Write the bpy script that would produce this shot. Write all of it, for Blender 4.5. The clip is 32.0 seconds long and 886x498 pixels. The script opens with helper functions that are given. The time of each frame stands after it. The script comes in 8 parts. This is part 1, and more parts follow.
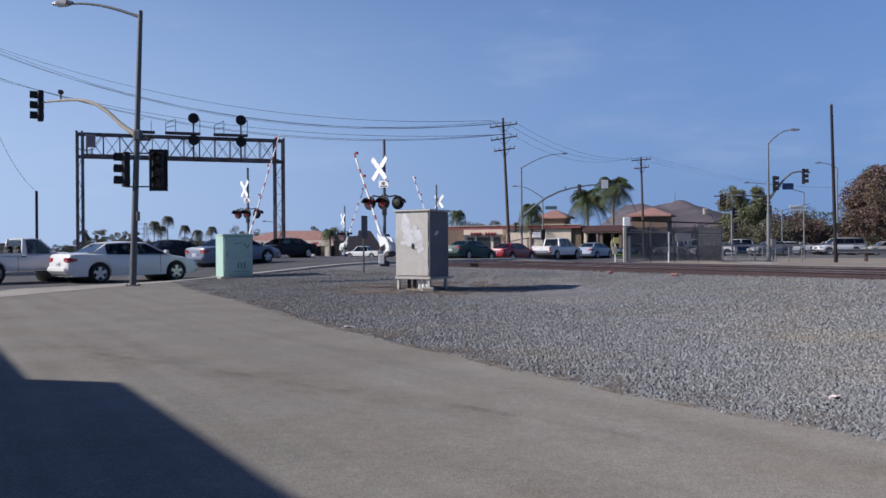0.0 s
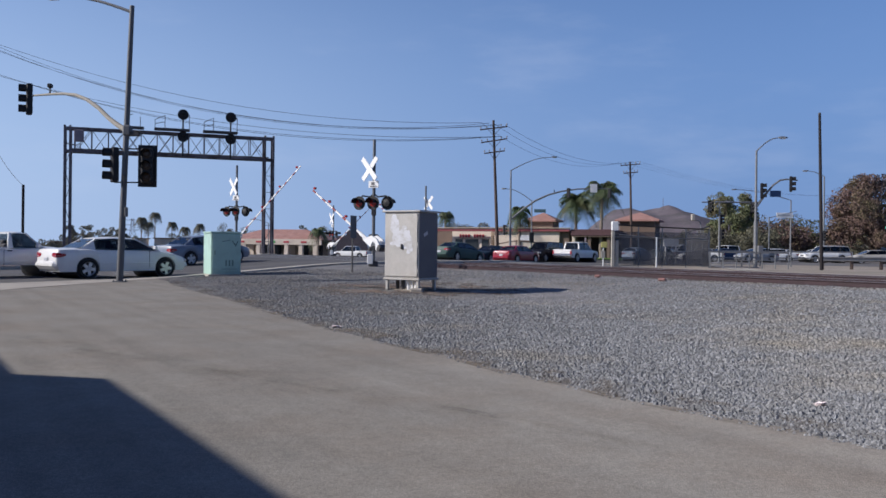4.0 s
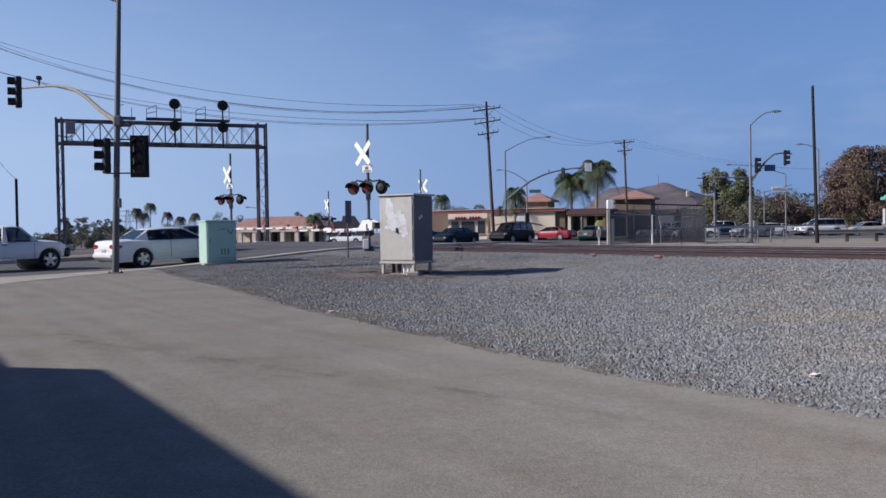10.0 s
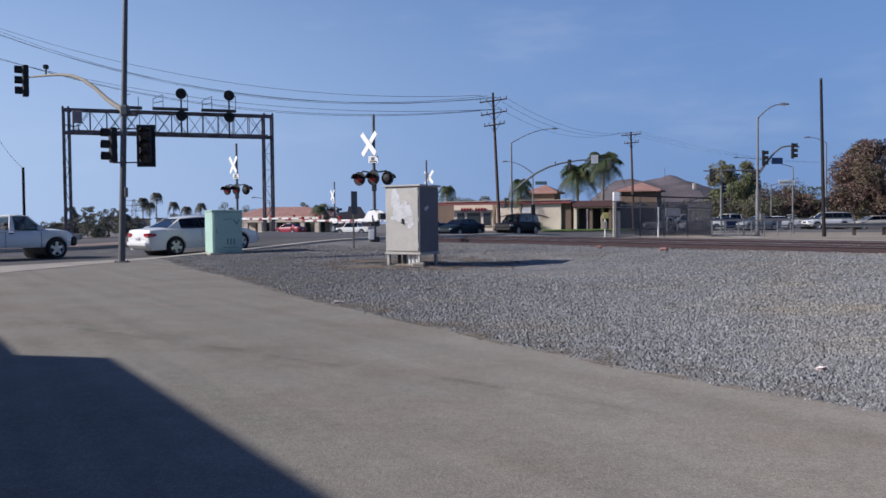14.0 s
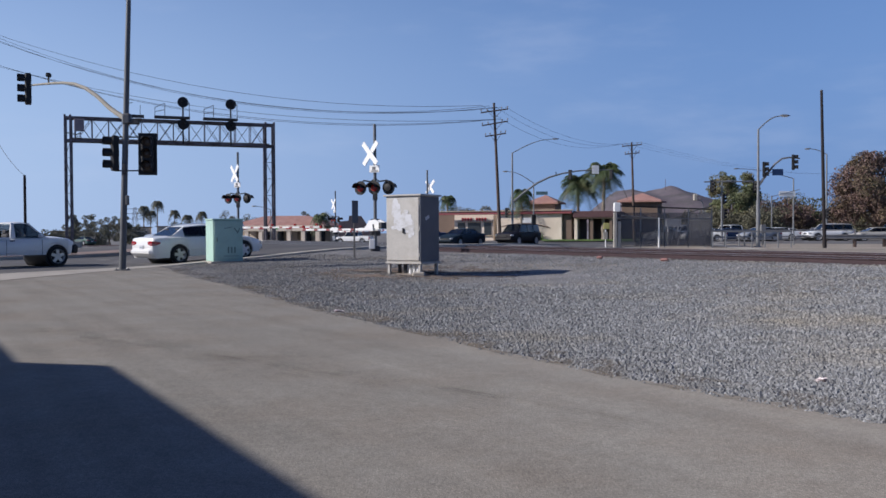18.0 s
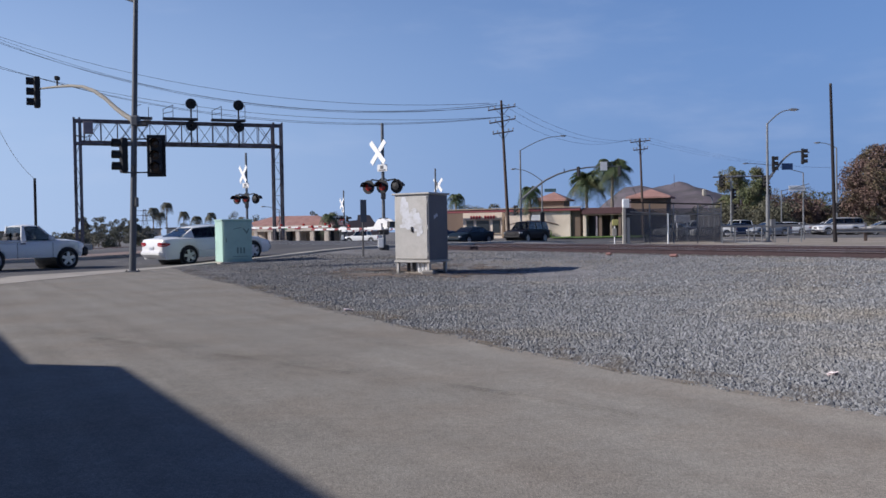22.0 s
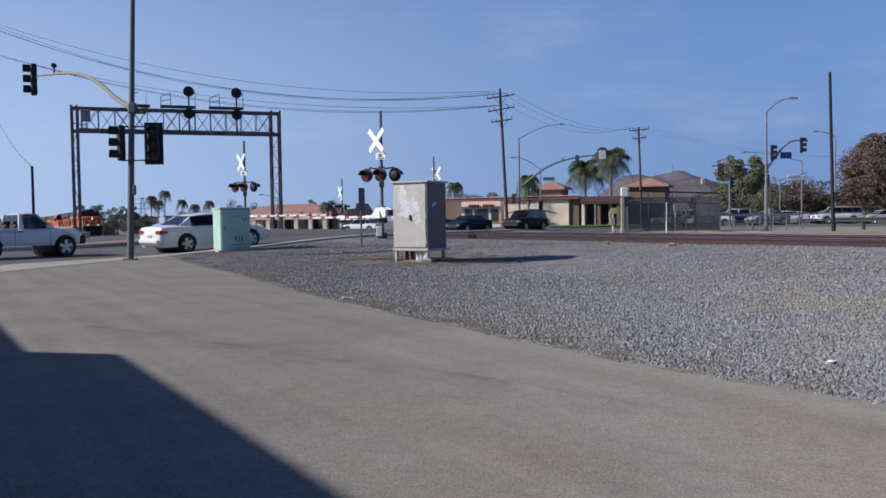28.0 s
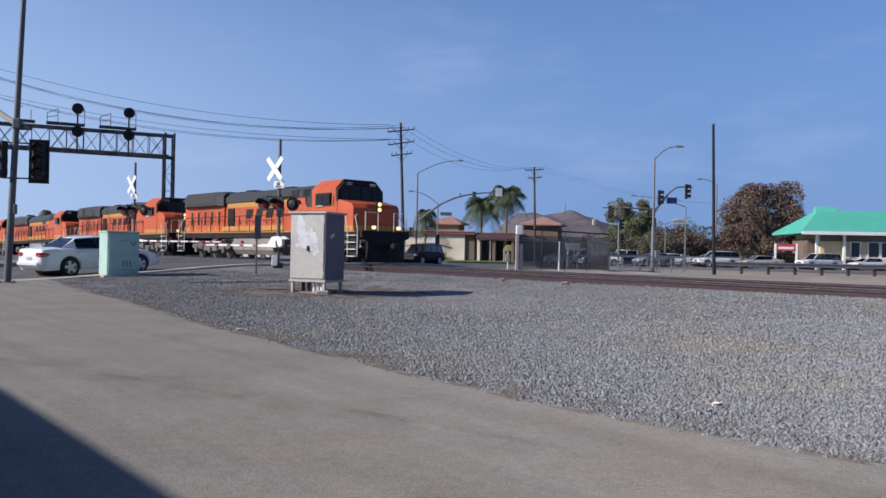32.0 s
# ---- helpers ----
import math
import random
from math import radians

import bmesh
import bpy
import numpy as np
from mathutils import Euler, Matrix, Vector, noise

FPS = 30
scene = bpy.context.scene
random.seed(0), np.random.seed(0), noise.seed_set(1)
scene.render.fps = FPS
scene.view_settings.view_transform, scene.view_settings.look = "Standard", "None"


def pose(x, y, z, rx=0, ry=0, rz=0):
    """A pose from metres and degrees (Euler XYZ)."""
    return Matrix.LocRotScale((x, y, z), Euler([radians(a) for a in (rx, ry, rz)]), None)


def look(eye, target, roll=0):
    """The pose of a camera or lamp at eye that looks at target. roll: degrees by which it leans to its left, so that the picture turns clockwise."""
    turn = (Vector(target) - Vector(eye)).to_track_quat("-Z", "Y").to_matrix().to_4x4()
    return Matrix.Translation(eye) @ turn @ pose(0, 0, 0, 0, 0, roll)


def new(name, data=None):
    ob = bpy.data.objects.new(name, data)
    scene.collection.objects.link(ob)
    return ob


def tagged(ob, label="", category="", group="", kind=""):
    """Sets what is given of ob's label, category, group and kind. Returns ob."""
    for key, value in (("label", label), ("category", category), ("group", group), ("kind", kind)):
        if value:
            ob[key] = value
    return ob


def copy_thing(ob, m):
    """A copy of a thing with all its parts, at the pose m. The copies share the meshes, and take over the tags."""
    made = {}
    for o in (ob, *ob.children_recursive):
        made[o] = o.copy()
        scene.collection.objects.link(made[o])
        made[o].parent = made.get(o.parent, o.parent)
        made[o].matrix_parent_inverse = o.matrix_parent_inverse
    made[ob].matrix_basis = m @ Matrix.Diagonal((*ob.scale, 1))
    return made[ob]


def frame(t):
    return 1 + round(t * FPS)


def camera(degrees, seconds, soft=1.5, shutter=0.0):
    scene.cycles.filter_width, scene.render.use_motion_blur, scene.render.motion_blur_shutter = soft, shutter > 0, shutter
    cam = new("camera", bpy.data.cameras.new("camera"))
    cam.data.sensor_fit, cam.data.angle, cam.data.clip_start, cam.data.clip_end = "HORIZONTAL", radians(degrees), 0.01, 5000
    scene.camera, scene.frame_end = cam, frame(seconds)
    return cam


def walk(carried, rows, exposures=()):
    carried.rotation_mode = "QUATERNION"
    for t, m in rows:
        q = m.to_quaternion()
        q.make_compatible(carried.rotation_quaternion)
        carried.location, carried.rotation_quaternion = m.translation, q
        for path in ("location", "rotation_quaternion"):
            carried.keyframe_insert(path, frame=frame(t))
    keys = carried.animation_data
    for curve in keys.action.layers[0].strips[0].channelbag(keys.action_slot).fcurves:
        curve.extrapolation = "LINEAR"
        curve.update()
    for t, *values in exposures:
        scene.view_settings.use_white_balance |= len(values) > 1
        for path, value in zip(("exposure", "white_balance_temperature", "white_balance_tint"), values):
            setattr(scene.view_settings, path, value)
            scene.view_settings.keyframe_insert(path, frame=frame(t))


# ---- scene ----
# ---- camera: hand-held, standing still, turning a little ----
cam = camera(55.2, 32.0, soft=1.55)
EYE = (0.0, 0.0, 1.2)
TURNS = [
    (0, 0.17, -0.18, -0.35, 0.000, -0.000, 0.015), (0.5, 0.54, -0.66, -0.71, 0.005, 0.012, 0.012), (1, 0.90, -0.65, -0.55, 0.013, 0.018, 0.012), (1.5, 1.11, -0.34, -0.74, 0.015, 0.015, 0.011),
    (2, 1.65, -0.50, -0.93, 0.020, 0.005, 0.013), (2.5, 1.32, -0.63, -0.68, 0.011, -0.004, 0.017), (3, 0.56, -0.10, -0.18, 0.003, 0.013, 0.010), (3.5, 0.04, 0.14, 0.55, -0.007, 0.014, 0.007),
    (4, -0.63, -0.09, 0.63, -0.024, -0.007, 0.014), (4.5, -0.91, -0.18, 0.22, -0.021, 0.006, 0.011), (6.5, -0.61, -0.49, -0.11, 0.009, -0.010, 0.009), (7, -0.99, -0.73, -0.32, 0.008, -0.009, 0.006),
    (7.5, -1.55, -0.80, -0.34, -0.002, -0.013, 0.013), (8, -1.13, -1.07, -0.51, -0.005, -0.012, 0.014), (8.5, -1.74, -1.01, -0.32, -0.012, -0.020, 0.011), (9, -1.53, -1.24, -0.39, -0.011, -0.019, 0.011),
    (9.5, -1.48, -1.14, -0.43, -0.008, -0.015, 0.010), (10, -0.86, -1.24, -0.88, 0.008, -0.001, 0.004), (10.5, -1.07, -1.45, -0.67, -0.001, -0.004, 0.006), (11, -1.19, -1.47, -1.00, 0.001, -0.008, 0.003),
    (11.5, -1.34, -1.90, -0.56, -0.012, -0.010, 0.007), (12, -0.97, -2.08, -0.88, -0.002, 0.001, 0.002), (12.5, -0.70, -2.27, -0.69, -0.003, 0.003, -0.002), (13, -0.87, -2.70, -0.81, -0.003, 0.012, -0.001),
    (13.5, -0.78, -2.29, -0.71, 0.002, 0.008, -0.004), (14, -0.48, -1.82, -0.54, 0.004, 0.009, -0.002), (14.5, -0.50, -1.37, -0.56, -0.003, -0.011, -0.001), (16.5, -0.21, -1.56, -0.38, 0.004, -0.010, -0.003),
    (17, -0.12, -1.59, -0.20, 0.008, -0.008, -0.001), (17.5, -0.06, -1.42, -0.55, 0.009, 0.005, -0.001), (18, -0.45, -1.17, -0.26, 0.002, -0.004, -0.002), (18.5, -0.61, -1.18, -0.30, 0.003, -0.002, -0.005),
    (19, -0.49, -0.90, -0.52, 0.001, -0.014, -0.006), (19.5, -0.59, -1.21, -0.71, 0.006, -0.005, -0.008), (20, -0.17, -1.02, -0.62, -0.001, -0.022, -0.001), (20.5, -0.65, -0.76, -0.45, -0.000, -0.014, -0.005),
    (21, -0.44, -1.07, -0.46, 0.001, -0.021, -0.002), (21.5, 0.42, -1.32, -0.73, 0.007, -0.014, -0.003), (22, 0.15, -1.27, -0.89, 0.007, -0.004, -0.010), (22.5, 0.17, -1.10, -1.01, 0.002, -0.013, -0.014),
    (23, 0.62, -1.49, -1.04, 0.003, -0.007, -0.010), (23.5, 0.21, -0.72, -1.64, 0.009, -0.003, -0.014), (24, 0.61, -0.84, -1.45, 0.016, 0.006, -0.012), (24.5, 0.54, -1.13, -1.62, 0.015, 0.001, -0.009),
    (25, 0.68, -0.96, -1.53, 0.022, 0.014, -0.014), (25.5, 0.46, -1.45, -1.41, 0.005, 0.001, -0.010), (27.5, -0.08, -1.91, -0.81, 0.004, 0.015, -0.012), (28, 0.05, -2.05, -0.82, 0.008, 0.018, -0.013),
    (28.5, 0.27, -1.95, -0.59, 0.003, 0.003, -0.006), (29, 0.38, -1.77, -0.51, 0.009, 0.017, -0.014), (29.5, 0.42, -1.44, -0.55, 0.006, 0.004, -0.009), (30, 0.26, -1.19, -0.29, 0.003, 0.005, -0.012),
    (30.5, -0.04, -0.93, -0.03, -0.007, 0.005, -0.014), (31, -1.03, -0.75, 0.63, -0.041, -0.018, -0.009), (31.5, -3.72, -0.62, 0.39, -0.046, 0.054, -0.008), (32, -7.0, 0.16, 1.15, -0.064, 0.010, 0.022)]
# seconds, yaw, pitch, lean, sway of the eye
walk(cam, [(t, pose(EYE[0] + a, EYE[1] + b, EYE[2] + c, 90 + p, 0, w) @ pose(0, 0, 0, 0, 0, r)) for t, w, p, r, a, b, c in TURNS],
     [(0, 0.0, 6050, 14), (30.8, 0.0, 6050, 14), (32, 0.12, 6050, 14)])

# ---- world and sun ----
SUN = Vector((-0.88, -0.12, 0.5)).normalized()
world = bpy.data.worlds.new("sky")
scene.world = world
world.use_nodes = True
wn = world.node_tree
sky = wn.nodes.new("ShaderNodeTexSky")
sky.sky_type, sky.sun_disc = "NISHITA", False
sky.sun_elevation = math.asin(SUN.z)
sky.sun_rotation = math.atan2(SUN.x, SUN.y)
sky.air_density, sky.dust_density, sky.ozone_density, sky.altitude = 1.0, 0.3, 6.0, 300
# autumn haze: paler towards the horizon, more so on the sun's side
def world_math(op, a, b):
    n = wn.nodes.new("ShaderNodeMath")
    n.operation, n.use_clamp = op, op == "MULTIPLY"
    for i, v in enumerate((a, b)):
        if isinstance(v, (int, float)):
            n.inputs[i].default_value = v
        else:
            wn.links.new(v, n.inputs[i])
    return n.outputs[0]


def world_range(src, lo, hi, a, b):
    n = wn.nodes.new("ShaderNodeMapRange")
    n.interpolation_type = "SMOOTHSTEP"
    for i, v in enumerate((lo, hi, a, b)):
        n.inputs[i + 1].default_value = v
    wn.links.new(src, n.inputs[0])
    return n.outputs[0]


split = wn.nodes.new("ShaderNodeSeparateXYZ")
wn.links.new(wn.nodes.new("ShaderNodeTexCoord").outputs["Generated"], split.inputs[0])
low_sky = world_range(split.outputs["Z"], 0.0, 0.52, 1.0, 0.0)
sun_side = world_range(split.outputs["X"], -0.75, 0.40, 1.0, 0.0)
blend = wn.nodes.new("ShaderNodeMix")
blend.data_type = "RGBA"
scaled = wn.nodes.new("ShaderNodeMix")
scaled.data_type, scaled.blend_type = "RGBA", "MULTIPLY"
scaled.inputs[0].default_value = 1.0
scaled.inputs[7].default_value = (0.092, 0.0965, 0.106, 1)
wn.links.new(sky.outputs["Color"], scaled.inputs[6])
wn.links.new(scaled.outputs[2], blend.inputs[6])
haze = wn.nodes.new("ShaderNodeMix")
haze.data_type = "RGBA"
haze.inputs[6].default_value, haze.inputs[7].default_value = (0.178, 0.293, 0.53, 1), (0.465, 0.595, 0.785, 1)
wn.links.new(sun_side, haze.inputs[0])
wn.links.new(haze.outputs[2], blend.inputs[7])
wn.links.new(world_math("MULTIPLY", low_sky, 0.95), blend.inputs[0])
# a few faint wisps of high cloud
wisp_map, wisp, veil = wn.nodes.new("ShaderNodeMapping"), wn.nodes.new("ShaderNodeTexNoise"), wn.nodes.new("ShaderNodeMix")
wisp_map.inputs["Scale"].default_value, wisp_map.inputs["Rotation"].default_value = (3.0, 3.0, 11.0), (0.12, 0.05, 0.3)
wisp.inputs["Scale"].default_value, wisp.inputs["Detail"].default_value, wisp.inputs["Roughness"].default_value = 1.6, 7.0, 0.55
wn.links.new(split.inputs[0].links[0].from_socket, wisp_map.inputs["Vector"])
wn.links.new(wisp_map.outputs[0], wisp.inputs["Vector"])
veil.data_type = "RGBA"
veil.inputs[7].default_value = (0.62, 0.68, 0.80, 1)
wn.links.new(blend.outputs[2], veil.inputs[6])
wn.links.new(world_range(wisp.outputs[0], 0.52, 0.80, 0.0, 0.14), veil.inputs[0])
# the clear sky deepens towards the zenith
deep = wn.nodes.new("ShaderNodeMix")
deep.data_type, deep.blend_type = "RGBA", "MULTIPLY"
deep.inputs[7].default_value = (0.52, 0.40, 0.50, 1)
wn.links.new(veil.outputs[2], deep.inputs[6])
wn.links.new(world_range(split.outputs["Z"], 0.30, 0.90, 0.0, 1.0), deep.inputs[0])
wn.links.new(deep.outputs[2], wn.nodes["Background"].inputs["Color"])
wn.nodes["Background"].inputs["Strength"].default_value = 1.0
sun = new("sun", bpy.data.lights.new("sun", "SUN"))
sun.data.energy, sun.data.angle, sun.data.color = 5.2, radians(0.55), (1.0, 0.92, 0.80)
sun.matrix_world = look(tuple(SUN * 60), (0, 0, 0))

# ---- materials ----
def material(name, color, rough=0.6, metal=0.0, vary=0.12, scale=3.0, fine=40.0, bump=0.15, depth=0.01, second=None, mix_scale=0.6,
             mix_low=0.45, mix_high=0.65, coat=0.0, per_object=0.0, per_island=0.0, ior=1.45):
    """A surface with a broad stain noise, a fine grain and a little relief; colours are real base colours."""
    m = bpy.data.materials.new(name)
    m.use_nodes = True
    n, l = m.node_tree.nodes, m.node_tree.links
    b = n["Principled BSDF"]
    b.inputs["Roughness"].default_value, b.inputs["Metallic"].default_value = rough, metal
    b.inputs["IOR"].default_value = ior
    if coat:
        b.inputs["Coat Weight"].default_value, b.inputs["Coat Roughness"].default_value = coat, 0.06
    geo = n.new("ShaderNodeNewGeometry")
    coord = n.new("ShaderNodeTexCoord")
    def tex(s, detail=4.0, r=0.6):
        t = n.new("ShaderNodeTexNoise")
        t.inputs["Scale"].default_value, t.inputs["Detail"].default_value, t.inputs["Roughness"].default_value = s, detail, r
        l.new(coord.outputs["Object"], t.inputs["Vector"])
        return t
    def maprange(src, lo, hi, a, c):
        r = n.new("ShaderNodeMapRange")
        r.inputs[1].default_value, r.inputs[2].default_value, r.inputs[3].default_value, r.inputs[4].default_value = lo, hi, a, c
        l.new(src, r.inputs[0])
        return r.outputs[0]
    big, small = tex(scale), tex(fine, 3.0, 0.7)
    base = n.new("ShaderNodeRGB")
    base.outputs[0].default_value = (*color, 1)
    out = base.outputs[0]
    if second:
        mx = n.new("ShaderNodeMix")
        mx.data_type = "RGBA"
        mx.inputs[7].default_value = (*second, 1)
        l.new(out, mx.inputs[6])
        l.new(maprange(tex(mix_scale, 6.0, 0.62).outputs[0], mix_low, mix_high, 0, 1), mx.inputs[0])
        out = mx.outputs[2]
    hsv = n.new("ShaderNodeHueSaturation")
    l.new(out, hsv.inputs["Color"])
    add = n.new("ShaderNodeMath")
    add.operation = "MULTIPLY"
    l.new(maprange(big.outputs[0], 0.25, 0.75, 1 - vary, 1 + vary), add.inputs[0])
    l.new(maprange(small.outputs[0], 0.25, 0.75, 1 - vary * 0.8, 1 + vary * 0.8), add.inputs[1])
    val = add.outputs[0]
    for amount, src in ((per_object, "object"), (per_island, "island")):
        if amount:
            mu = n.new("ShaderNodeMath")
            mu.operation = "MULTIPLY"
            o = n.new("ShaderNodeObjectInfo").outputs["Random"] if src == "object" else geo.outputs["Random Per Island"]
            l.new(maprange(o, 0, 1, 1 - amount, 1 + amount), mu.inputs[0])
            l.new(val, mu.inputs[1])
            val = mu.outputs[0]
    l.new(val, hsv.inputs["Value"])
    l.new(hsv.outputs[0], b.inputs["Base Color"])
    l.new(maprange(small.outputs[0], 0.2, 0.8, max(0.02, rough - 0.08), min(1, rough + 0.08)), b.inputs["Roughness"])
    if bump:
        bp = n.new("ShaderNodeBump")
        bp.inputs["Strength"].default_value, bp.inputs["Distance"].default_value = bump, depth
        l.new(small.outputs[0], bp.inputs["Height"])
        l.new(bp.outputs[0], b.inputs["Normal"])
    return m


def glow(name, color, strength, base=(0.05, 0.05, 0.05)):
    m = bpy.data.materials.new(name)
    m.use_nodes = True
    b = m.node_tree.nodes["Principled BSDF"]
    b.inputs["Base Color"].default_value = (*base, 1)
    b.inputs["Emission Color"].default_value, b.inputs["Emission Strength"].default_value = (*color, 1), strength
    b.inputs["Roughness"].default_value = 0.2
    return m


def glass(name, color, rough=0.02):
    m = bpy.data.materials.new(name)
    m.use_nodes = True
    b = m.node_tree.nodes["Principled BSDF"]
    b.inputs["Base Color"].default_value = (*color, 1)
    b.inputs["Transmission Weight"].default_value, b.inputs["Roughness"].default_value, b.inputs["IOR"].default_value = 1.0, rough, 1.45
    return m


GRAVEL = material("gravel", (0.245, 0.238, 0.236), 0.95, vary=0.35, scale=0.5, fine=22, bump=0.9, depth=0.05, second=(0.27, 0.235, 0.19), mix_scale=0.22, mix_low=0.5, mix_high=0.72)
STONE = material("gravel_stone", (0.208, 0.214, 0.220), 0.9, vary=0.15, scale=3, fine=30, bump=0.3, per_island=0.42, second=(0.25, 0.225, 0.18), mix_scale=0.3, mix_low=0.5, mix_high=0.75)
DIRT = material("dry_dirt", (0.33, 0.285, 0.235), 0.95, vary=0.25, scale=0.4, fine=12, bump=0.5, depth=0.03, second=(0.22, 0.20, 0.16), mix_scale=0.15)
APRON = material("tan_asphalt", (0.247, 0.230, 0.197), 0.92, vary=0.11, scale=0.9, fine=60, bump=0.5, depth=0.008, second=(0.222, 0.194, 0.158), mix_scale=0.7, mix_low=0.42, mix_high=0.7)
def add_streaks(m, turn, lo=0.86, hi=1.06):
    """Long soft tyre stains running one way across a surface."""
    n, l = m.node_tree.nodes, m.node_tree.links
    mp, tx, rg = n.new("ShaderNodeMapping"), n.new("ShaderNodeTexNoise"), n.new("ShaderNodeMapRange")
    mp.vector_type = "TEXTURE"
    mp.inputs["Rotation"].default_value, mp.inputs["Scale"].default_value = (0, 0, radians(turn)), (14, 0.35, 1)
    tx.inputs["Scale"].default_value, tx.inputs["Detail"].default_value = 1.0, 5.0
    for i, v in enumerate((0.35, 0.62, lo, hi)):
        rg.inputs[i + 1].default_value = v
    l.new(n.new("ShaderNodeTexCoord").outputs["Object"], mp.inputs["Vector"])
    l.new(mp.outputs[0], tx.inputs["Vector"])
    l.new(tx.outputs[0], rg.inputs[0])
    hsv = next(x for x in n if x.bl_idname == "ShaderNodeHueSaturation")
    mu = n.new("ShaderNodeMath")
    mu.operation = "MULTIPLY"
    l.new(hsv.inputs["Value"].links[0].from_socket, mu.inputs[0])
    l.new(rg.outputs[0], mu.inputs[1])
    l.new(mu.outputs[0], hsv.inputs["Value"])


def aggregate(m, scales):
    """Small stones showing in worn asphalt, lighter and darker than the binder."""
    n, l = m.node_tree.nodes, m.node_tree.links
    hsv = next(x for x in n if x.bl_idname == "ShaderNodeHueSaturation")
    at = n.new("ShaderNodeTexCoord").outputs["Object"]
    for scale, lo, hi in scales:
        tx, rg, mu = n.new("ShaderNodeTexNoise"), n.new("ShaderNodeMapRange"), n.new("ShaderNodeMath")
        tx.inputs["Scale"].default_value, tx.inputs["Detail"].default_value, tx.inputs["Roughness"].default_value = scale, 2.0, 0.7
        for i, v in enumerate((0.36, 0.64, lo, hi)):
            rg.inputs[i + 1].default_value = v
        mu.operation = "MULTIPLY"
        l.new(at, tx.inputs["Vector"])
        l.new(tx.outputs[0], rg.inputs[0])
        l.new(hsv.inputs["Value"].links[0].from_socket, mu.inputs[0])
        l.new(rg.outputs[0], mu.inputs[1])
        l.new(mu.outputs[0], hsv.inputs["Value"])


add_streaks(APRON, 122, 0.91, 1.05)
aggregate(APRON, ((150, 0.66, 1.32), (48, 0.86, 1.14), (9, 0.95, 1.05)))


def value_along_x(m, lo, hi, a, b):
    """Scales a surface's colour value along x, from a at lo to b at hi."""
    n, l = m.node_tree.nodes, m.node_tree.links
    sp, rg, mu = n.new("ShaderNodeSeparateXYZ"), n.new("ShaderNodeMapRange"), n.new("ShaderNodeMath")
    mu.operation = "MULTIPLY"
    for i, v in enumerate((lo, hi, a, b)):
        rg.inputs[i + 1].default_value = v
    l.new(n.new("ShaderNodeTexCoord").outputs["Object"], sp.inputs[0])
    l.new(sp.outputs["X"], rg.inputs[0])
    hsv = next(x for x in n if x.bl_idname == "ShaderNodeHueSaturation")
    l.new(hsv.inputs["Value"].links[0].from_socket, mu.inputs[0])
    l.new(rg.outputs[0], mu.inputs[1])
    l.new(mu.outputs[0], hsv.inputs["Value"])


# each of these is darker towards the left and lighter towards the right
value_along_x(APRON, -1.5, 2.2, 0.98, 1.28)
value_along_x(GRAVEL, -7.0, 6.0, 0.66, 1.02)
value_along_x(STONE, -5.0, 3.5, 0.74, 1.06)
ROAD = material("road_asphalt", (0.085, 0.083, 0.085), 0.9, vary=0.2, scale=0.3, fine=50, bump=0.4, depth=0.008, second=(0.12, 0.115, 0.11), mix_scale=0.2)
MEDIAN = material("brown_median_paving", (0.24, 0.175, 0.15), 0.9, vary=0.2, scale=0.8, fine=20, bump=0.3, second=(0.21, 0.165, 0.145), mix_scale=0.6)
CONCRETE = material("pale_concrete", (0.42, 0.39, 0.34), 0.9, vary=0.15, scale=0.8, fine=45, bump=0.3, second=(0.32, 0.29, 0.25), mix_scale=0.5)
LINE = material("road_paint", (0.62, 0.61, 0.57), 0.8, vary=0.25, scale=1.5, fine=20, bump=0.1)
add_streaks(ROAD, 53, 0.8, 1.08)

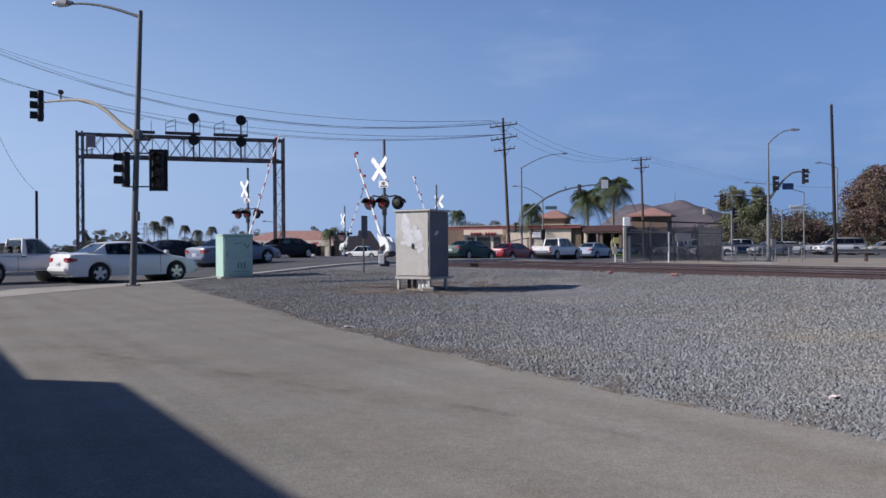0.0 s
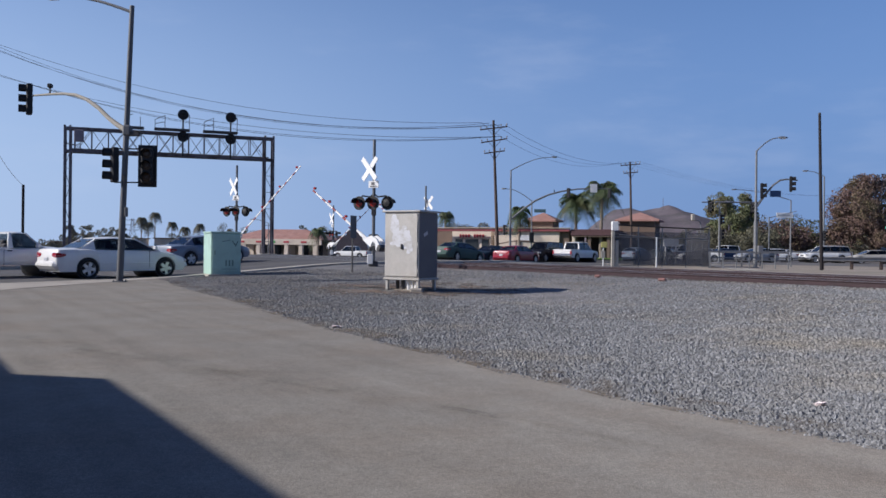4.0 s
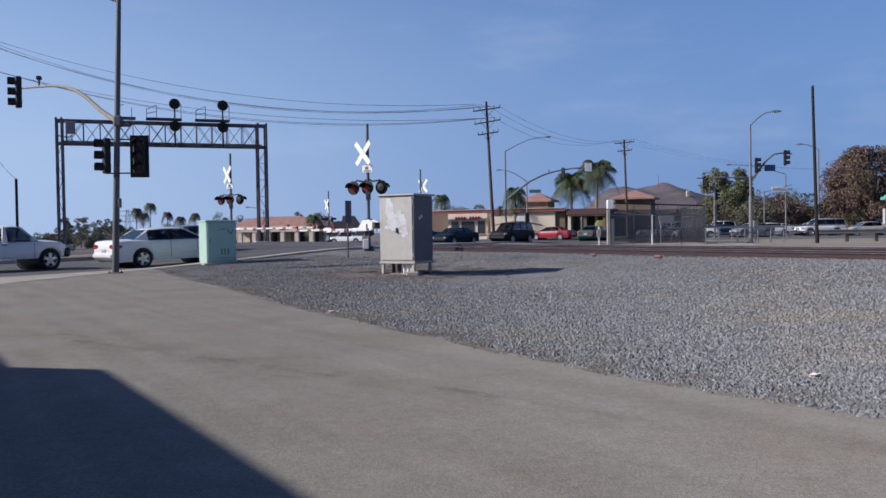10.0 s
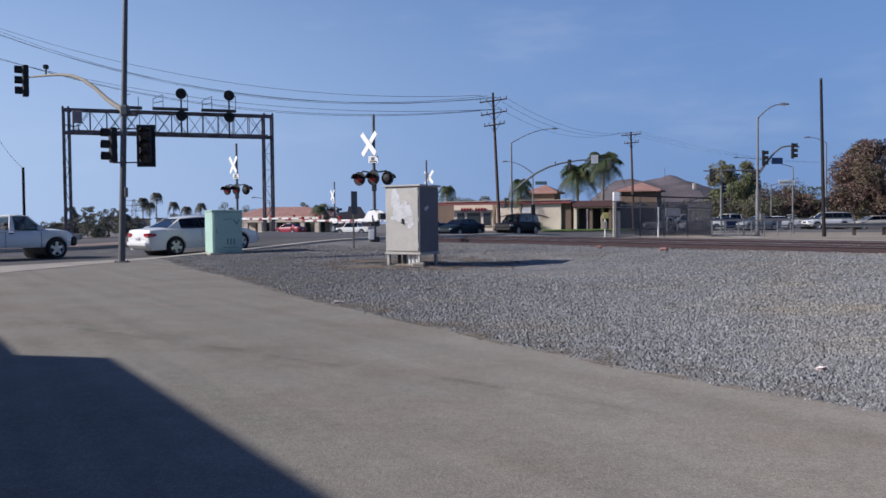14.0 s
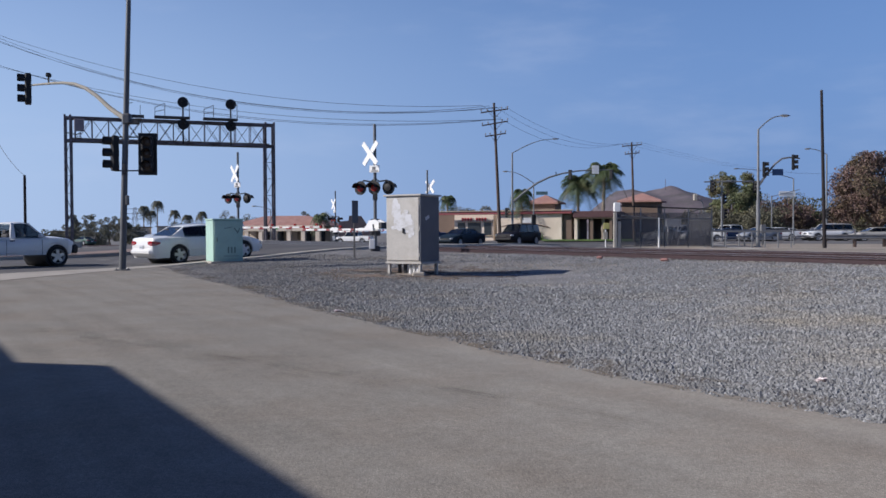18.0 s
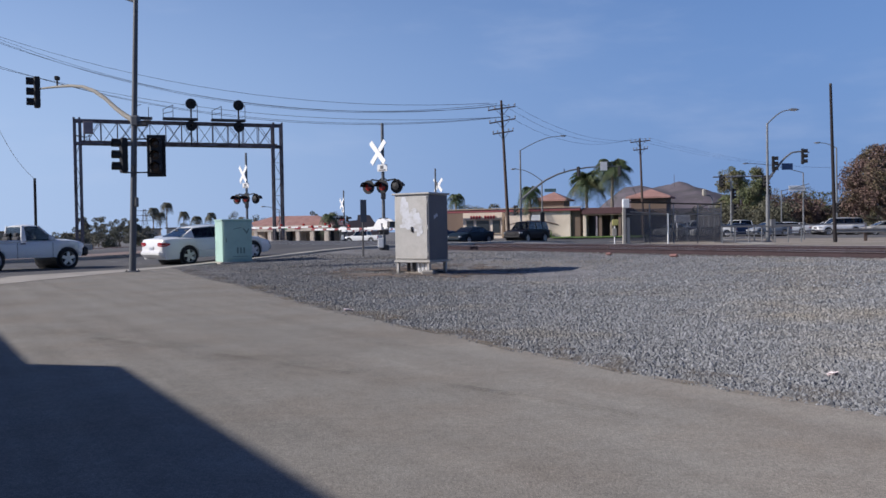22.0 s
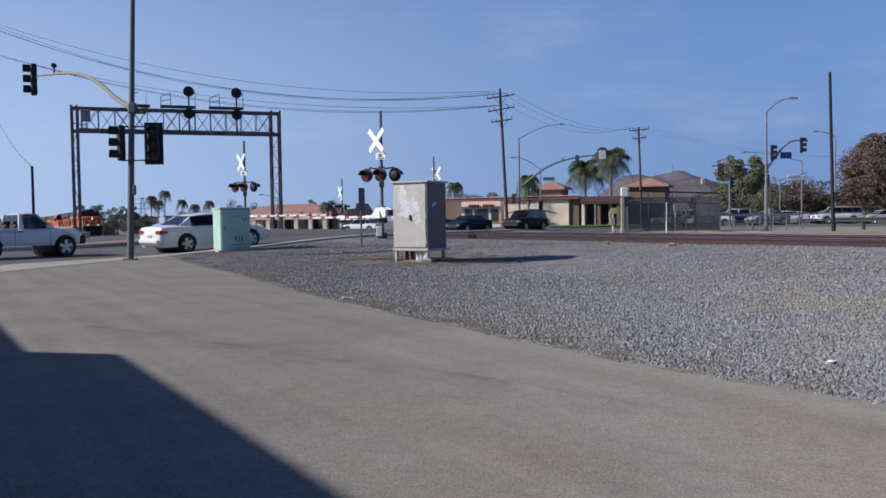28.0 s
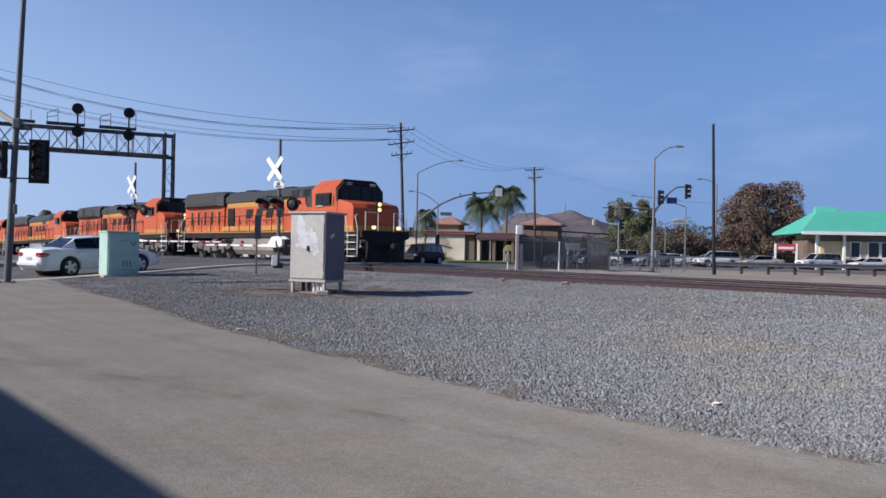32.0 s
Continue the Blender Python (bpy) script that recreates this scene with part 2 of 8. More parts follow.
# ---- mesh helpers ----
class Shape:
    """Collects vertices and faces of one part."""
    def __init__(self):
        self.v, self.f = [], []

    def add(self, verts, faces):
        k = len(self.v)
        self.v += [tuple(p) for p in verts]
        self.f += [tuple(k + i for i in f) for f in faces]
        return self

    def box(self, c, s, m=None, bevel=0.0):
        """Box at c of size s, edges chamfered by bevel, turned by m about c."""
        hx, hy, hz = s[0] / 2, s[1] / 2, s[2] / 2
        b = min(bevel, hx * 0.9, hy * 0.9, hz * 0.9)
        pts, faces = [], []
        sg = [(x, y, z) for x in (-1, 1) for y in (-1, 1) for z in (-1, 1)]
        if b <= 0:
            pts = [(x * hx, y * hy, z * hz) for x, y, z in sg]
            faces = [(0, 1, 3, 2), (4, 6, 7, 5), (0, 4, 5, 1), (2, 3, 7, 6), (0, 2, 6, 4), (1, 5, 7, 3)]
        else:
            idx = {}
            for s3 in sg:
                for a in range(3):
                    p = [s3[i] * ((hx, hy, hz)[i] - (0 if i == a else b)) for i in range(3)]
                    idx[s3, a] = len(pts)
                    pts.append(p)
            for a in range(3):
                o = [i for i in range(3) if i != a]
                for d in (-1, 1):
                    q = []
                    for e, g in ((-1, -1), (1, -1), (1, 1), (-1, 1)):
                        s3 = [0, 0, 0]
                        s3[a], s3[o[0]], s3[o[1]] = d, e, g
                        q.append(idx[tuple(s3), a])
                    flip = (d == 1) != (a == 1)
                    faces.append(tuple(q if flip else q[::-1]))
            for a in range(3):
                o = [i for i in range(3) if i != a]
                for e in (-1, 1):
                    for g in (-1, 1):
                        s0, s1 = [0, 0, 0], [0, 0, 0]
                        s0[a], s1[a] = -1, 1
                        s0[o[0]] = s1[o[0]] = e
                        s0[o[1]] = s1[o[1]] = g
                        faces.append((idx[tuple(s0), o[0]], idx[tuple(s1), o[0]], idx[tuple(s1), o[1]], idx[tuple(s0), o[1]]))
            for s3 in sg:
                faces.append((idx[s3, 0], idx[s3, 1], idx[s3, 2]))
        if m is not None:
            pts = [m @ Vector(p) for p in pts]
        return self.add([(p[0] + c[0], p[1] + c[1], p[2] + c[2]) for p in pts], faces)

    def rod(self, p, q, r, r2=None, seg=8, caps=True):
        """A round bar from p to q."""
        p, q = Vector(p), Vector(q)
        r2 = r if r2 is None else r2
        w = (q - p).normalized()
        a = w.orthogonal().normalized()
        b = w.cross(a)
        ring = [(math.cos(2 * math.pi * i / seg), math.sin(2 * math.pi * i / seg)) for i in range(seg)]
        pts = [p + (a * c + b * s) * r for c, s in ring] + [q + (a * c + b * s) * r2 for c, s in ring]
        fs = [(i, (i + 1) % seg, seg + (i + 1) % seg, seg + i) for i in range(seg)]
        if caps:
            fs += [tuple(range(seg))[::-1], tuple(range(seg, 2 * seg))]
        return self.add(pts, fs)

    def pipe(self, pts, r, seg=6, r2=None):
        """A round bar along a line of points."""
        pts = [Vector(p) for p in pts]
        n = len(pts)
        r2 = r if r2 is None else r2
        rings, a = [], None
        for i, p in enumerate(pts):
            w = (pts[min(i + 1, n - 1)] - pts[max(i - 1, 0)]).normalized()
            a = (a - w * a.dot(w)).normalized() if a is not None else w.orthogonal().normalized()
            b = w.cross(a)
            rr = r + (r2 - r) * i / (n - 1)
            rings += [p + (a * math.cos(2 * math.pi * k / seg) + b * math.sin(2 * math.pi * k / seg)) * rr for k in range(seg)]
        fs = [(i * seg + k, i * seg + (k + 1) % seg, (i + 1) * seg + (k + 1) % seg, (i + 1) * seg + k) for i in range(n - 1) for k in range(seg)]
        fs += [tuple(range(seg))[::-1], tuple(range((n - 1) * seg, n * seg))]
        return self.add(rings, fs)

    def slab(self, outline, axis, lo, hi):
        """A flat outline of (u, v) drawn out along an axis (0, 1 or 2) from lo to hi."""
        o = [i for i in range(3) if i != axis]
        pts = []
        for d in (lo, hi):
            for u, v in outline:
                p = [0, 0, 0]
                p[axis], p[o[0]], p[o[1]] = d, u, v
                pts.append(p)
        n = len(outline)
        fs = [(i, (i + 1) % n, n + (i + 1) % n, n + i) for i in range(n)] + [tuple(range(n))[::-1], tuple(range(n, 2 * n))]
        return self.add(pts, fs)

    def lathe(self, profile, c=(0, 0, 0), axis=2, seg=16):
        """A profile of (radius, height) turned about an axis through c."""
        o = [(1, 2), (2, 0), (0, 1)][axis]
        pts, n = [], len(profile)
        for i in range(seg):
            a = 2 * math.pi * i / seg
            for r, h in profile:
                p = [0, 0, 0]
                p[axis], p[o[0]], p[o[1]] = c[axis] + h, c[o[0]] + r * math.cos(a), c[o[1]] + r * math.sin(a)
                pts.append(p)
        fs = [(i * n + k, ((i + 1) % seg) * n + k, ((i + 1) % seg) * n + k + 1, i * n + k + 1) for i in range(seg) for k in range(n - 1)]
        return self.add(pts, fs)

    def loft(self, rings, closed=True, caps=True):
        """Skin over rings of equally many points."""
        n = len(rings[0])
        pts = [p for r in rings for p in r]
        last = n if closed else n - 1
        fs = [(i * n + k, i * n + (k + 1) % n, (i + 1) * n + (k + 1) % n, (i + 1) * n + k) for i in range(len(rings) - 1) for k in range(last)]
        if caps:
            fs += [tuple(range(n))[::-1], tuple(range((len(rings) - 1) * n, len(rings) * n))]
        return self.add(pts, fs)

    def turned(self, m):
        self.v = [tuple(m @ Vector(p)) for p in self.v]
        return self


def link(name, shape, mat, parent=None, label="", smooth=False, sharp=35):
    me = bpy.data.meshes.new(name)
    me.from_pydata(shape.v, [], shape.f)
    me.materials.append(mat)
    if smooth:
        me.polygons.foreach_set("use_smooth", [True] * len(me.polygons))
        bm = bmesh.new()
        bm.from_mesh(me)
        bmesh.ops.remove_doubles(bm, verts=bm.verts, dist=1e-5)
        bmesh.ops.recalc_face_normals(bm, faces=bm.faces)
        for e in bm.edges:
            if len(e.link_faces) == 2 and e.calc_face_angle(0) > radians(sharp):
                e.smooth = False
        bm.to_mesh(me)
        bm.free()
    me.update()
    ob = new(name, me)
    ob.parent = parent
    if label:
        ob["label"] = label
    return ob


def part(name, shape, mat, parent, label="", smooth=False, at=None):
    ob = link(name, shape, mat, parent, label, smooth)
    if at is not None:
        ob.matrix_basis = at
    return ob


def thing(name, m, label, category, group=""):
    ob = new(name)
    ob.empty_display_size = 0.2
    ob.matrix_basis = m
    return tagged(ob, label, category, group)


# ---- plan: the tracks run along T, the road along U ----
T, N = Vector((0.535, -0.845)), Vector((-0.845, -0.535))
MID = Vector((0.0, 43.9))
U, V, P0 = Vector((0.6, 0.8)), Vector((-0.8, 0.6)), Vector((-8.5, 32.0))
TRACK_TURN = math.degrees(math.atan2(T.y, T.x))
ROAD_TURN = math.degrees(math.atan2(U.y, U.x))
RAIL_TOP = 0.46


def smooth01(x):
    x = min(1, max(0, x))
    return x * x * (3 - 2 * x)


def across(x, y):
    """Distance from the middle of the tracks, positive on the camera's side."""
    return (Vector((x, y)) - MID).dot(N)


def far_dip(x, y):
    """The land beyond the crossing lies lower on the town's side."""
    return 2.7 * smooth01((y - 95) / 105) * smooth01((2 - x) / 14)


def road_z(x, y):
    d = abs(across(x, y))
    return max(0.45 * smooth01((16.5 - d) / 11.5), 0.30 * smooth01((16.5 - d) / 12.0)) + 0.012 - far_dip(x, y)


def ground_z(x, y, top=0.30):
    """The ground rises to the tracks and, along the near kerb, to the road."""
    d = abs(across(x, y))
    z = top * smooth01((17.5 - d) / 13.0)
    s = (Vector((x, y)) - P0).dot(V)
    if s < 0 and d > 4.6:
        z = max(z, (road_z(x, y) + 0.02) * smooth01(1 + s / 9))
    z -= 0.26 * math.exp(-((x - 2.5) / 3.5) ** 2 - ((y - 22.0) / 4.5) ** 2)
    return z - max(far_dip(x, y), fall((MID - Vector((x, y))).dot(T)) * (1 - smooth01((d - 18) / 25)))


def fall(b):
    """How far the line has dropped b metres back from the crossing."""
    return 0.0175 * min(max(0.0, b - 30), 150)


def on_road(a, s):
    """World x, y at a metres along the road and s to the left of its near kerb."""
    p = P0 + U * a + V * s
    return p.x, p.y


def sheet(name, us, vs, place, mat, label, kind="structure", thick=0.0):
    """A surface over a grid of u and v, place(u, v) giving x, y, z."""
    pts = [place(u, v) for u in us for v in vs]
    nv = len(vs)
    fs = [(i * nv + k, (i + 1) * nv + k, (i + 1) * nv + k + 1, i * nv + k + 1) for i in range(len(us) - 1) for k in range(nv - 1)]
    sh = Shape().add(pts, fs)
    ob = link(name, sh, mat, smooth=True, sharp=60)
    return tagged(ob, label, kind=kind)

# ---- ground, road, tracks ----
def steps(a, b, n):
    return [a + (b - a) * i / n for i in range(n + 1)]

def kerb_x(y):
    """The street corner's kerb, seen from the driveway."""
    table = [(-6, -40), (0, -30), (10, -17), (16, -13.2), (20.7, -10.9), (24, -10.4), (27, -9.9), (29.3, -9.35), (40, -6)]
    for (y0, x0), (y1, x1) in zip(table, table[1:]):
        if y0 <= y <= y1:
            return x0 + (x1 - x0) * (y - y0) / (y1 - y0)
    return -40


# where the tan asphalt meets the gravel
EDGE_Y = [-3.0, 2.9, 5.2, 5.7, 6.05, 6.9, 7.65, 8.3, 9.3, 10.5, 12.1, 13.8, 16.0, 19.6, 22.6, 28.0, 40]
EDGE_X = [9.5, 4.65, 2.74, 2.36, 2.08, 1.47, 1.08, 0.64, 0.18, -0.55, -1.42, -2.22, -3.25, -4.85, -6.5, -8.9, -9.5]


def build_ground():
    xs = [-2500, -900, -300, -160, -120, -90, -75] + steps(-60, 60, 60) + [120, 300, 900, 2500]
    ys = [-2500, -600, -120, -40] + steps(-10, 110, 80) + [118, 127, 137, 148, 160, 173, 187, 200, 215, 300, 900, 2500]
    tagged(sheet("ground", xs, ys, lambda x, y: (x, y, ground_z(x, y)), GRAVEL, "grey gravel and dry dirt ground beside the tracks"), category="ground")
    # edge of the tan asphalt against the gravel
    edge = list(zip(EDGE_X, EDGE_Y))[:-1] + [(-9.6, 29.2)]
    dense = []
    for (x0, y0), (x1, y1) in zip(edge, edge[1:]):
        n = max(2, int(math.hypot(x1 - x0, y1 - y0) / 0.35))
        dense += [(x0 + (x1 - x0) * i / n, y0 + (y1 - y0) * i / n) for i in range(n)]
    dense.append(edge[-1])
    pts, fs = [], []
    for x, y in dense:
        w = 0.10 * noise.noise((x * 1.3, y * 1.3, 0)) + 0.05 * noise.noise((x * 4, y * 4, 3))
        xe, xk = x + w, kerb_x(y)
        for k in range(9):
            xx = xe + (xk - xe) * k / 8
            pts.append((xx, y, ground_z(xx, y) + 0.014))
    for i in range(len(dense) - 1):
        for k in range(8):
            fs.append((i * 9 + k, (i + 1) * 9 + k, (i + 1) * 9 + k + 1, i * 9 + k + 1))
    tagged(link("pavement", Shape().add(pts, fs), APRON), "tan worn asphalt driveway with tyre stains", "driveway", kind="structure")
    # kerb and concrete gutter at the corner, curving away from the road
    ys = steps(29.2, -3, 46)
    def corner(y, v):
        xk = kerb_x(y)
        wide = 0.9 + 1.3 * max(0, 1 - abs(y - 24.5) / 4.0)
        x = xk - wide * v
        return x, y, max(road_z(x, y), ground_z(x, y)) + 0.022
    sheet("pavement_corner", ys, [0, 0.5, 1], corner, CONCRETE, "pale concrete gutter and ramp at the street corner")
    def fill(y, v):
        x0, x1 = kerb_x(y) - 0.85, P0.x + U.x * (y - P0.y) / U.y
        x = x0 + (x1 - 0.5 - x0) * v
        return x, y, road_z(x, y) - 0.002
    sheet("road_corner", ys, [0, 0.33, 0.66, 1], fill, ROAD, "dark grey asphalt at the street corner")
    # concrete path along the kerb, with a real step to the road
    aa = steps(-3.2, 60, 80)
    prof = [(0.0, -0.05), (0.0, 0.06), (-0.03, 0.075), (-0.75, 0.075), (-0.80, -0.1)]
    pts = []
    for a in aa:
        f = smooth01((a + 3.2) / 2.5)
        for sx, dz in prof:
            x, y = on_road(a, sx)
            pts.append((x, y, road_z(x, y) + dz * (0.35 + 0.65 * f)))
    n = len(prof)
    fs = [(i * n + k, (i + 1) * n + k, (i + 1) * n + k + 1, i * n + k + 1) for i in range(len(aa) - 1) for k in range(n - 1)] + [tuple(range(n))]
    tagged(link("pavement_kerb", Shape().add(pts, fs), CONCRETE), "pale concrete kerb and path along the road", "kerb", kind="structure")
    # road
    ss = steps(0, 30, 10)
    aa = [-80, -50, -30] + steps(-20, 50, 70) + [60, 75, 95, 120, 160, 220]
    def place(a, s):
        x, y = on_road(a, s)
        return x, y, road_z(x, y)
    sheet("road", aa, ss, place, ROAD, "dark grey asphalt road rising to the crossing")
    # raised median between the two roadways, brown pavers inside a kerb, with a rounded nose at the tracks
    def median(name, inset, top, mat, label):
        pts = []
        for a in steps(-46, 11, 38):
            nose = math.sqrt(max(0.0, 1 - max(0.0, (a - 8.8) / 2.2) ** 2))
            for sg in (-1, 1):
                x, y = on_road(a, 14.4 + sg * max(0.02, (2.2 - inset) * nose))
                pts.append((x, y, road_z(x, y) + top))
                pts.append((x, y, road_z(x, y) - 0.1))
        fs = [q for i in range(38) for k in (i * 4,) for q in ((k, k + 4, k + 6, k + 2), (k + 1, k + 5, k + 4, k), (k + 2, k + 6, k + 7, k + 3))]
        tagged(link(name, Shape().add(pts, fs + [(0, 2, 3, 1)]), mat), label, kind="structure")
    median("median_kerb", 0.0, 0.16, CONCRETE, "weathered concrete kerb round the road's median")
    median("median", 0.16, 0.175, MEDIAN, "brown paved median between the two roadways")
    # cross street on the far side
    def place2(a, s):
        x, y = on_road(a, s)
        return x, y, road_z(x, y) + 0.006
    sheet("road_cross_street", steps(58, 78, 4), [-160, -100, -60, -30, 0, 30, 60], place2, ROAD, "far asphalt cross street")


def bend(b):
    """Place and turn, in the track's own space, b metres back along it: straight, then a curve to the south."""
    R = 200.0
    if b <= 130:
        return Vector((-b, 0)), 0.0
    a = min((b - 130) / R, 0.8)
    p = Vector((-130 - R * math.sin(a), -R * (1 - math.cos(a))))
    over = b - 130 - a * R
    if over > 0:
        p += Vector((-math.cos(a), -math.sin(a))) * over
    return p, math.degrees(a)


def build_tracks():
    for i, off in enumerate((-2.15, 1.9)):
        track = tagged(new("railway_track"), "rusty steel rails on dark timber ties in ballast", "track", "railway tracks", "structure")
        c = MID + N * off
        track.matrix_basis = pose(c.x, c.y, 0, 0, 0, TRACK_TURN)
        for g in (-0.7525, 0.7525):
            prof = [(-0.075, 0.0), (0.075, 0.0), (0.07, 0.02), (0.015, 0.035), (0.012, 0.12), (0.037, 0.135), (0.037, 0.165), (-0.037, 0.165), (-0.037, 0.135), (-0.012, 0.12), (-0.015, 0.035), (-0.07, 0.02)]
            rings = []
            for b in [-120, 30, 60, 90, 130] + [130 + 5 * k for k in range(1, 33)]:
                p, turn = bend(b)
                n2 = Vector((-math.sin(radians(turn)), math.cos(radians(turn))))
                rings.append([(p.x + n2.x * (y + g), p.y + n2.y * (y + g), z + RAIL_TOP - 0.165 - fall(b)) for y, z in prof])
            part("rail", Shape().loft(rings), RAIL, track)
            part("rail_head", Shape().loft([[(p[0], p[1], p[2] + 0.004) for p in (r[6], r[7])] + [(p[0], p[1], p[2] - 0.004) for p in (r[7], r[6])] for r in rings]), RAILHEAD, track, "polished rail head")
        tie = Shape().box((0, 0, 0), (0.23, 2.6, 0.16), bevel=0.015)
        first = part("tie", tie, TIE, track)
        first.matrix_basis = pose(-14, 0, RAIL_TOP - 0.235)
        x, n = -13.4, 0
        while x < 45:
            t = new("tie", first.data)
            t.parent = track
            t.matrix_basis = pose(x, random.uniform(-0.05, 0.05), RAIL_TOP - 0.235, 0, 0, random.uniform(-1, 1))
            x += 0.55 + random.uniform(-0.03, 0.03)
        rest = Shape()
        for k in range(200):
            if 14.6 + k * 0.56 < 95:
                rest.box((-14.6 - k * 0.56, 0, RAIL_TOP - 0.235 - fall(14.6 + k * 0.56)), (0.23, 2.6, 0.16))
        tagged(part("far_ties", rest, TIE, track), kind="stuff")
    # dark crossing panels where the road meets the rails
    for off in (-2.15, 1.9):
        c = MID + N * off
        for gap, w in ((0.0, 1.36), (-1.32, 0.9), (1.32, 0.9)):
            for k in range(11):
                p = c + N * gap - T * (2.0 + k * 2.44)
                ob = link("crossing_panel", Shape().box((0, 0, 0), (2.42, w, 0.12), bevel=0.012), PANEL)
                ob.matrix_basis = pose(p.x, p.y, RAIL_TOP - 0.062, 0, 0, TRACK_TURN)
                tagged(ob, "grey concrete crossing panel between the rails", kind="structure", group="crossing panels")


PANEL = material("crossing_panel_concrete", (0.16, 0.15, 0.15), 0.9, vary=0.2)
RAIL = material("rusty_rail", (0.040, 0.022, 0.026), 0.6, 0.3, vary=0.25, fine=30)
RAILHEAD = material("polished_rail_head", (0.42, 0.41, 0.42), 0.3, 0.8, vary=0.1)
TIE = material("timber_tie", (0.05, 0.038, 0.033), 0.9, vary=0.3, per_object=0.35)
build_ground()
build_tracks()


# ---- loose gravel stones, nearest to the camera ----
def gravel_stones(name, count, ylo, yhi, rlo, rhi, seed):
    rng = np.random.default_rng(seed)
    base = np.array([(1, 0, 0), (-1, 0, 0), (0, 1, 0), (0, -1, 0), (0, 0, 1), (0, 0, -0.6)])
    tri = np.array([(0, 2, 4), (2, 1, 4), (1, 3, 4), (3, 0, 4), (2, 0, 5), (1, 2, 5), (3, 1, 5), (0, 3, 5)])
    u = rng.random(count * 3)
    y = ylo * (yhi / ylo) ** u
    x = y * rng.uniform(-0.62, 0.72, count * 3)
    ex = np.interp(y, EDGE_Y, EDGE_X)
    side = x - ex
    keep = (side > -0.12) & ((side > 0.1) | (rng.random(count * 3) < 0.35))
    x, y = x[keep][:count], y[keep][:count]
    n = len(x)
    r = rlo + (rhi - rlo) * rng.random(n) ** 2
    z = np.array([ground_z(a, b) for a, b in zip(x, y)]) + r * 0.25
    v = base[None] * (1 + 0.45 * (rng.random((n, 6, 1)) - 0.5)) + 0.35 * (rng.random((n, 6, 3)) - 0.5)
    a = rng.uniform(0, 6.28, n)
    c, s = np.cos(a), np.sin(a)
    v = np.stack([v[..., 0] * c[:, None] - v[..., 1] * s[:, None], v[..., 0] * s[:, None] + v[..., 1] * c[:, None], v[..., 2] * 0.75], -1)
    v = v * r[:, None, None] + np.stack([x, y, z], -1)[:, None]
    f = tri[None] + (np.arange(n) * 6)[:, None, None]
    me = bpy.data.meshes.new(name)
    me.from_pydata(v.reshape(-1, 3).tolist(), [], f.reshape(-1, 3).tolist())
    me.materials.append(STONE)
    tagged(new(name, me), "loose crushed grey gravel stones beside the driveway", "gravel", kind="stuff")


gravel_stones("gravel", 105000, 4.5, 13.5, 0.008, 0.030, 3)
gravel_stones("gravel", 80000, 13.0, 34.0, 0.011, 0.034, 4)
for x, y, s in ((3.0, 6.57, 0.055), (-1.45, 12.6, 0.08)):
    sh = Shape()
    rr = random.Random(int(x * 7))
    ring = []
    for k in range(4):
        ring.append([(s * (k - 1.5) * 0.55 + rr.uniform(-0.02, 0.02), s * (j - 1.5) * 0.5 + rr.uniform(-0.02, 0.02), rr.uniform(0.05, 0.09)) for j in range(4)])
    sh.loft(ring, closed=False, caps=False)
    sh.loft([[(a, b, c - 0.012) for a, b, c in r] for r in ring], closed=False, caps=False)
    ob = link("paper_litter", sh, material("crumpled_paper", (0.80, 0.70, 0.70), 0.7))
    ob.matrix_basis = pose(x, y, ground_z(x, y) - 0.04)
    tagged(ob, "crumpled pinkish white paper lying on the gravel", "litter")


# ---- tyre marks across the driveway ----
def patchy(m, scale, lo, hi, most):
    """Makes a surface lie in patches, the ground showing between them."""
    n, l = m.node_tree.nodes, m.node_tree.links
    mix, clear, tx, rg = n.new("ShaderNodeMixShader"), n.new("ShaderNodeBsdfTransparent"), n.new("ShaderNodeTexNoise"), n.new("ShaderNodeMapRange")
    tx.inputs["Scale"].default_value, tx.inputs["Detail"].default_value = scale, 8.0
    for i, v in enumerate((lo, hi, 0.0, most)):
        rg.inputs[i + 1].default_value = v
    l.new(n.new("ShaderNodeTexCoord").outputs["Object"], tx.inputs["Vector"])
    l.new(tx.outputs[0], rg.inputs[0])
    l.new(rg.outputs[0], mix.inputs[0])
    l.new(clear.outputs[0], mix.inputs[1])
    l.new(n["Principled BSDF"].outputs[0], mix.inputs[2])
    l.new(mix.outputs[0], n["Material Output"].inputs["Surface"])
    return m


TYREMARK = patchy(material("tyre_stain", (0.13, 0.105, 0.08), 0.9, vary=0.2, scale=1, fine=30), 2.2, 0.40, 0.75, 0.12)
SAND = patchy(material("drifted_sand", (0.24, 0.19, 0.13), 0.95, vary=0.3, scale=2, fine=25, bump=0.4), 1.6, 0.46, 0.64, 0.5)


